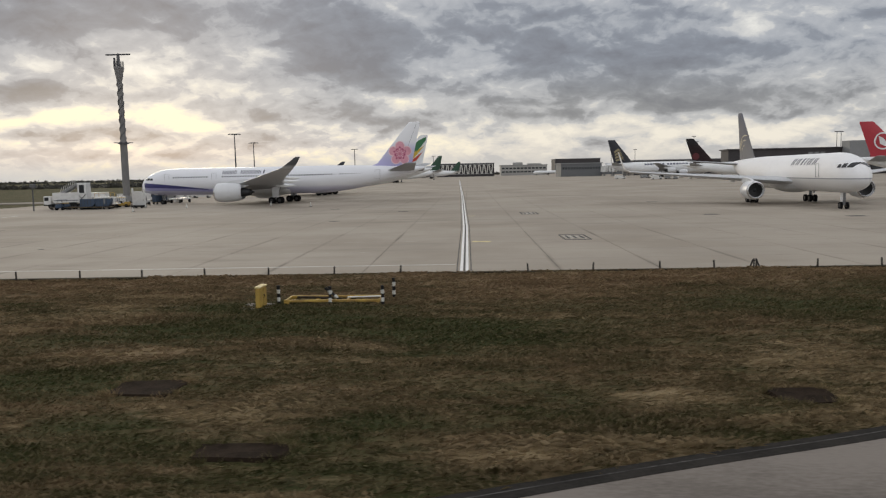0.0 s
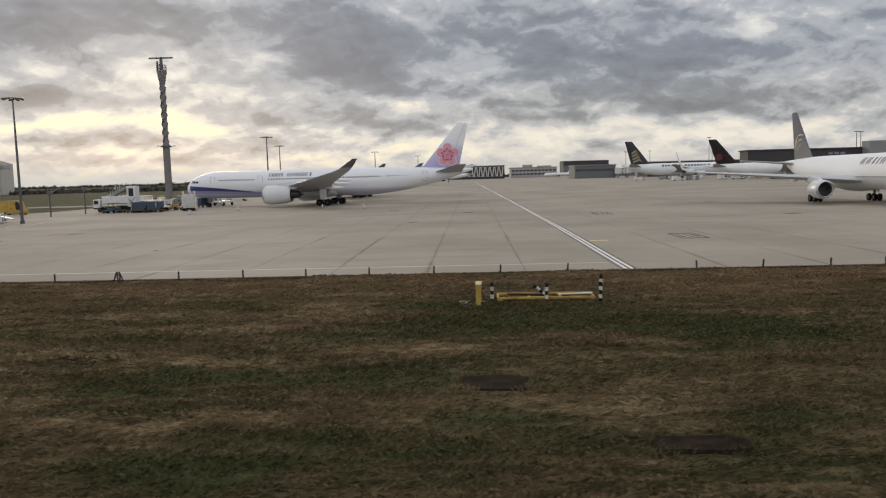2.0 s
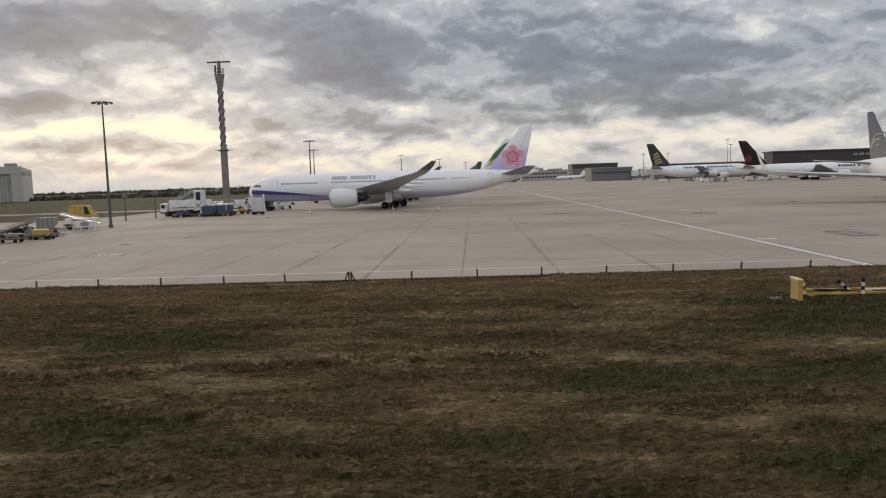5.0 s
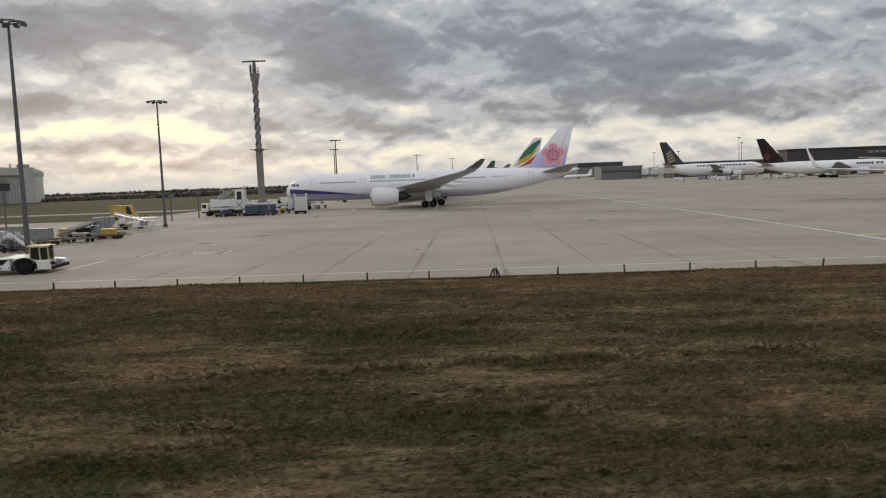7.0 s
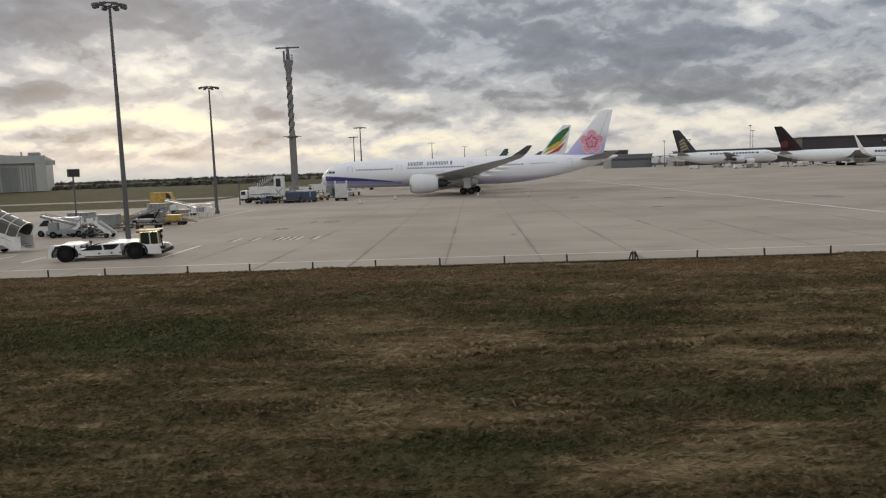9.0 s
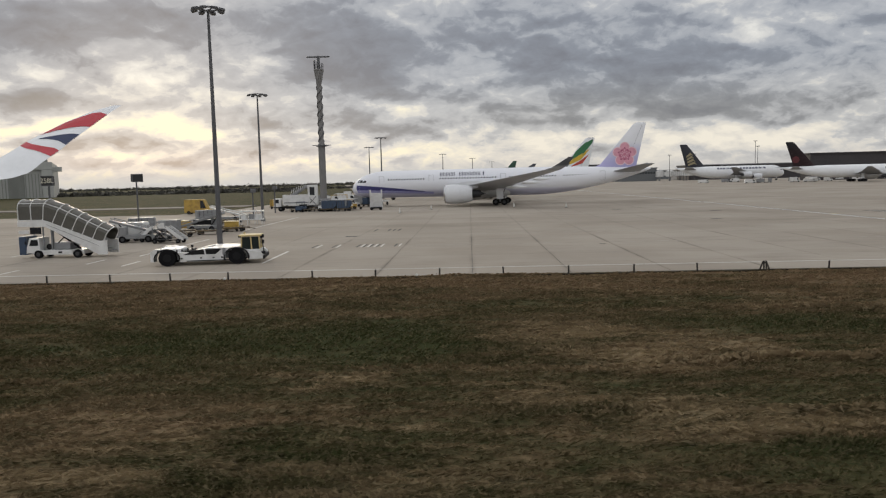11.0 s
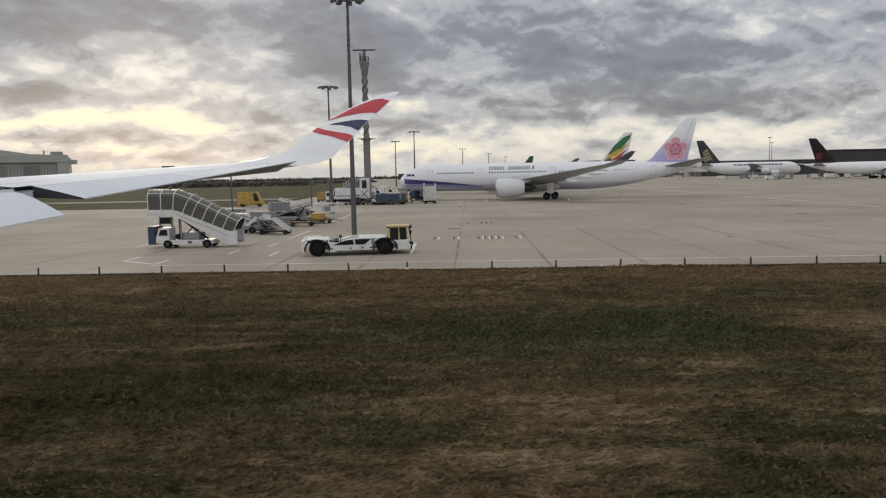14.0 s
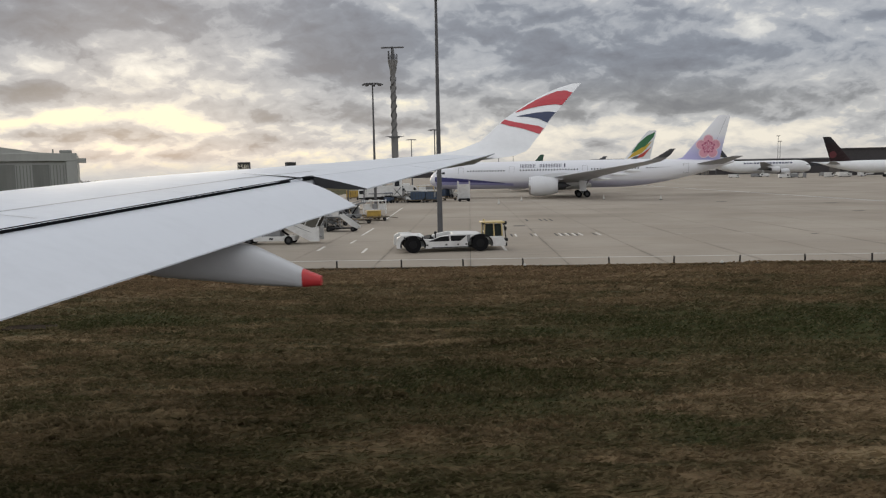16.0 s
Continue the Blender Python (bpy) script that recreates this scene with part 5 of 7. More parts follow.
    # strip below the skin edge, its near-black colour paints the slot's shade
    bm = bmesh.new()
    rows = []
    for i in range(17):
        y = 1.6 + (18.2 - 1.6) * i / 16
        a = surf(y, 0.80 if y < 17.62 else 0.78)
        rows.append([(a[0] - 0.07, y, a[2] + 0.014), (a[0] + 0.006, y, a[2] - 0.004), (a[0] + 0.006, y, a[2] - (0.055 if y < 17.5 else 0.09))])
    for p, q in zip(rows, rows[1:]):
        for j in range(2):
            bm.faces.new([bm.verts.new(v) for v in (p[j], p[j + 1], q[j + 1], q[j])])
    part("flap_slot_shade", bm, M_GAP_SHADE, root, "near-black strip painted as the shade between wing and flap")
    seam(0.63, 1.6, 19.2, 0.05, M_WING_GREY, "spoiler_seam", 0.66)
    seam(0.12, 1.6, 26.4, 0.03, M_WING_GREY, "slat_seam", 0.14)
    for y in (9.0, 11.9, 14.8):
        bm = bmesh.new()
        p = [surf(y, f) for f in (0.64, 0.68, 0.72, 0.76)]
        for a, b in zip(p, p[1:]):
            bm.faces.new([bm.verts.new(v) for v in ((a[0], y - 0.012, a[2] + 0.004), (b[0], y - 0.012, b[2] + 0.004), (b[0], y + 0.012, b[2] + 0.004), (a[0], y + 0.012, a[2] + 0.004))])
        part("spoiler_joint", bm, M_WING_GREY, root)
    # wedge on the skin that paints the shaded gap at the spoilers' outer end
    bm = bmesh.new()
    edge = [(surf(17.66, 0.56 + 0.235 * i / 8), 0.005 + 0.20 * (i / 8) ** 1.6) for i in range(9)]
    rows = [[(p[0], 17.66 - w, surf(17.66 - w, 0.56 + 0.235 * i / 8)[2] + 0.012), (p[0], 17.66 + w * 0.3, p[2] + 0.014)] for i, (p, w) in enumerate(edge)]
    for p, q in zip(rows, rows[1:]):
        bm.faces.new([bm.verts.new(v) for v in (p[0], p[1], q[1], q[0])])
    part("spoiler_end_shade", bm, M_GAP_SHADE, root)
    # dark block that paints the shade in the recess at the flap's outer end
    bm = bmesh.new()
    y = 17.64
    c = te(y) - le(y)
    loft(bm, [[(le(y) + 0.60 * c, yy, ref(y) - 0.16), (le(y) + 0.79 * c, yy, ref(y) - 0.20), (le(y) + 0.93 * c, yy, ref(y) - 0.45), (le(y) + 0.80 * c, yy, ref(y) - 0.55)] for yy in (17.56, 17.72)])
    part("flap_end_shade", bm, M_DARK, root)

    # winglet stations: leading edge, trailing edge, height
    stations = [(26.5, -4.05, -0.85, 6.13, 6), (26.75, -3.4, -0.20, 6.21, 14), (27.05, -2.3, 0.30, 6.40, 28), (27.4, -1.36, 0.59, 6.77, 45), (27.9, -0.90, 0.98, 7.20, 52), (28.3, -0.46, 1.27, 7.60, 58),
                (28.7, 0.10, 1.62, 7.98, 62), (29.0, 0.62, 1.94, 8.32, 65), (29.5, 1.59, 2.37, 8.80, 68), (29.75, 2.25, 2.58, 9.0, 70)]

    def wl(s, f, side):
        """A point of the winglet: s from base to tip, f along the chord, side +1 inner face."""
        k = s * (len(stations) - 1)
        i = min(int(k), len(stations) - 2)
        u = k - i
        y, a, b, z, cant = [p + (q - p) * u for p, q in zip(stations[i], stations[i + 1])]
        h = float(np.interp(f, [0, 0.02, 0.1, 0.3, 0.5, 0.8, 1.0], [0, 0.25, 0.6, 1, 0.9, 0.4, 0.03])) * 0.05 * (b - a) * side
        r = radians(cant)
        return Vector((a + f * (b - a), y - math.sin(r) * h, z + math.cos(r) * h))

    fs = [0, 0.02, 0.1, 0.3, 0.5, 0.8, 1.0]
    bm = bmesh.new()
    loft(bm, [[wl(i / 24, f, 1) for f in fs] + [wl(i / 24, f, -1) for f in fs[-2:0:-1]] for i in range(25)])
    winglet = part("winglet", bm, M_WHITE, root, "white curved winglet", True)

    def ribbon(name, mat, low, high, f0=0.0, f1=1.0):
        """A waving ribbon across the winglet, between two heights that run along the chord."""
        n = 14
        for side in (1, -1):
            bm = bmesh.new()
            rows = []
            for i in range(n + 1):
                f = f0 + (f1 - f0) * i / n
                a, b = low(f), high(f)
                rows.append([wl(a + (b - a) * j / 4, f, side) + Vector((0, -0.012 * side, 0.006 * side)) for j in range(5)])
            for p, q in zip(rows, rows[1:]):
                for j in range(4):
                    try:
                        bm.faces.new([bm.verts.new(v) for v in (p[j], p[j + 1], q[j + 1], q[j])])
                    except ValueError:
                        pass
            part(name, bm, mat, winglet, "", True)

    def along(*knots):
        return lambda f: float(np.interp(f, [k[0] for k in knots], [k[1] for k in knots]))

    ribbon("red_ribbon", M_RIBBON_RED, along((0.03, 0.505), (0.3, 0.462), (0.65, 0.43), (1, 0.39)), along((0.03, 0.545), (0.3, 0.507), (0.58, 0.485), (0.85, 0.47), (1, 0.445)), 0.03, 0.99)
    ribbon("navy_ribbon", M_RIBBON_BLUE, along((0.25, 0.566), (0.5, 0.562), (0.75, 0.545), (1, 0.505)), along((0.25, 0.572), (0.42, 0.595), (0.6, 0.615), (0.8, 0.628), (1, 0.62)), 0.25, 0.99)
    ribbon("red_ribbon", M_RIBBON_RED, along((0.05, 0.62), (0.3, 0.665), (0.6, 0.705), (0.8, 0.715), (1, 0.71)), along((0.05, 0.64), (0.09, 0.73), (0.14, 0.81), (0.3, 0.855), (0.6, 0.865), (1, 0.845)), 0.05, 0.99)

    # flap track fairings with red tips
    def fairing(y, xt, zt, drop=0.0):
        spec = ((-4.9, 0.45, 0.02, 0.02), (-4.2, 0.50, 0.20, 0.20), (-3.0, 0.48, 0.30, 0.40), (-1.9, 0.40, 0.31, 0.42), (-1.25, 0.28, 0.29, 0.37), (-0.34, 0.03, 0.19, 0.175), (0.0, -0.03, 0.11, 0.09))
        bodies = (spec[:6], spec[5:])
        fair = None
        for k, rows in enumerate(bodies):
            rings = []
            for dx, dz, w, h in rows:
                rings.append([(xt + dx, y + w * math.copysign(abs(math.cos(a)) ** 0.7, math.cos(a)), zt + dz + h * math.copysign(abs(math.sin(a)) ** 0.7, math.sin(a))) for a in [2 * math.pi * j / 18 for j in range(18)]])
            bm = bmesh.new()
            loft(bm, rings)
            if k == 0:
                fair = part("flap_track_fairing", bm, M_FAIRING, root, "grey flap track fairing", True)
            else:
                part("fairing_tip", bm, M_RED, fair, "red painted fairing tip", True)

    fairing(14.2, -4.58, 3.71)
    # inboard leg that carries it
    leg = part("landing_gear", made((rod, (-11.5, 2.4, 0.7), (-11.5, 2.4, 4.0), 0.22, 0.26), (rod, (-11.5, 2.4, 3.8), (-13.0, 2.2, 4.0), 0.12)), M_STRUT, root, smooth=True)
    for dx in (-0.9, 0.9):
        for dy in (-0.5, 0.5):
            tb, hb = bmesh.new(), bmesh.new()
            wheel(tb, hb, -11.5 + dx, 2.4 + dy, 0.7, 0.68, 0.45)
            part("tyre", tb, M_TYRE, leg, smooth=True)
            part("rim", hb, M_HUB, leg, smooth=True)
    bm = bmesh.new()
    rod(bm, (-12.45, 2.4, 0.7), (-10.55, 2.4, 0.7), 0.14)
    part("bogie_beam", bm, M_STRUT, leg)


own_wing()


# ---- masts, tower, signs ----
def mast(x, y, h, r=0.22, arms=10, spread=2.2, low_ring=False):
    m = thing("light_mast", "tall dark steel floodlight mast on the apron", "light mast", pose(x, y, 0), "apron light masts")
    bm = bmesh.new()
    rod(bm, (0, 0, 0), (0, 0, h), r * 1.35, r * 0.6, 14)
    rod(bm, (0, 0, 0), (0, 0, 0.5), r * 2.0, r * 2.0, 14)
    part("pole", bm, M_STEEL, m, smooth=True)
    bm = bmesh.new()
    n = 20
    loft(bm, [[((spread * 0.55 + a) * math.cos(t), (spread * 0.55 + a) * math.sin(t), h + b) for a, b in ((-0.06, 0), (0.06, 0), (0.06, 0.12), (-0.06, 0.12))] for t in [2 * math.pi * i / n for i in range(n + 1)]], False)
    for i in range(4):
        t = math.pi / 4 + i * math.pi / 2
        rod(bm, (0, 0, h - 0.15), (spread * 0.55 * math.cos(t), spread * 0.55 * math.sin(t), h + 0.05), 0.06)
    part("head_ring", bm, M_LAMP, m)
    for i in range(arms):
        t = 2 * math.pi * i / arms
        c, s = math.cos(t), math.sin(t)
        bm = bmesh.new()
        box(bm, (spread * 0.82, 0, h - 0.04), (0.40 * spread ** 0.5, 0.34 * spread ** 0.5, 0.24), (0, 14, 0), 0.05)
        rod(bm, (spread * 0.55, 0, h + 0.05), (spread * 0.82, 0, h + 0.04), 0.035, 0.035, 6)
        bmesh.ops.rotate(bm, cent=(0, 0, 0), matrix=Matrix.Rotation(t, 3, "Z"), verts=bm.verts)
        part("floodlight", bm, M_LAMP, m)
    return m


mast(-69.6, 59.6, 19.6, 0.17, 8, 1.35)
mast(-81.93, 116.5, 19.6, 0.18, 8, 1.65)
mast(-78.6, 250.5, 20.2, 0.24, 8)
mast(-91.5, 317.5, 20.2, 0.24, 8)
mast(-64, 420, 20, 0.26, 8)
mast(-47, 520, 20, 0.26, 8)
mast(-30, 640, 20, 0.28, 6)
for x, y, h in ((-89.8, 138.4, 4.6), (-88.2, 148.1, 5.0)):
    m = thing("floodlight_post", "short dark post with a box lamp beside the equipment", "light post", pose(x, y, 0), "short light posts")
    part("pole", made((rod, (0, 0, 0), (0, 0, h), 0.14, 0.12, 10)), M_STEEL, m)
    part("lamp_box", made((box, (0.1, 0, h), (0.9, 0.7, 0.7), None, 0.08)), M_LAMP, m)
for x, y, h in ((183, 620, 31), (188, 628, 27), (140, 640, 22), (122, 650, 22), (225, 470, 26), (229, 473, 26), (268, 430, 27), (272, 432, 27)):
    m = thing("light_mast", "distant thin twin-headed mast above the terminal", "light mast", pose(x, y, 0), "distant masts")
    part("pole", made((rod, (0, 0, 0), (0, 0, h), 0.28, 0.16, 8)), M_STEEL, m)
    part("crossbar", made((box, (0, 0, h), (3.0, 0.4, 0.5))), M_LAMP, m)


def radar_tower(x, y):
    t = thing("radar_tower", "tall grey radar tower with a spiral ribbed shaft", "radar tower", pose(x, y, 0))
    bm = bmesh.new()
    n = 24
    rings = []
    for i in range(60):
        z = 32.9 * i / 59
        if z < 15.5:
            r, a, tw = 0.84, 0.02, 0
        else:
            u = (z - 15.5) / 16.1
            r, a, tw = 0.60 + (0.34 * max(0, u - 0.88) / 0.12), 0.06, (z - 15.5) * 0.95
        rings.append([((r + a * math.cos(3 * (th) + tw * 3)) * math.cos(th) + (0.03 * math.cos(tw * 1.6) if z > 15.5 else 0), (r + a * math.cos(3 * th + tw * 3)) * math.sin(th), z) for th in [2 * math.pi * j / n for j in range(n)]])
    loft(bm, rings)
    part("shaft", bm, M_TOWER, t, "grey concrete shaft with spiral ribs", True)
    for k in range(2):
        bm = bmesh.new()
        rings = []
        for i in range(90):
            z = 15.6 + 13.6 * i / 89
            a = (z - 15.6) * 1.45 + math.pi * k
            rings.append([((0.62 + dr) * math.cos(a + da), (0.62 + dr) * math.sin(a + da), z + dz) for dr, da, dz in ((-0.1, -0.28, 0), (0.16, -0.22, 0), (0.16, 0.22, 0.1), (-0.1, 0.28, 0.1))])
        loft(bm, rings)
        part("spiral_rib", bm, M_STEEL, t, "dark spiral rib")
    bm = bmesh.new()
    for k in range(4):
        box(bm, (0, 0, 14.9), (4.6, 0.10, 0.10), (0, 0, 45 * k))
    rod(bm, (0, 0, 14.6), (0, 0, 14.85), 1.3, 1.3, 20)
    part("lower_bracket", bm, M_STEEL, t)
    bm = bmesh.new()
    rod(bm, (0, 0, 32.8), (0, 0, 33.2), 1.2, 1.2, 24)
    part("gallery_floor", bm, M_TOWER, t)
    bm = bmesh.new()
    for i in range(12):
        a = 2 * math.pi * i / 12
        rod(bm, (1.13 * math.cos(a), 1.13 * math.sin(a), 33.2), (1.13 * math.cos(a), 1.13 * math.sin(a), 34.5), 0.05, 0.05, 6)
    for z in (33.8, 34.5):
        for i in range(24):
            a, b = 2 * math.pi * i / 24, 2 * math.pi * (i + 1) / 24
            rod(bm, (1.13 * math.cos(a), 1.13 * math.sin(a), z), (1.13 * math.cos(b), 1.13 * math.sin(b), z), 0.04, 0.04, 6)
    part("gallery_rail", bm, M_STEEL, t)
    bm = bmesh.new()
    rod(bm, (0, 0, 33.2), (0, 0, 35.9), 0.5, 0.35, 14)
    box(bm, (-0.95, 0, 34.4), (0.4, 0.4, 2.0), None, 0.05)
    part("turning_gear", bm, M_LAMP, t)
    bm = bmesh.new()
    box(bm, (0, 0, 36.15), (5.6, 0.55, 0.32), (0, -3, 20), 0.08)
    rod(bm, (0, 0, 35.8), (0, 0, 36.4), 0.22)
    part("radar_antenna", bm, M_STEEL, t, "long bar radar antenna")


radar_tower(-85.3, 183.3)


def text_mesh(body, size, mat, name, parent, m):
    cu = bpy.data.curves.new(name, "FONT")
    cu.body, cu.size, cu.extrude, cu.align_x, cu.align_y = body, size, 0.01, "CENTER", "CENTER"
    tmp = bpy.data.objects.new(name, cu)
    scene.collection.objects.link(tmp)
    bpy.context.view_layer.update()
    me = bpy.data.meshes.new_from_object(tmp.evaluated_get(bpy.context.evaluated_depsgraph_get()))
    bpy.data.objects.remove(tmp)
    me.materials.clear()
    me.materials.append(mat)
    ob = new(name, me)
    ob.parent = parent
    ob.matrix_local = m
    return ob


def stand_sign(x, y, z, body, w, label, turn=0):
    s = thing("stand_sign", label, "sign", pose(x, y, 0, 0, 0, turn), "stand number signs")
    part("pole", made((rod, (0, 0.1, 0), (0, 0.1, z), 0.09)), M_STEEL, s)
    bm = bmesh.new()
    box(bm, (0, 0, z), (w, 0.35, 0.86), None, 0.04)
    part("sign_box", bm, M_SIGN_FACE, s, "black illuminated sign box")
    bm = bmesh.new()
    for cx, cz, sx, sz in ((0, z + 0.43, w + 0.06, 0.06), (0, z - 0.43, w + 0.06, 0.06), (-w / 2, z, 0.06, 0.86), (w / 2, z, 0.06, 0.86)):
        box(bm, (cx, -0.17, cz), (sx, 0.06, sz))
    part("sign_frame", bm, M_LAMP, s)
    if body:
        text_mesh(body, 0.62, M_SIGN_TEXT, "sign_text", s, pose(0, -0.19, z, 90, 0, 0))


stand_sign(-87.3, 66.3, 6.55, "258L", 1.05, "black stand sign with pale characters on a pole")
stand_sign(-87.7, 85.3, 6.85, "", 1.3, "dark stand sign seen edge-on on a pole", 55)


# ---- small things in the grass ----
def bollard(x, y, lean):
    b = solid("edge_post", made((rod, (0, 0, -0.12), (0, 0, 0.50), 0.055, 0.05, 10), (rod, (0, 0, 0.50), (0, 0, 0.53), 0.06, 0.03, 10)), M_WOOD_POST,
              "short dark post at the edge of the apron", "post", pose(x, y, -0.02, lean, lean * 0.7, 0), "apron edge posts", smooth=True)
    return b


rng = random.Random(3)
edge_x = [-16.57 - 3.85 * k for k in range(12)] + [-64.1, -67.6, -71.43, -75.35, -79.26] + [-79.26 - 3.85 * k for k in range(1, 9)] + [-12.75, -8.80, -4.85, 2.75, 6.55, 10.45, 13.65, 19.6, 23.4, 27.2]
for x in edge_x:
    if abs(x + 31.97) < 0.1:
        continue
    bollard(x + rng.uniform(-0.08, 0.08), 44.45, rng.uniform(-5, 5))


def edge_light(x, y):
    """A low white apron edge light on a short stem."""
    l = thing("edge_light", "small white edge light in the grass beside the apron", "edge light", pose(x, y, -0.03), "apron edge lights")
    part("stem", made((rod, (0, 0, -0.1), (0, 0, 0.20), 0.03, 0.03, 8)), M_TRIM, l)
    part("lens", made((rod, (0, 0, 0.20), (0, 0, 0.27), 0.085, 0.08, 12), (rod, (0, 0, 0.27), (0, 0, 0.33), 0.08, 0.03, 12)), M_POSTW, l, "white glass lens", True)


for x in (-64.0, -52.5):
    edge_light(x, 43.6)


def post_cluster(x, y):
    c = thing("post_cluster", "three dark posts leaning together at the apron edge", "post", pose(x, y, -0.02), "apron edge posts")
    for dx, a in ((-0.22, 22), (0.0, 0), (0.12, -3), (0.30, -24)):
        bm = bmesh.new()
        rod(bm, (dx * 1.3, 0, -0.1), (dx * 1.3 + 0.62 * math.sin(radians(a)), 0, 0.58 * math.cos(radians(a))), 0.05, 0.045, 10)
        part("post", bm, M_WOOD_POST, c, smooth=True)
    part("crossbar", made((rod, (-0.12, 0, 0.42), (0.18, 0, 0.44), 0.03, 0.03, 8)), M_WOOD_POST, c)


post_cluster(-31.97, 44.45)
post_cluster(16.0, 44.5)


def banded_post(x, y, h, lean=(0, 0), bands=5):
    p = thing("marker_post", "black and white banded marker post in the grass", "marker post", pose(x, y, -0.02, lean[0], lean[1], 0), "banded marker posts")
    for k in range(bands):
        z0, z1 = h * k / bands, h * (k + 1) / bands
        bm = bmesh.new()
        rod(bm, (0, 0, z0 - (0.08 if k == 0 else 0)), (0, 0, z1), 0.075, 0.075, 14)
        part("band", bm, M_TRIM if k % 2 == 0 else M_POSTW, p, "white painted band" if k % 2 else "", True)


banded_post(-9.54, 34.35, 0.92)
banded_post(-7.07, 34.0, 0.90)
banded_post(-6.85, 35.4, 0.95, (4, -48))
banded_post(-4.65, 33.9, 0.92)
banded_post(-4.32, 35.75, 1.0)


def yellow_frame():
    f = thing("barrier_frame", "low weathered yellow steel frame lying in the grass", "barrier", pose(-7.06, 34.8, 0.02, 0, 0, -1.5))
    for y in (-0.45, 0.75):
        part("rail", made((box, (0, y, 0.13), (4.5, 0.10, 0.12), None, 0.02)), M_YELLOW, f)
    for x in (-2.2, -0.75, 0.7, 2.2):
        part("crossbar", made((box, (x, 0.15, 0.125), (0.10, 1.09, 0.09), None, 0.02)), M_YELLOW, f)
    for x in (-2.1, 2.1):
        for y in (-0.45, 0.75):
            part("foot", made((box, (x, y, 0.035), (0.2, 0.2, 0.08))), M_YELLOW, f)
    part("loose_board", made((box, (-0.9, 0.15, 0.20), (1.7, 0.35, 0.04), (0, 3, 8), 0.01)), M_SOIL, f)
    part("loose_board", made((box, (1.4, 0.2, 0.20), (1.6, 0.16, 0.05), (0, -2, -6), 0.01)), M_POSTW, f)


yellow_frame()


def cabinet():
    c = thing("marker_cabinet", "yellow airfield cabinet on a concrete pad", "cabinet", pose(-10.15, 33.6, 0, 0, 0, 87))
    part("plinth", made((box, (0.25, 0.3, -0.01), (1.5, 1.3, 0.10), None, 0.02)), M_TAXI, c, "pale concrete pad")
    part("body", made((box, (0, 0, 0.50), (0.95, 0.22, 0.92), None, 0.03)), M_YELLOW, c)
    part("lid", made((box, (0, 0, 0.985), (1.01, 0.28, 0.07), (4, 0, 0), 0.02)), M_CREAM, c)
    part("door_seam", made((box, (0, -0.112, 0.5), (0.02, 0.01, 0.8))), M_TRIM, c)
    part("handle", made((box, (0.08, -0.125, 0.55), (0.03, 0.03, 0.14))), M_TRIM, c)


cabinet()


def bare_patch(x, y, w, d):
    """A ragged patch of bare soil round a sunken cover."""
    r = random.Random(int(x * 10))
    bm = bmesh.new()
    n = 26
    prof = []
    for i in range(n):
        a = 2 * math.pi * i / n
        k = 1 + r.uniform(-0.10, 0.10)
        c, s = math.cos(a), math.sin(a)
        prof.append((w / 2 * k * math.copysign(abs(c) ** 0.32, c), d / 2 * k * math.copysign(abs(s) ** 0.32, s)))
    zt = sorted(turf_height(x + p, y + q) for p, q in prof + [(0.3 * p, 0.3 * q) for p, q in prof])[-2] + 0.03
    loft(bm, [[(p, q, zt - 0.10) for p, q in prof], [(p * 0.95, q * 0.95, zt) for p, q in prof], [(p * 0.6, q * 0.6, zt - 0.01) for p, q in prof]])
    ob = solid("soil_patch", bm, M_SOIL, "dark bare soil patch in the grass", "soil patch", pose(x, y, 0), "soil patches", smooth=True)
    rim = []
    for i in range(90):
        a = r.uniform(0, 2 * math.pi)
        k = r.uniform(0.92, 1.12)
        px, py = w / 2 * k * math.copysign(abs(math.cos(a)) ** 0.32, math.cos(a)), d / 2 * k * math.copysign(abs(math.sin(a)) ** 0.32, math.sin(a))
        rim.append((x + px, y + py))
    verts, faces = [], []
    for px, py in rim:
        z = turf_height(px, py)
        for _ in range(4):
            b = len(verts)
            dx, dy, h = r.uniform(-0.12, 0.12), r.uniform(-0.1, 0.1), r.uniform(0.08, 0.2)
            verts += [(px + dx - 0.015, py + dy, z), (px + dx + 0.015, py + dy, z), (px + dx * 2.2, py + dy * 2.2, z + h)]
            faces.append((b, b + 1, b + 2))
    me = bpy.data.meshes.new("grass_fringe")
    me.from_pydata(verts, [], faces)
    me.materials.append(M_BLADES)
    tagged(new("grass_fringe", me), "ragged grass fringe round a soil patch", "grass", kind="stuff")


for spot in BARE:
    bare_patch(*spot)


# ---- ground vehicles ----
def road_wheel(parent, x, y, r, w, n=20):
    bm = bmesh.new()
    rod(bm, (x, y - w / 2, r), (x, y + w / 2, r), r, r, n)
    t = part("wheel", bm, M_TYRE, parent, smooth=True)
    bm = bmesh.new()
    rod(bm, (x, y - w / 2 - 0.015, r), (x, y + w / 2 + 0.015, r), r * 0.5, r * 0.5, 14)
    part("hub", bm, M_TRIM if r > 0.5 else M_HUB, t, smooth=True)


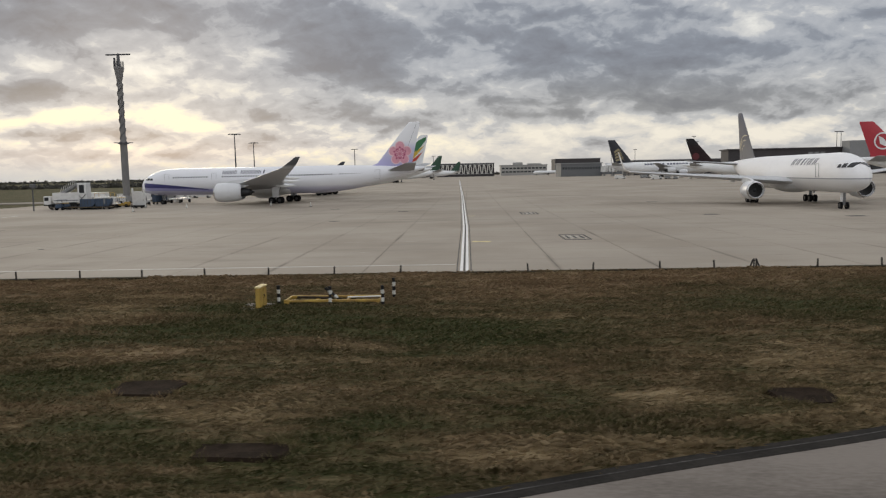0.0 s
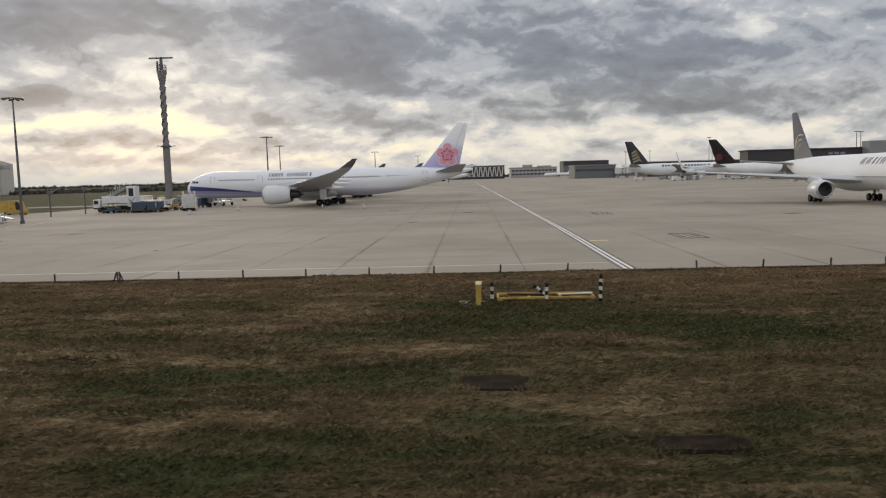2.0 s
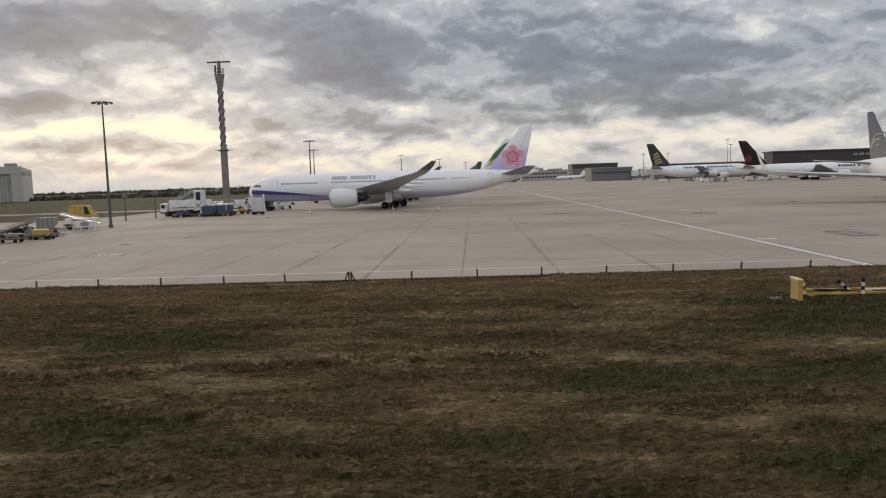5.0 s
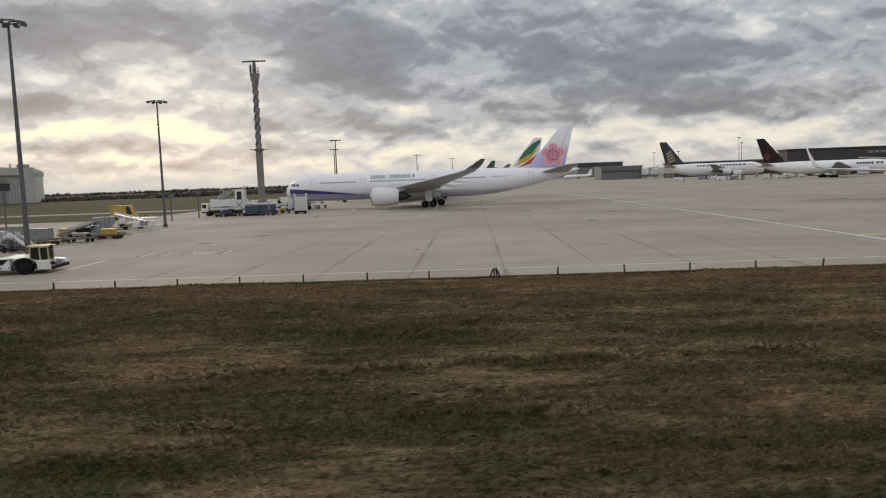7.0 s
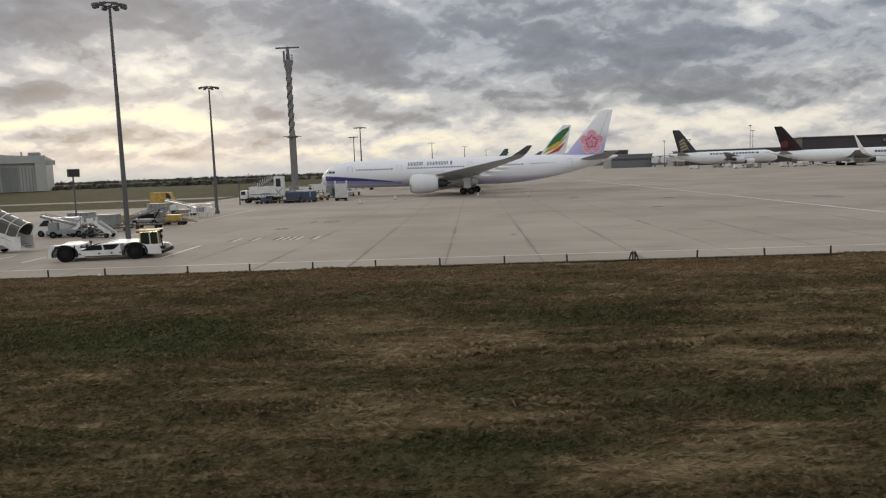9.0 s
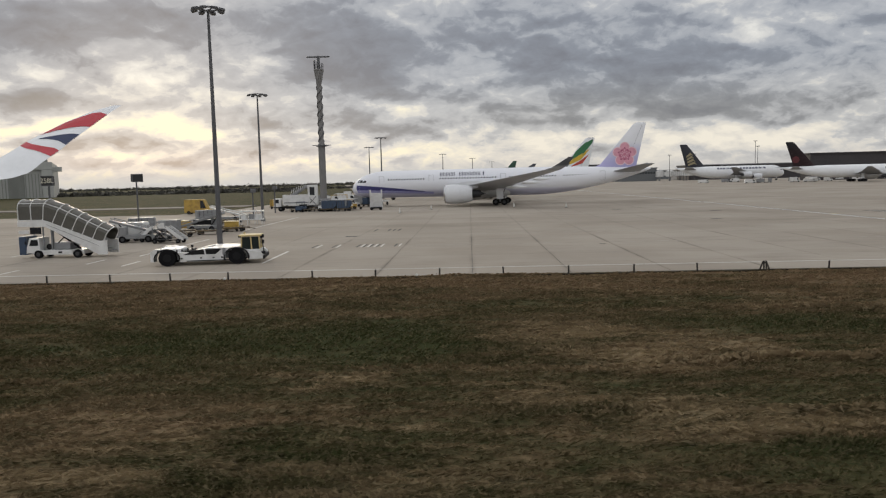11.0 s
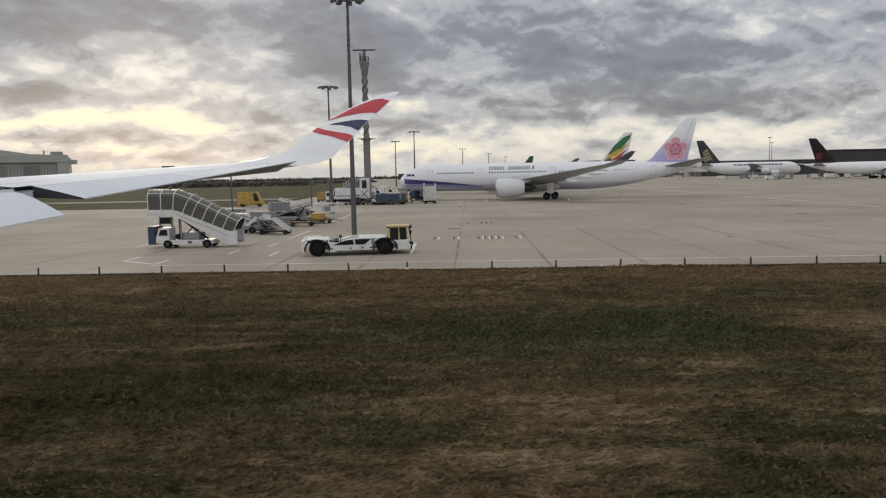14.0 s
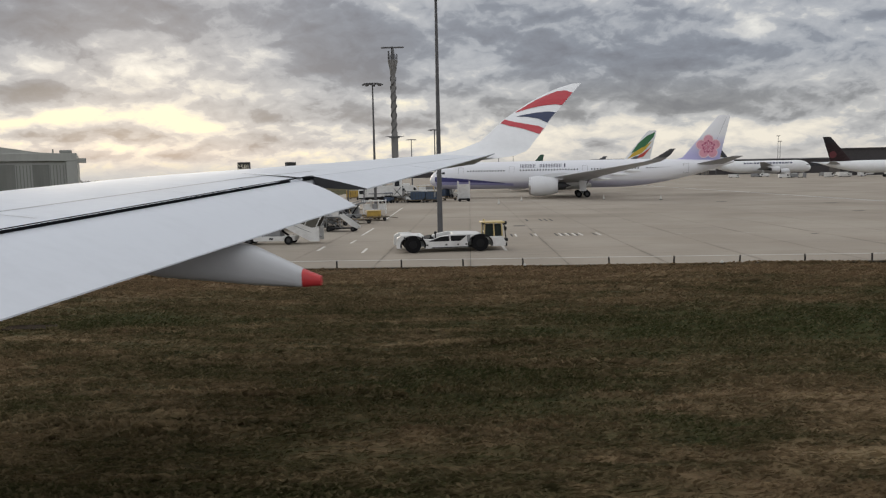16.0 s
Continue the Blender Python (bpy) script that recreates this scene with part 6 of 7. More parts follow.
def tow_tractor(m):
    """Towbarless aircraft tractor: two wheel pods, a low cradle between, cab at the front."""
    t = thing("tow_tractor", "white towbarless aircraft tractor with a cream-roofed cab", "aircraft tractor", m)
    # side profile, x forward, cut round the wheels
    def arch(cx, r, a0, a1, n=9):
        return [(cx + r * math.cos(radians(a0 + (a1 - a0) * i / n)), 0.66 + r * math.sin(radians(a0 + (a1 - a0) * i / n))) for i in range(n + 1)]
    prof = [(-3.62, 0.42), (-3.60, 1.30), (-3.35, 1.50), (-2.55, 1.55), (-2.15, 1.32), (-1.75, 1.15), (-1.15, 1.12), (-0.55, 1.38), (0.15, 1.52), (1.2, 1.50), (1.75, 1.48), (2.3, 1.40), (2.75, 1.18), (3.55, 1.02), (3.70, 0.78), (3.66, 0.42)]
    low = [(3.2, 0.40)] + arch(1.95, 0.80, -18, 198) + [(1.0, 0.36), (-1.7, 0.36)] + arch(-2.55, 0.80, -18, 198)[0:]
    for s in (-1, 1):
        bm = bmesh.new()
        plate(bm, prof + low, 1, s * 1.45 - 0.32, s * 1.45 + 0.32)
        part("body_side", bm, M_VEH_WHITE, t, "scuffed white body side")
    part("deck", made((box, (0.3, 0, 0.75), (6.2, 2.6, 0.5), None, 0.05)), M_VEH_GREY, t)
    part("rear_cowl", made((box, (-2.5, 0, 1.28), (1.5, 2.4, 0.4), None, 0.12)), M_VEH_WHITE, t)
    part("engine_cowl", made((box, (1.2, 0, 1.30), (1.9, 2.4, 0.42), None, 0.10)), M_VEH_WHITE, t)
    bm = bmesh.new()
    plate(bm, [(-1.55, 0.96), (-0.75, 1.34), (-0.18, 1.42), (-0.12, 0.96)], 1, -1.79, -1.772)
    part("side_panel", bm, M_TRIM, t, "dark cradle side panel")
    bm = bmesh.new()
    plate(bm, [(-0.02, 0.96), (-0.06, 1.42), (1.02, 1.42), (0.60, 0.96)], 1, -1.79, -1.772)
    part("side_panel", bm, M_TRIM, t, "dark cradle side panel")
    for x in (-3.1, -2.9, -1.9):
        part("scuff_plate", made((box, (x, -1.785, 1.32), (0.10, 0.03, 0.22))), M_TRIM, t)
    part("tow_cradle", made((box, (-1.55, 0, 1.12), (0.9, 2.3, 0.16), (0, -14, 0), 0.03), (box, (-1.95, -0.9, 1.34), (0.5, 0.3, 0.18), (0, 20, 0), 0.02), (rod, (-1.3, -1.1, 1.1), (-1.3, -1.1, 1.5), 0.05)), M_TRIM, t, "dark nose wheel cradle")
    part("front_fender", made((box, (2.95, -1.2, 1.02), (1.3, 0.6, 0.36), (0, 9, 0), 0.12)), M_VEH_WHITE, t)
    for x in (-1.6, -0.35, 0.45, 1.0):
        part("marker", made((box, (x, -1.785, 0.66), (0.12, 0.03, 0.12))), M_TRIM, t)
    part("grille", made((box, (1.16, -1.785, 1.16), (0.22, 0.03, 0.62))), M_VEH_GREY, t)
    for cx in (-2.55, 1.95):
        bm = bmesh.new()
        outer = [(cx + 0.86 * math.cos(radians(a)), 0.66 + 0.86 * math.sin(radians(a))) for a in range(-15, 196, 15)]
        inner = [(cx + 0.76 * math.cos(radians(a)), 0.66 + 0.76 * math.sin(radians(a))) for a in range(195, -16, -15)]
        plate(bm, outer + inner, 1, -1.80, -1.765)
        part("wheel_arch", bm, M_TRIM, t, "black wheel arch trim")
    part("skirt_line", made((box, (0.2, -1.78, 0.42), (3.0, 0.03, 0.08))), M_TRIM, t)
    part("bumper", made((box, (3.72, 0, 0.52), (0.16, 3.3, 0.3), None, 0.03)), M_TRIM, t)
    cab = part("cab_base", made((box, (2.9, -0.98, 1.1), (1.35, 1.2, 0.3), None, 0.04)), M_VEH_WHITE, t)
    for x in (2.25, 2.95, 3.5):
        for y in (-1.5, -0.45):
            part("cab_post", made((rod, (x, y, 1.0), (x + (0.05 if x < 2.5 else -0.05), y, 2.42), 0.045, 0.045, 8)), M_CREAM, cab)
    part("cab_glass", made((box, (2.88, -0.98, 1.75), (1.2, 1.0, 1.15), None, 0.03)), M_CAB_GLASS, cab, "dark green tinted cab glass")
    part("cab_roof", made((box, (2.88, -0.98, 2.47), (1.55, 1.35, 0.16), None, 0.05)), M_CREAM, cab, "cream cab roof")
    part("beacon", made((rod, (2.4, -0.6, 2.55), (2.4, -0.6, 2.72), 0.08, 0.06, 10)), M_CREAM, cab)
    part("work_lamp", made((box, (3.66, -1.5, 2.40), (0.26, 0.26, 0.30), None, 0.04), (box, (3.70, -1.5, 1.9), (0.16, 0.2, 0.34), None, 0.03), (rod, (3.62, -1.5, 2.3), (3.75, -1.5, 1.0), 0.035)), M_TRIM, cab, "black work lamps on a post")
    part("side_lamp", made((box, (2.2, -1.55, 2.42), (0.2, 0.2, 0.2), None, 0.03)), M_TRIM, cab)
    part("step_lamp", made((box, (3.72, -1.5, 0.92), (0.3, 0.3, 0.26), None, 0.04)), M_TRIM, t)
    part("beacon", made((rod, (-1.0, -1.2, 1.1), (-1.0, -1.2, 1.72), 0.04), (rod, (-1.0, -1.2, 1.6), (-1.0, -1.2, 1.78), 0.09)), M_TRIM, t)
    # low, long proportions
    for o in t.children_recursive:
        o.data.transform(Matrix.Diagonal((1.09, 1.0, 0.83, 1.0)))
    for x in (-2.78, 2.13):
        for y in (-1.5, 1.5):
            road_wheel(t, x, y, 0.60, 0.58, 28)
    return t


tow_tractor(pose(-68.85, 55.2, 0, 0, 0, 9.5))


def stairs_truck(m):
    """Passenger steps on a short truck: a closed glazed flight, wide white stringers, open frame below."""
    t = thing("passenger_steps", "white passenger steps truck with a dark glazed canopy", "steps truck", m)
    part("chassis", made((box, (0, 0, 0.50), (4.4, 1.7, 0.38), None, 0.04)), M_VEH_WHITE, t)
    part("skirt", made((box, (0.05, -0.98, 0.47), (2.5, 0.08, 0.34), None, 0.03)), M_VEH_WHITE, t)
    part("nameplate", made((box, (0.25, -1.03, 0.50), (0.34, 0.02, 0.14))), M_TRIM, t)
    bm = bmesh.new()
    plate(bm, [(-2.68, 0.45), (-2.62, 0.95), (-2.35, 1.72), (-1.55, 1.72), (-1.50, 0.45)], 1, -0.98, 0.55)
    cab = part("cab", bm, M_VEH_WHITE, t)
    bm = bmesh.new()
    plate(bm, [(-2.40, 1.08), (-2.22, 1.58), (-1.66, 1.58), (-1.64, 1.08)], 1, -1.0, -0.982)
    part("cab_window", bm, M_GLASS, cab)
    part("mirror", made((rod, (-2.5, -1.0, 1.2), (-2.6, -1.15, 1.35), 0.02), (box, (-2.62, -1.17, 1.35), (0.06, 0.1, 0.26))), M_TRIM, cab)
    part("rear_cover", made((box, (-3.1, 0.1, 1.08), (0.62, 1.8, 1.55), None, 0.06)), M_VEH_BLUE, t, "dark blue rear cover")
    foot, head = Vector((4.15, 0, 0.42)), Vector((-0.75, 0, 2.85))
    d = head - foot
    slope = Vector((d.x, 0, d.z)).normalized()
    side = Vector((-slope.z, 0, slope.x)) * (1 if slope.x > 0 else -1)
    for s in (-1, 1):
        bm = bmesh.new()
        plate(bm, [(4.30, 0.25), (4.30, 1.42), (3.62, 1.40), (head.x, head.z + 0.32), (head.x - 2.5, head.z + 0.32), (head.x - 2.5, head.z - 0.12), (head.x - 0.1, head.z - 0.18), (3.55, 0.25)], 1, s * 1.0 - 0.05, s * 1.0 + 0.05)
        stringer = part("stringer", bm, M_VEH_WHITE, t, "white flight side panel")
        bm = bmesh.new()
        plate(bm, [(3.60, 0.98), (3.60, 1.02), (head.x, head.z + 0.02), (head.x, head.z - 0.02)], 1, s * 1.06 - 0.012, s * 1.06 + 0.012)
        part("panel_seam", bm, M_VEH_GREY, stringer)
    for k in range(15):
        p = foot + d * (k + 0.5) / 15
        part("step", made((box, (p.x, 0, p.z - 0.02), (0.34, 1.88, 0.05))), M_VEH_GREY, t)
    part("platform", made((box, (-2.0, 0, 2.80), (2.5, 1.88, 0.10))), M_VEH_GREY, t)
    # canopy: half-round ribs square to the flight, then level over the platform
    n = 8
    line = [(foot + d * u, side) for u in (0.10, 0.27, 0.44, 0.61, 0.78, 0.93)] + [(head + Vector((-0.35, 0, 0.10)), Vector((0.12, 0, 1)).normalized()), (head + Vector((-1.3, 0, 0.10)), Vector((0, 0, 1))), (head + Vector((-2.4, 0, 0.10)), Vector((0, 0, 1)))]

    def section(p, up, k=1.0):
        return [p + Vector((0, y * k, 0)) + up * (z * k) for y, z in [(1.02, 0.28)] + [(1.02 * math.cos(math.pi * (0.10 + 0.80 * i / n)) / math.cos(0.1 * math.pi), 1.20 + 0.80 * math.sin(math.pi * (0.10 + 0.80 * i / n))) for i in range(n + 1)] + [(-1.02, 0.28)]]

    bm = bmesh.new()
    loft(bm, [section(p, up) + section(p, up, 0.965)[::-1] for p, up in line])
    part("canopy", bm, M_CANOPY, t, "smoked curved canopy panels")
    for p, up in line:
        bm = bmesh.new()
        r = section(p, up, 1.015)
        for q0, q1 in zip(r, r[1:]):
            rod(bm, q0, q1, 0.04, 0.04, 6)
        part("canopy_rib", bm, M_VEH_WHITE, t, "white canopy rib")
    for k in (0, 2, n, n + 2):
        bm = bmesh.new()
        for r0, r1 in zip([section(p, up, 1.015) for p, up in line], [section(p, up, 1.015) for p, up in line[1:]]):
            rod(bm, r0[k], r1[k], 0.035, 0.035, 6)
        part("canopy_rail", bm, M_VEH_WHITE, t)
    # platform cabin side and open lifting frame
    part("platform_window", made((box, (-1.75, -1.0, 2.35), (0.95, 0.05, 0.55), None, 0.01)), M_GLASS, t)
    part("platform_apron", made((box, (-2.75, -1.0, 2.25), (0.9, 0.06, 0.28), None, 0.01)), M_VEH_WHITE, t)
    for x, y in ((-2.95, 0.75), (-1.25, -0.75), (-1.25, 0.75), (-0.55, -0.75), (0.9, 0.75)):
        part("support", made((rod, (x, y, 0.6), (x, y, 2.75 if x < -0.5 else 1.9), 0.065, 0.065, 8)), M_VEH_GREY, t)
    part("hydraulic_ram", made((rod, (1.5, 0, 0.7), (-0.9, 0, 2.5), 0.09, 0.07, 8), (rod, (-1.2, 0.5, 0.7), (1.2, 0.5, 1.8), 0.06, 0.06, 8), (rod, (-0.6, -0.6, 0.8), (0.6, -0.6, 1.9), 0.05, 0.05, 8)), M_TRIM, t)
    part("engine_box", made((box, (0.2, 0, 1.0), (1.5, 1.3, 0.62), None, 0.08)), M_VEH_GREY, t)
    part("tank", made((rod, (-0.9, -0.6, 0.95), (-0.9, 0.6, 0.95), 0.25, 0.25, 14)), M_TRIM, t, smooth=True)
    for x in (-1.68, 1.68):
        for y in (-0.85, 0.85):
            road_wheel(t, x, y, 0.35, 0.28)
    return t


stairs_truck(pose(-84.05, 62.3, 0, 0, 0, 0))


def belt_loader(m, label="white belt loader with a raised conveyor", mat=None):
    t = thing("belt_loader", label, "belt loader", m, "belt loaders")
    mat = mat or M_VEH_WHITE
    part("chassis", made((box, (0, 0, 0.6), (4.0, 1.7, 0.4), None, 0.05)), M_VEH_GREY, t)
    part("cab", made((box, (-1.3, -0.45, 1.2), (0.9, 0.8, 0.9), None, 0.08)), mat, t)
    bm = bmesh.new()
    box(bm, (0.3, 0.2, 1.45), (6.2, 0.95, 0.22), (0, 16, 0), 0.03)
    part("conveyor", bm, mat, t)
    for s in (-0.4, 0.75):
        part("rail", made((rod, (-2.5, s, 2.6), (3.2, s, 1.0), 0.035, 0.035, 6), (rod, (-2.4, s, 2.2), (-2.4, s, 2.65), 0.03), (rod, (0.3, s, 1.4), (0.3, s, 1.85), 0.03)), mat, t)
    part("lift_arm", made((rod, (-1.0, 0.2, 0.8), (-1.9, 0.2, 2.0), 0.07)), M_TRIM, t)
    part("lift_arm", made((rod, (1.2, 0.2, 0.8), (0.4, 0.2, 1.4), 0.06)), M_TRIM, t)
    for x in (-1.3, 1.3):
        for y in (-0.75, 0.75):
            road_wheel(t, x, y, 0.36, 0.24, 16)


def service_steps(m):
    """A low wheeled maintenance stair: stringers, treads, braced legs, grey side screens."""
    t = thing("service_steps", "pale grey wheeled service steps with side screens", "service steps", m, "service steps")
    part("base", made((box, (0, 0, 0.34), (3.0, 1.3, 0.12), None, 0.02)), M_TRIM, t)
    for k in range(6):
        part("step", made((box, (1.45 - 0.27 * k, 0, 0.42 + 0.19 * k), (0.28, 0.95, 0.04))), M_VEH_GREY, t)
    part("platform", made((box, (-0.85, 0, 1.50), (1.5, 1.1, 0.08))), M_VEH_GREY, t)
    for s in (-0.53, 0.53):
        bm = bmesh.new()
        plate(bm, [(1.75, 0.30), (1.70, 0.55), (-0.05, 1.80), (-0.25, 1.60), (1.35, 0.30)], 1, s - 0.03, s + 0.03)
        part("stringer", bm, M_VEH_WHITE, t, "white stringer")
        part("rail", made((rod, (1.6, s, 0.9), (-0.1, s, 2.15), 0.03, 0.03, 6), (rod, (-0.1, s, 2.15), (-1.55, s, 2.15), 0.03, 0.03, 6), (rod, (-1.55, s, 0.4), (-1.55, s, 2.15), 0.035, 0.035, 6), (rod, (-0.1, s, 0.4), (-0.1, s, 2.15), 0.035, 0.035, 6)), M_VEH_GREY, t)
        part("brace", made((rod, (-1.5, s, 0.4), (-0.15, s, 1.45), 0.03, 0.03, 6), (rod, (-0.15, s, 0.4), (-1.5, s, 1.45), 0.03, 0.03, 6)), M_TRIM, t)
    part("screen", made((box, (-0.55, -0.57, 1.80), (0.62, 0.03, 0.5))), M_VEH_WHITE, t, "pale side screen")
    for x in (-1.3, 1.2):
        for y in (-0.6, 0.6):
            road_wheel(t, x, y, 0.24, 0.14, 14)
    return t


steps = service_steps(pose(-80.2, 75.4, 0, 0, 0, -4))
copy_thing(steps, pose(-82.6, 77.6, 0, 0, 0, 168))
belt_loader(pose(-84.5, 77.5, 0, 0, 0, 10), "low grey belt loader with a raised conveyor", M_VEH_GREY)
belt_loader(pose(-83.0, 93.5, 0, 0, 0, 175), "grey belt loader with a raised conveyor", M_VEH_GREY)


def box_trailer(m, mat, w, d, h, label):
    """A closed equipment trailer: ribbed body, lid, two axles, drawbar."""
    t = thing("equipment_trailer", label, "equipment trailer", m, "equipment trailers")
    body = part("body", made((box, (0, 0, 0.45 + h / 2), (w, d, h), None, 0.05)), mat, t)
    part("lid", made((box, (0, 0, 0.47 + h), (w + 0.08, d + 0.08, 0.07), None, 0.02)), M_VEH_GREY, body)
    for k in range(4):
        part("rib", made((box, (-w / 2 + w * (k + 0.5) / 4, -d / 2 - 0.02, 0.45 + h / 2), (0.06, 0.04, h * 0.9))), mat, body)
    part("drawbar", made((rod, (w / 2, 0, 0.4), (w / 2 + 0.9, 0, 0.3), 0.045, 0.045, 8)), M_TRIM, t)
    for x in (-w * 0.3, w * 0.3):
        for y in (-d * 0.42, d * 0.42):
            road_wheel(t, x, y, 0.24, 0.15, 14)


box_trailer(pose(-85.2, 88.0, 0, 0, 0, 3), M_VEH_GREY, 2.2, 1.5, 1.3, "grey ribbed equipment trailer behind the steps")
box_trailer(pose(-84.3, 97.0, 0, 0, 0, -2), M_TRIM, 2.4, 1.4, 0.85, "black low equipment trailer among dollies")


def platform_rack(m):
    """Two white maintenance decks on thin legs, boxes on the lower one."""
    t = thing("platform_rack", "white two-level platform rack with boxes on it", "platform rack", m)
    for z in (0.75, 1.95):
        part("deck", made((box, (0, 0, z), (3.4, 1.5, 0.12), None, 0.02)), M_VEH_WHITE, t)
    for x in (-1.6, -0.5, 0.6, 1.6):
        for y in (-0.68, 0.68):
            part("leg", made((rod, (x, y, 0.02), (x, y, 2.2), 0.045, 0.045, 8)), M_VEH_WHITE, t)
    for x, w, mat in ((-1.05, 0.8, M_VEH_WHITE), (0.05, 0.7, M_VEH_GREY), (1.05, 0.8, M_VEH_WHITE)):
        part("box", made((box, (x, 0, 1.17), (w, 1.1, 0.7), None, 0.04)), mat, t)


platform_rack(pose(-80.9, 107.0, 0, 0, 0, 4))


def van(m, mat, label, l=4.8, h=2.0, group="apron vans"):
    v = thing("van", label, "van", m, group)
    bm = bmesh.new()
    plate(bm, [(-l / 2, 0.35), (l / 2, 0.35), (l / 2, 0.95), (l / 2 - 0.5, 1.1), (l / 2 - 1.2, h - 0.1), (l / 2 - 1.5, h), (-l / 2 + 0.1, h), (-l / 2, h - 0.15)], 1, -0.95, 0.95)
    bmesh.ops.bevel(bm, geom=bm.edges[:], offset=0.06, segments=2, affect="EDGES")
    part("body", bm, mat, v)
    for s in (-1, 1):
        bm = bmesh.new()
        plate(bm, [(l / 2 - 1.9, 1.15), (l / 2 - 0.75, 1.15), (l / 2 - 1.3, h - 0.22), (l / 2 - 1.9, h - 0.22)], 1, s * 0.955 - 0.01, s * 0.955 + 0.01)
        part("side_window", bm, M_GLASS, v)
    for x in (-l / 2 + 0.9, l / 2 - 0.9):
        for y in (-0.85, 0.85):
            road_wheel(v, x, y, 0.35, 0.22, 16)


van(pose(-87.0, 80.0, 0, 0, 0, 185), M_VEH_WHITE, "white van parked beside the steps")
van(pose(-105.2, 152.0, 0, 0, 0, 4), M_YELLOW, "yellow airside box van beyond the steps", 5.2, 3.0)


def dolly(m, load=None, mat=None):
    d = thing("baggage_dolly", "low grimy ochre container dolly" if not load else "container dolly with a load", "dolly", m, "container dollies")
    part("bed", made((box, (0, 0, 0.48), (3.2, 1.7, 0.14), None, 0.02)), mat or M_DOLLY, d)
    for x in (-1.2, -0.4, 0.4, 1.2):
        part("roller", made((rod, (x, -0.8, 0.58), (x, 0.8, 0.58), 0.05, 0.05, 8)), M_HUB, d)
    part("towbar", made((rod, (1.6, 0, 0.45), (2.7, 0, 0.3), 0.05)), mat or M_DOLLY, d)
    for x in (-1.1, 1.1):
        for y in (-0.7, 0.7):
            road_wheel(d, x, y, 0.22, 0.14, 12)
    if load:
        bm = bmesh.new()
        plate(bm, [(-1.45, 0.62), (0.95, 0.62), (1.5, 1.2), (1.5, 2.15), (-1.45, 2.15)], 1, -0.75, 0.75)
        part("container", bm, load, d, "ribbed cargo container")
        for k in range(4):
            part("container_rib", made((box, (-1.1 + 0.6 * k, -0.77, 1.4), (0.06, 0.03, 1.4))), M_HUB, d)


for k, (x, y, a, load) in enumerate(((-82.5, 84, 15, None), (-80.2, 87.5, 5, None), (-84.0, 88.5, 20, None), (-80.6, 96.0, 0, None), (-83.6, 98.5, 12, None), (-78.9, 92.2, 8, None),
                                      (-86.8, 103, 30, None), (-77.6, 149.5, 5, M_VEH_BLUE), (-74.6, 149.8, 8, M_VEH_BLUE), (-80.8, 151, 0, None), (-84.2, 150.4, 4, None), (-79.0, 158, 10, M_VEH_GREY), (-83, 162, -5, M_VEH_GREY))):
    dolly(pose(x, y, 0, 0, 0, a), load)


def chock_pile(x, y, label):
    c = thing("equipment_crate", label, "crate", pose(x, y, 0, 0, 0, 12), "equipment crates")
    part("body", made((box, (0, 0, 0.75), (1.7, 1.2, 0.9), None, 0.04)), M_YELLOW, c)
    part("lid", made((box, (0, 0, 1.24), (1.8, 1.3, 0.08), None, 0.02)), M_CREAM, c)
    for s in (-0.6, 0.6):
        part("runner", made((box, (s, 0, 0.15), (0.16, 1.2, 0.3))), M_TRIM, c)


chock_pile(-79.2, 92.6, "yellow equipment crate on runners")
chock_pile(-86.8, 96.5, "yellow equipment crate beside dollies")


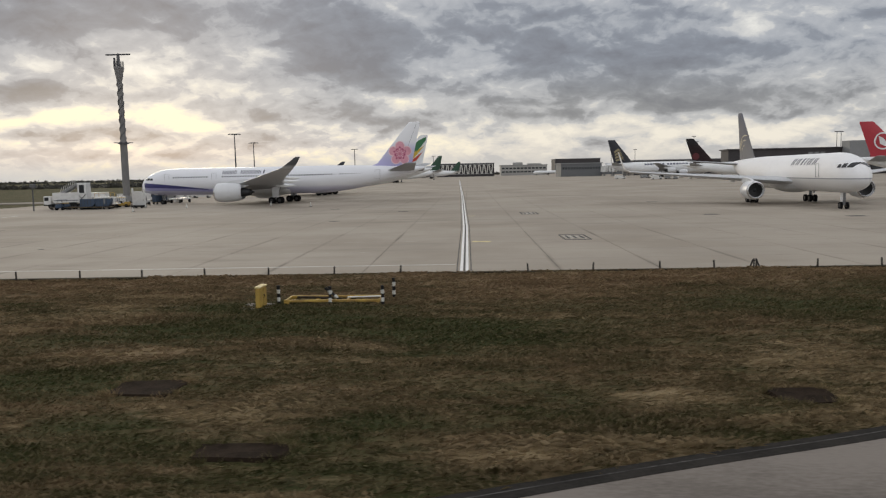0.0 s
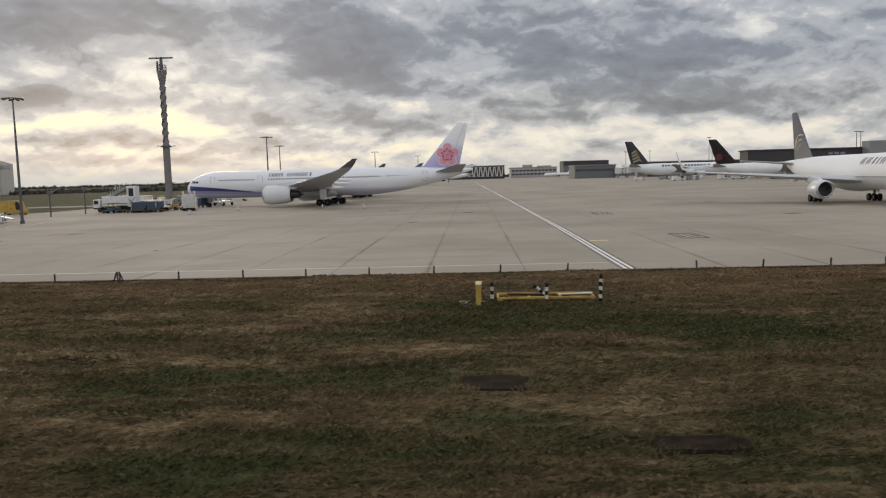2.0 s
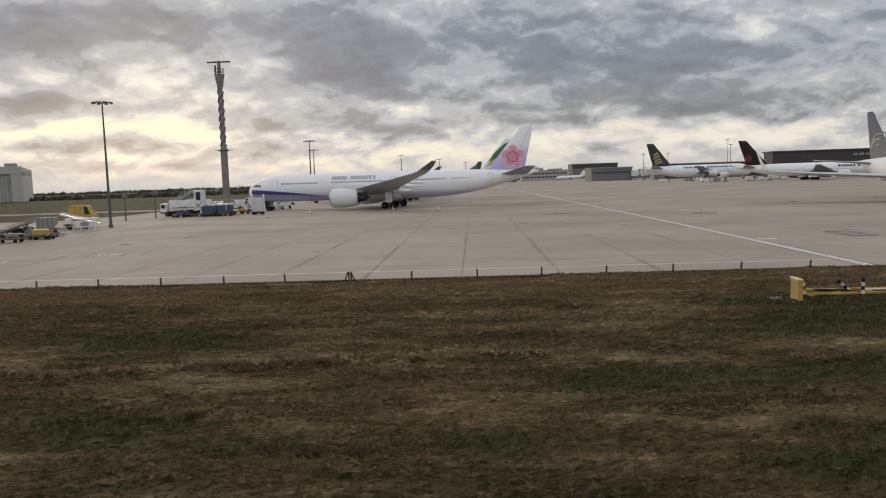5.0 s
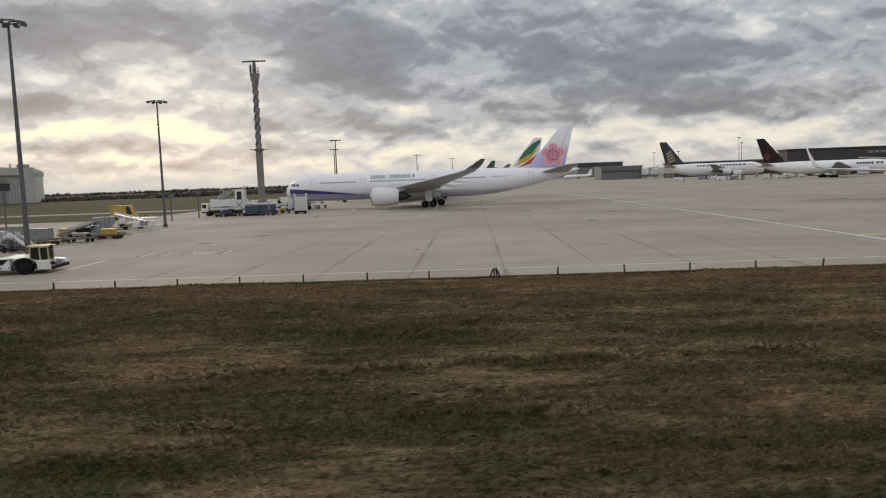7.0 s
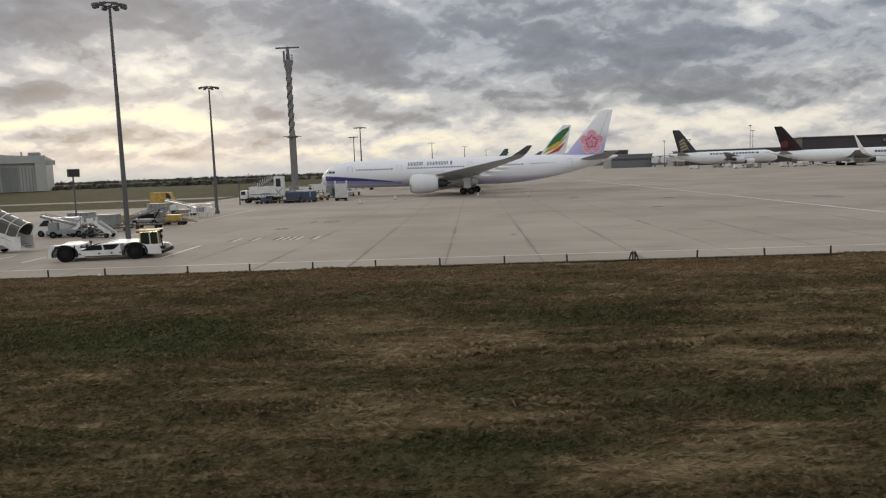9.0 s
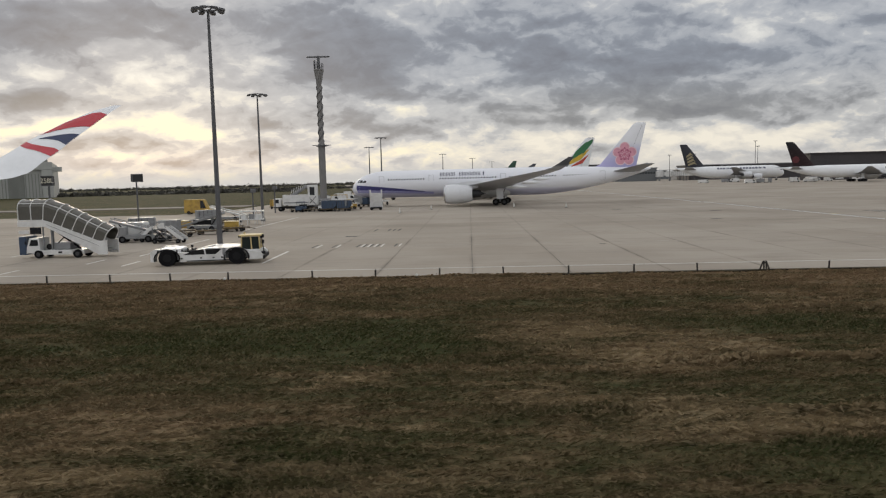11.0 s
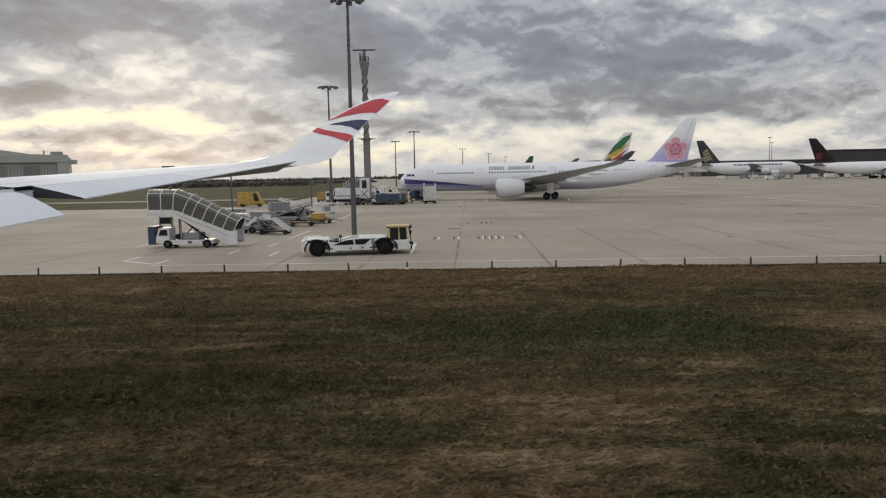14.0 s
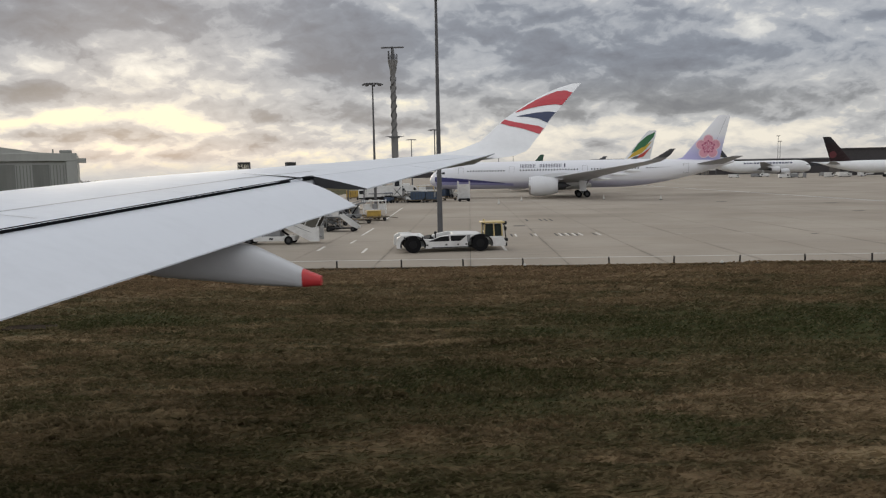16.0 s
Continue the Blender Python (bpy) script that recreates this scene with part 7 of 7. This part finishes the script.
def high_loader(m):
    """Catering truck with a raised box body on scissor legs."""
    t = thing("catering_truck", "white catering truck with its box raised", "catering truck", m)
    part("chassis", made((box, (0, 0, 0.85), (8.0, 2.2, 0.35), None, 0.04)), M_TRIM, t)
    cab = part("cab", made((box, (-3.3, 0, 1.75), (1.5, 2.2, 1.9), None, 0.12)), M_VEH_WHITE, t)
    part("cab_window", made((box, (-3.4, -1.11, 2.1), (0.9, 0.03, 0.75), None, 0.01)), M_GLASS, cab)
    part("box_body", made((box, (0.7, 0, 2.35), (5.6, 2.4, 2.1), None, 0.04)), M_VEH_WHITE, t, "white box body")
    part("tower", made((box, (4.1, 0, 3.3), (1.9, 2.2, 4.2), None, 0.06)), M_VEH_WHITE, t, "white lift tower with a dark doorway")
    part("doorway", made((box, (4.1, -1.11, 4.1), (1.0, 0.03, 1.7))), M_GLASS, t)
    bm = bmesh.new()
    plate(bm, [(-0.6, 3.5), (2.9, 5.4), (3.15, 5.0), (0.0, 3.1)], 1, -1.0, 1.0)
    part("sloped_gangway", bm, M_VEH_GREY, t)
    part("side_locker", made((box, (2.2, -1.25, 1.0), (1.6, 0.3, 0.7), None, 0.04), (box, (-0.4, -1.22, 0.75), (2.2, 0.2, 0.5), None, 0.03)), M_TRIM, t)
    part("lift_frame", made((rod, (3.2, -1.12, 1.2), (4.9, -1.12, 3.0), 0.06), (rod, (4.9, -1.12, 1.2), (3.2, -1.12, 3.0), 0.06)), M_TRIM, t)
    part("body_stripe", made((box, (0.7, -1.215, 1.75), (5.2, 0.02, 0.22))), M_VEH_GREY, t)
    for k in range(7):
        x = -0.4 + 0.5 * k
        part("gangway_rail", made((rod, (x, -1.03, 3.4 + 0.5 * k * 0.52), (x + 0.3, -1.03, 4.5 + 0.5 * k * 0.52), 0.05, 0.05, 6)), M_VEH_WHITE, t)
    for x in (-2.6, 1.2, 2.6):
        for y in (-1.0, 1.0):
            road_wheel(t, x, y, 0.5, 0.32, 18)


high_loader(pose(-86.5, 157.0, 0, 0, 0, 3))


def cargo_loader(m):
    t = thing("cargo_loader", "white scissor cargo loader at the parked airliner", "cargo loader", m, "cargo loaders")
    part("main_deck", made((box, (0, 0, 1.0), (6.0, 2.6, 0.3), None, 0.04)), M_VEH_WHITE, t)
    part("upper_deck", made((box, (0.3, 0, 2.3), (3.2, 2.5, 0.22), None, 0.04)), M_VEH_WHITE, t)
    for s in (-1.1, 1.1):
        part("scissor", made((rod, (-1.2, s, 1.1), (1.6, s, 2.25), 0.07), (rod, (1.6, s, 1.1), (-1.2, s, 2.25), 0.07)), M_VEH_GREY, t)
        part("rail", made((rod, (-1.3, s, 3.2), (1.9, s, 3.2), 0.04), (rod, (-1.3, s, 2.4), (-1.3, s, 3.2), 0.04), (rod, (1.9, s, 2.4), (1.9, s, 3.2), 0.04)), M_YELLOW, t)
    part("power_pack", made((box, (-2.2, -0.6, 0.65), (1.2, 1.1, 0.8), None, 0.06)), M_VEH_WHITE, t)
    for x in (-2.2, 2.2):
        for y in (-1.1, 1.1):
            road_wheel(t, x, y, 0.4, 0.28, 16)


cargo_loader(pose(-76.5, 153.5, 0, 0, 0, 5))
cargo_loader(pose(-71.0, 181.0, 0, 0, 0, 80))


def tall_steps(m):
    t = thing("boarding_steps", "white upright boarding steps under the airliner nose", "boarding steps", m)
    part("panel", made((box, (0, -0.2, 1.9), (2.0, 0.12, 3.2), (12, 0, 0), 0.03)), M_VEH_WHITE, t, "pale grey steps underside")
    for s in (-1.15, 1.15):
        part("side_guard", made((box, (s, 0.1, 2.1), (0.28, 0.5, 4.0), (8, 0, 0), 0.05)), M_VEH_WHITE, t)
    part("base", made((box, (0, 0, 0.45), (2.3, 2.6, 0.3), None, 0.04)), M_TRIM, t)
    for x in (-0.9, 0.9):
        for y in (-0.9, 0.9):
            road_wheel(t, x, y, 0.3, 0.2, 14)


tall_steps(pose(-68.4, 152.0, 0, 0, 0, 4))


def cone(x, y):
    c = thing("traffic_cone", "small orange and white cone on the apron", "traffic cone", pose(x, y, 0), "apron cones")
    part("base", made((box, (0, 0, 0.03), (0.5, 0.5, 0.06))), M_TRIM, c)
    part("body", made((rod, (0, 0, 0.05), (0, 0, 0.9), 0.2, 0.05, 12)), M_POSTW, c, smooth=True)


for x, y in ((-57, 148), (-40.5, 150), (-31, 143), (-62, 135)):
    cone(x, y)

# crowded equipment beyond the first stand
crowd = random.Random(21)
for k in range(9):
    van(pose(-93 + crowd.uniform(0, 17), 176 + 6.5 * k + crowd.uniform(-2, 2), 0, 0, 0, crowd.choice((0, 90, 180, 30))), crowd.choice((M_VEH_WHITE, M_VEH_GREY, M_YELLOW, M_VEH_WHITE)), "airside vehicle parked among stand equipment", crowd.uniform(4, 7), crowd.uniform(1.9, 3.0), "stand vehicles")
for k in range(8):
    dolly(pose(-95 + crowd.uniform(0, 20), 168 + 7 * k + crowd.uniform(-2, 2), 0, 0, 0, crowd.uniform(-20, 20)), crowd.choice((None, M_VEH_GREY, M_VEH_WHITE, M_YELLOW)))
belt_loader(pose(-88.0, 118.0, 0, 0, 0, 10))
for k, (x, y) in enumerate(((-86.5, 84.5), (-88.6, 88.0), (-86.0, 105.5), (-88.8, 110.5), (-86.0, 114.0))):
    dolly(pose(x, y, 0, 0, 0, 10 + 7 * k), M_VEH_GREY if k % 2 else None)


def baggage_tug(m, mat):
    """A small open tug: bonnet, seat well, roof on four posts."""
    t = thing("baggage_tug", "small open baggage tug beside the parked airliner", "baggage tug", m, "baggage tugs")
    part("body", made((box, (0, 0, 0.62), (2.9, 1.35, 0.5), None, 0.08), (box, (0.95, 0, 0.98), (1.0, 1.2, 0.35), None, 0.1), (box, (-1.05, 0, 0.98), (0.7, 1.3, 0.35), None, 0.06)), mat, t)
    part("seat", made((box, (-0.5, 0, 1.05), (0.5, 1.0, 0.5), None, 0.08)), M_TRIM, t)
    for x in (-0.9, 0.45):
        for y in (-0.58, 0.58):
            part("roof_post", made((rod, (x, y, 0.85), (x, y, 2.0), 0.035, 0.035, 6)), M_TRIM, t)
    part("roof", made((box, (-0.22, 0, 2.04), (1.6, 1.35, 0.09), None, 0.03)), mat, t)
    for x in (-0.95, 0.95):
        for y in (-0.66, 0.66):
            road_wheel(t, x, y, 0.34, 0.22)
    return t


for k, (x, y) in enumerate(((-78.6, 151.0), (-74.8, 158.5), (-81.5, 163.0), (-76.0, 171.5), (-83.5, 150.5))):
    baggage_tug(pose(x, y, 0, 0, 0, 25 * k - 20), (M_VEH_WHITE, M_YELLOW, M_VEH_GREY, M_VEH_WHITE, M_VEH_BLUE)[k])
    dolly(pose(x + 3.4, y + 0.6 * k - 0.8, 0, 0, 0, 25 * k - 20), (M_VEH_GREY, None, M_VEH_WHITE, M_VEH_BLUE, None)[k])

# airside vehicles far off beside the terminal aircraft
far_rng = random.Random(8)
for k in range(20):
    x = far_rng.uniform(88, 190)
    y = 455 + far_rng.uniform(-8, 12) if k % 2 else 408 + far_rng.uniform(-8, 8)
    van(pose(x, y, 0, 0, 0, far_rng.choice((0, 180, 90, 20))), far_rng.choice((M_VEH_WHITE, M_VEH_WHITE, M_VEH_GREY)), "small airside vehicle near the far stands", far_rng.uniform(4.0, 7), far_rng.uniform(1.7, 2.8), "far airside vehicles")


# ---- buildings ----
def windows_row(parent, x0, x1, z, h, y, n, gap=0.25):
    w = (x1 - x0) / n
    bm = bmesh.new()
    box(bm, (0, 0, 0), (w * (1 - gap), 0.3, h))
    me = finish("window", bm, M_BLD_GLASS)
    for k in range(n):
        o = new("window", me)
        o.parent = parent
        o.location = (x0 + (k + 0.5) * w, y, z)


def building(x0, x1, y, d, h, mat, label, rows=(), name="terminal_building", roof=None):
    b = thing(name, label, "building", pose((x0 + x1) / 2, y, 0), "airport buildings")
    w = x1 - x0
    part("wall", made((box, (0, d / 2, h / 2), (w, d, h), None, 0.1)), mat, b)
    part("roof_edge", made((box, (0, d / 2, h + 0.4), (w + 1.5, d + 1.5, 0.8), None, 0.1)), roof or M_BLD_GREY, b)
    for z, hh, n in rows:
        windows_row(b, -w / 2 + 1, w / 2 - 1, z, hh, -0.1, n)
    return b


def hangar():
    # gable end facing the apron, wide doors with vertical ribs
    b = thing("hangar", "large grey hangar with ribbed sliding doors", "hangar", pose(-343, 520, 0, 0, 0, 27))
    W, H, D = 150.0, 24.5, 90.0
    bm = bmesh.new()
    plate(bm, [(-W, 0), (0, 0), (0, H), (-W * 0.16, H + 1.2), (-W / 2, H + 9.5), (-W * 0.84, H + 1.2), (-W, H)], 1, 1.0, D)
    part("shell", bm, M_HANGAR, b)
    part("lintel", made((box, (-W / 2, 0, H - 2.2), (W, 3.0, 5.4), None, 0.2)), M_HANGAR, b, "plain grey lintel")
    part("end_pier", made((box, (-3.5, 0, H / 2 - 2.5), (7.0, 3.2, H - 5.0), None, 0.2)), M_HANGAR, b)
    part("side_beam", made((box, (2.9, 2, H - 4.6), (5.8, 2.4, 3.2), None, 0.2)), M_HANGAR, b)
    part("roof_unit", made((box, (-7, 6, H + 1.6), (8, 5, 2.6), None, 0.8), (rod, (-15, 5, H), (-15, 5, H + 3.4), 0.5)), M_HANGAR_DARK, b)
    for k in range(12):
        x = -10 - 10.4 * k
        part("door_leaf", made((box, (x - 2.6, 0.6, 8.6), (10.2, 0.5, 17.2))), M_HANGAR_DARK if k % 2 else M_HANGAR, b, "tall ribbed door leaf")
    bm = bmesh.new()
    for k in range(62):
        box(bm, (-9 - 2.05 * k, 0.15, 8.4), (0.55, 0.5, 16.8))
    part("door_ribs", bm, M_HANGAR_DARK, b)
    return b


hangar()


def dark_terminal():
    b = building(158, 420, 465, 14, 15.8, M_BLD_DARK, "long charcoal terminal building with a flat roof", ((4.5, 3.0, 34),), roof=M_BLD_DARK)
    part("stair_core", made((box, (-57, -4, 10.0), (12, 10, 20.0), None, 0.2)), M_BLD_GREY, b)
    for k in range(3):
        part("roof_block", made((box, (-82 + 3.6 * k, -0.6, 13.2), (2.6, 0.6, 1.3))), M_VEH_GREY, b)
    part("canopy_band", made((box, (0, -2, 8.2), (270, 4, 1.2), None, 0.1)), M_BLD_GREY, b)


dark_terminal()
building(84, 121, 690, 40, 11.5, M_BLD_SLATE, "low grey pier building behind the airliners", ((7.5, 2.0, 14),))
building(150, 262, 690, 40, 13, M_BLD_DARK, "dark low pier building behind the airliners", ((7.5, 2.0, 20),))

# across the far end of the apron
b = building(-42, 34, 1005, 30, 17, M_BLD_DARK, "distant dark building with a pale zigzag frontage")
for k in range(24):
    x = -35 + 3.05 * k
    part("zigzag_bar", made((box, (x, -0.3, 9.5), (1.2, 0.6, 12.5), (0, 8 if k % 2 else -8, 0))), M_POSTW, b)
for z in (3.4, 15.6):
    part("frontage_rail", made((box, (0, -0.3, z), (72, 0.5, 0.7))), M_BLD_GREY, b)
b = building(46, 112, 1080, 40, 14, M_BLD_PALE, "distant pale low office building", ((10, 2.2, 12), (5, 2.2, 12)))
part("roof_unit", made((box, (-8, 15, 16.5), (14, 10, 4), None, 0.3), (box, (16, 15, 15.5), (20, 10, 2.5), None, 0.3)), M_BLD_PALE, b)
b = building(158, 240, 1380, 60, 26, M_BLD_DARK, "distant large grey hangar with a dark roof band", (), "hangar")
part("front", made((box, (0, -1, 9), (82, 2, 18), None, 0.2)), M_BLD_SLATE, b)
b = building(132, 200, 900, 30, 9, M_BLD_SLATE, "distant low grey cargo shed", ((5, 2.4, 14),))
b = building(160, 225, 760, 30, 9.5, M_BLD_GREY, "distant long grey pier", ((6, 2.5, 16),))
for x, y, w, h in ((-170, 1150, 60, 8), (240, 1180, 80, 12), (330, 1050, 90, 12), (-95, 1180, 50, 9), (420, 620, 120, 15)):
    building(x, x + w, y, 30, h, far_rng.choice((M_BLD_GREY, M_BLD_PALE, M_BLD_DARK)), "distant low airport building", ((h * 0.6, 2, 10),))
tail_far = thing("airliner", "small white airliner parked at the far end", "aircraft", pose(82, 960, 0, 0, 0, 8), "parked airliners")
bm = bmesh.new()
loft(bm, fuselage_rings(dict(L=38, ry=2.0, rz=2.1, zc=3.8, nose=5.0, tail=13)))
part("fuselage", bm, M_WHITE, tail_far, smooth=True)
part("fin", made((plate, [(30, 5.5), (37, 5.8), (37.5, 12), (35, 12)], 1, -0.2, 0.2)), M_WHITE, tail_far)
part("wing", made((plate, [(14, -2), (20, -2), (25, -17), (23, -17)], 2, 3.0, 3.3), (plate, [(14, 2), (20, 2), (25, 17), (23, 17)], 2, 3.0, 3.3)), M_WING_GREY, tail_far)
part("landing_gear", made((rod, (4, 0, 0), (4, 0, 2.5), 0.3), (rod, (19, 3, 0), (19, 3, 3), 0.4), (rod, (19, -3, 0), (19, -3, 3), 0.4)), M_TYRE, tail_far)


def boarding_bridge(x, y, turn):
    """A raised passenger bridge: round house, ribbed tunnel, drive legs and cab."""
    b = thing("boarding_bridge", "white boarding bridge on legs beside the far pier", "boarding bridge", pose(x, y, 0, 0, 0, turn), "boarding bridges")
    part("rotunda", made((rod, (0, 0, 3.6), (0, 0, 8.6), 3.4, 3.4, 18), (rod, (0, 0, 8.6), (0, 0, 9.4), 3.6, 1.2, 18)), M_VEH_WHITE, b)
    part("column", made((rod, (0, 0, 0), (0, 0, 3.8), 1.0, 1.0, 12)), M_BLD_GREY, b)
    tunnel = part("tunnel", made((box, (9.5, 0, 6.2), (13, 3.0, 3.4), None, 0.1), (box, (18.5, 0, 6.1), (9, 3.6, 3.8), None, 0.1)), M_VEH_WHITE, b)
    for k in range(9):
        part("tunnel_rib", made((box, (4.4 + 2.3 * k, -1.86, 6.1), (0.3, 0.14, 3.7))), M_BLD_GREY, tunnel)
    part("cab", made((box, (25, 0, 6.2), (4.4, 4.4, 4.2), None, 0.5)), M_VEH_WHITE, b)
    for y2 in (-1.7, 1.7):
        part("drive_leg", made((rod, (18, y2, 0.4), (18, y2, 5.0), 0.3, 0.3, 8), (rod, (18, y2 - 0.4, 0.6), (18, y2 + 0.4, 0.6), 0.6, 0.6, 14)), M_STEEL, b)


boarding_bridge(123, 688, -25)
boarding_bridge(128, 672, -60)


# ---- tree line on the horizon ----
def tree_line(x0, x1, y, h, name_label, seed):
    r = np.random.default_rng(seed)
    verts, faces = [], []
    n = int((x1 - x0) / 1.1)
    for i in range(n):
        cx, cy = r.uniform(x0, x1), y + r.uniform(-12, 25)
        hh = h * r.uniform(0.55, 1.1) * (0.75 + 0.4 * noise.noise((cx * 0.02, 0, seed)))
        for _ in range(26):
            a = r.uniform(0, 2 * math.pi)
            z = hh * r.uniform(0.05, 1.0) ** 0.8
            rad = 2.6 * math.sqrt(max(0.05, 1 - (z / hh - 0.45) ** 2 * 3)) * r.uniform(0.3, 1)
            p = Vector((cx + rad * math.cos(a), cy + rad * math.sin(a), z - 0.2))
            s = r.uniform(0.5, 1.3)
            b = len(verts)
            for _k in range(3):
                verts.append(tuple(p + Vector(r.normal(0, s, 3)) * 0.8))
            faces.append((b, b + 1, b + 2))
        b = len(verts)
        verts += [(cx - 0.25, cy, -0.3), (cx + 0.25, cy, -0.3), (cx, cy, hh * 0.8)]
        faces.append((b, b + 1, b + 2))
    me = bpy.data.meshes.new("tree_line")
    me.from_pydata(verts, [], faces)
    me.materials.append(M_FOLIAGE)
    tagged(new("tree_line", me), name_label, "trees", kind="stuff")


tree_line(-900, -150, 720, 2.7, "dark bare hedge and trees along the airfield", 1)
tree_line(-1300, 300, 1500, 7.5, "far dark line of bare winter trees", 2)
tree_line(-420, -180, 560, 2.2, "low dark scrub beside the hangar", 3)


# ---- apron slabs beside the grass, one piece each ----
def apron_slabs():
    field = thing("apron_slabs", "rows of weathered concrete slabs with dark joints", "apron", kind="structure")
    S, J = 6.0, 0.035
    meshes = []
    for k in range(6):
        r = random.Random(k)
        bm = bmesh.new()
        h = S / 2 - J / 2
        c = 0.05
        outer = [(-h, -h), (h, -h), (h, h), (-h, h)]
        low = [(x, y, -0.022) for x, y in outer]
        mid = [(x, y, -0.012) for x, y in outer]
        top = [(x * (1 - 0.012 / h), y * (1 - 0.012 / h), 0.0 + r.uniform(-0.002, 0.0)) for x, y in outer]
        loft(bm, [low, mid, top])
        meshes.append(finish("slab", bm, M_CONCRETE))
    r = random.Random(11)
    for i in range(34):
        for j in range(5):
            o = new("slab", meshes[r.randrange(6)])
            o.parent = field
            o.location = (X0 + S * (i + 0.5), APRON_Y + S * (j + 0.5), 0)


apron_slabs()
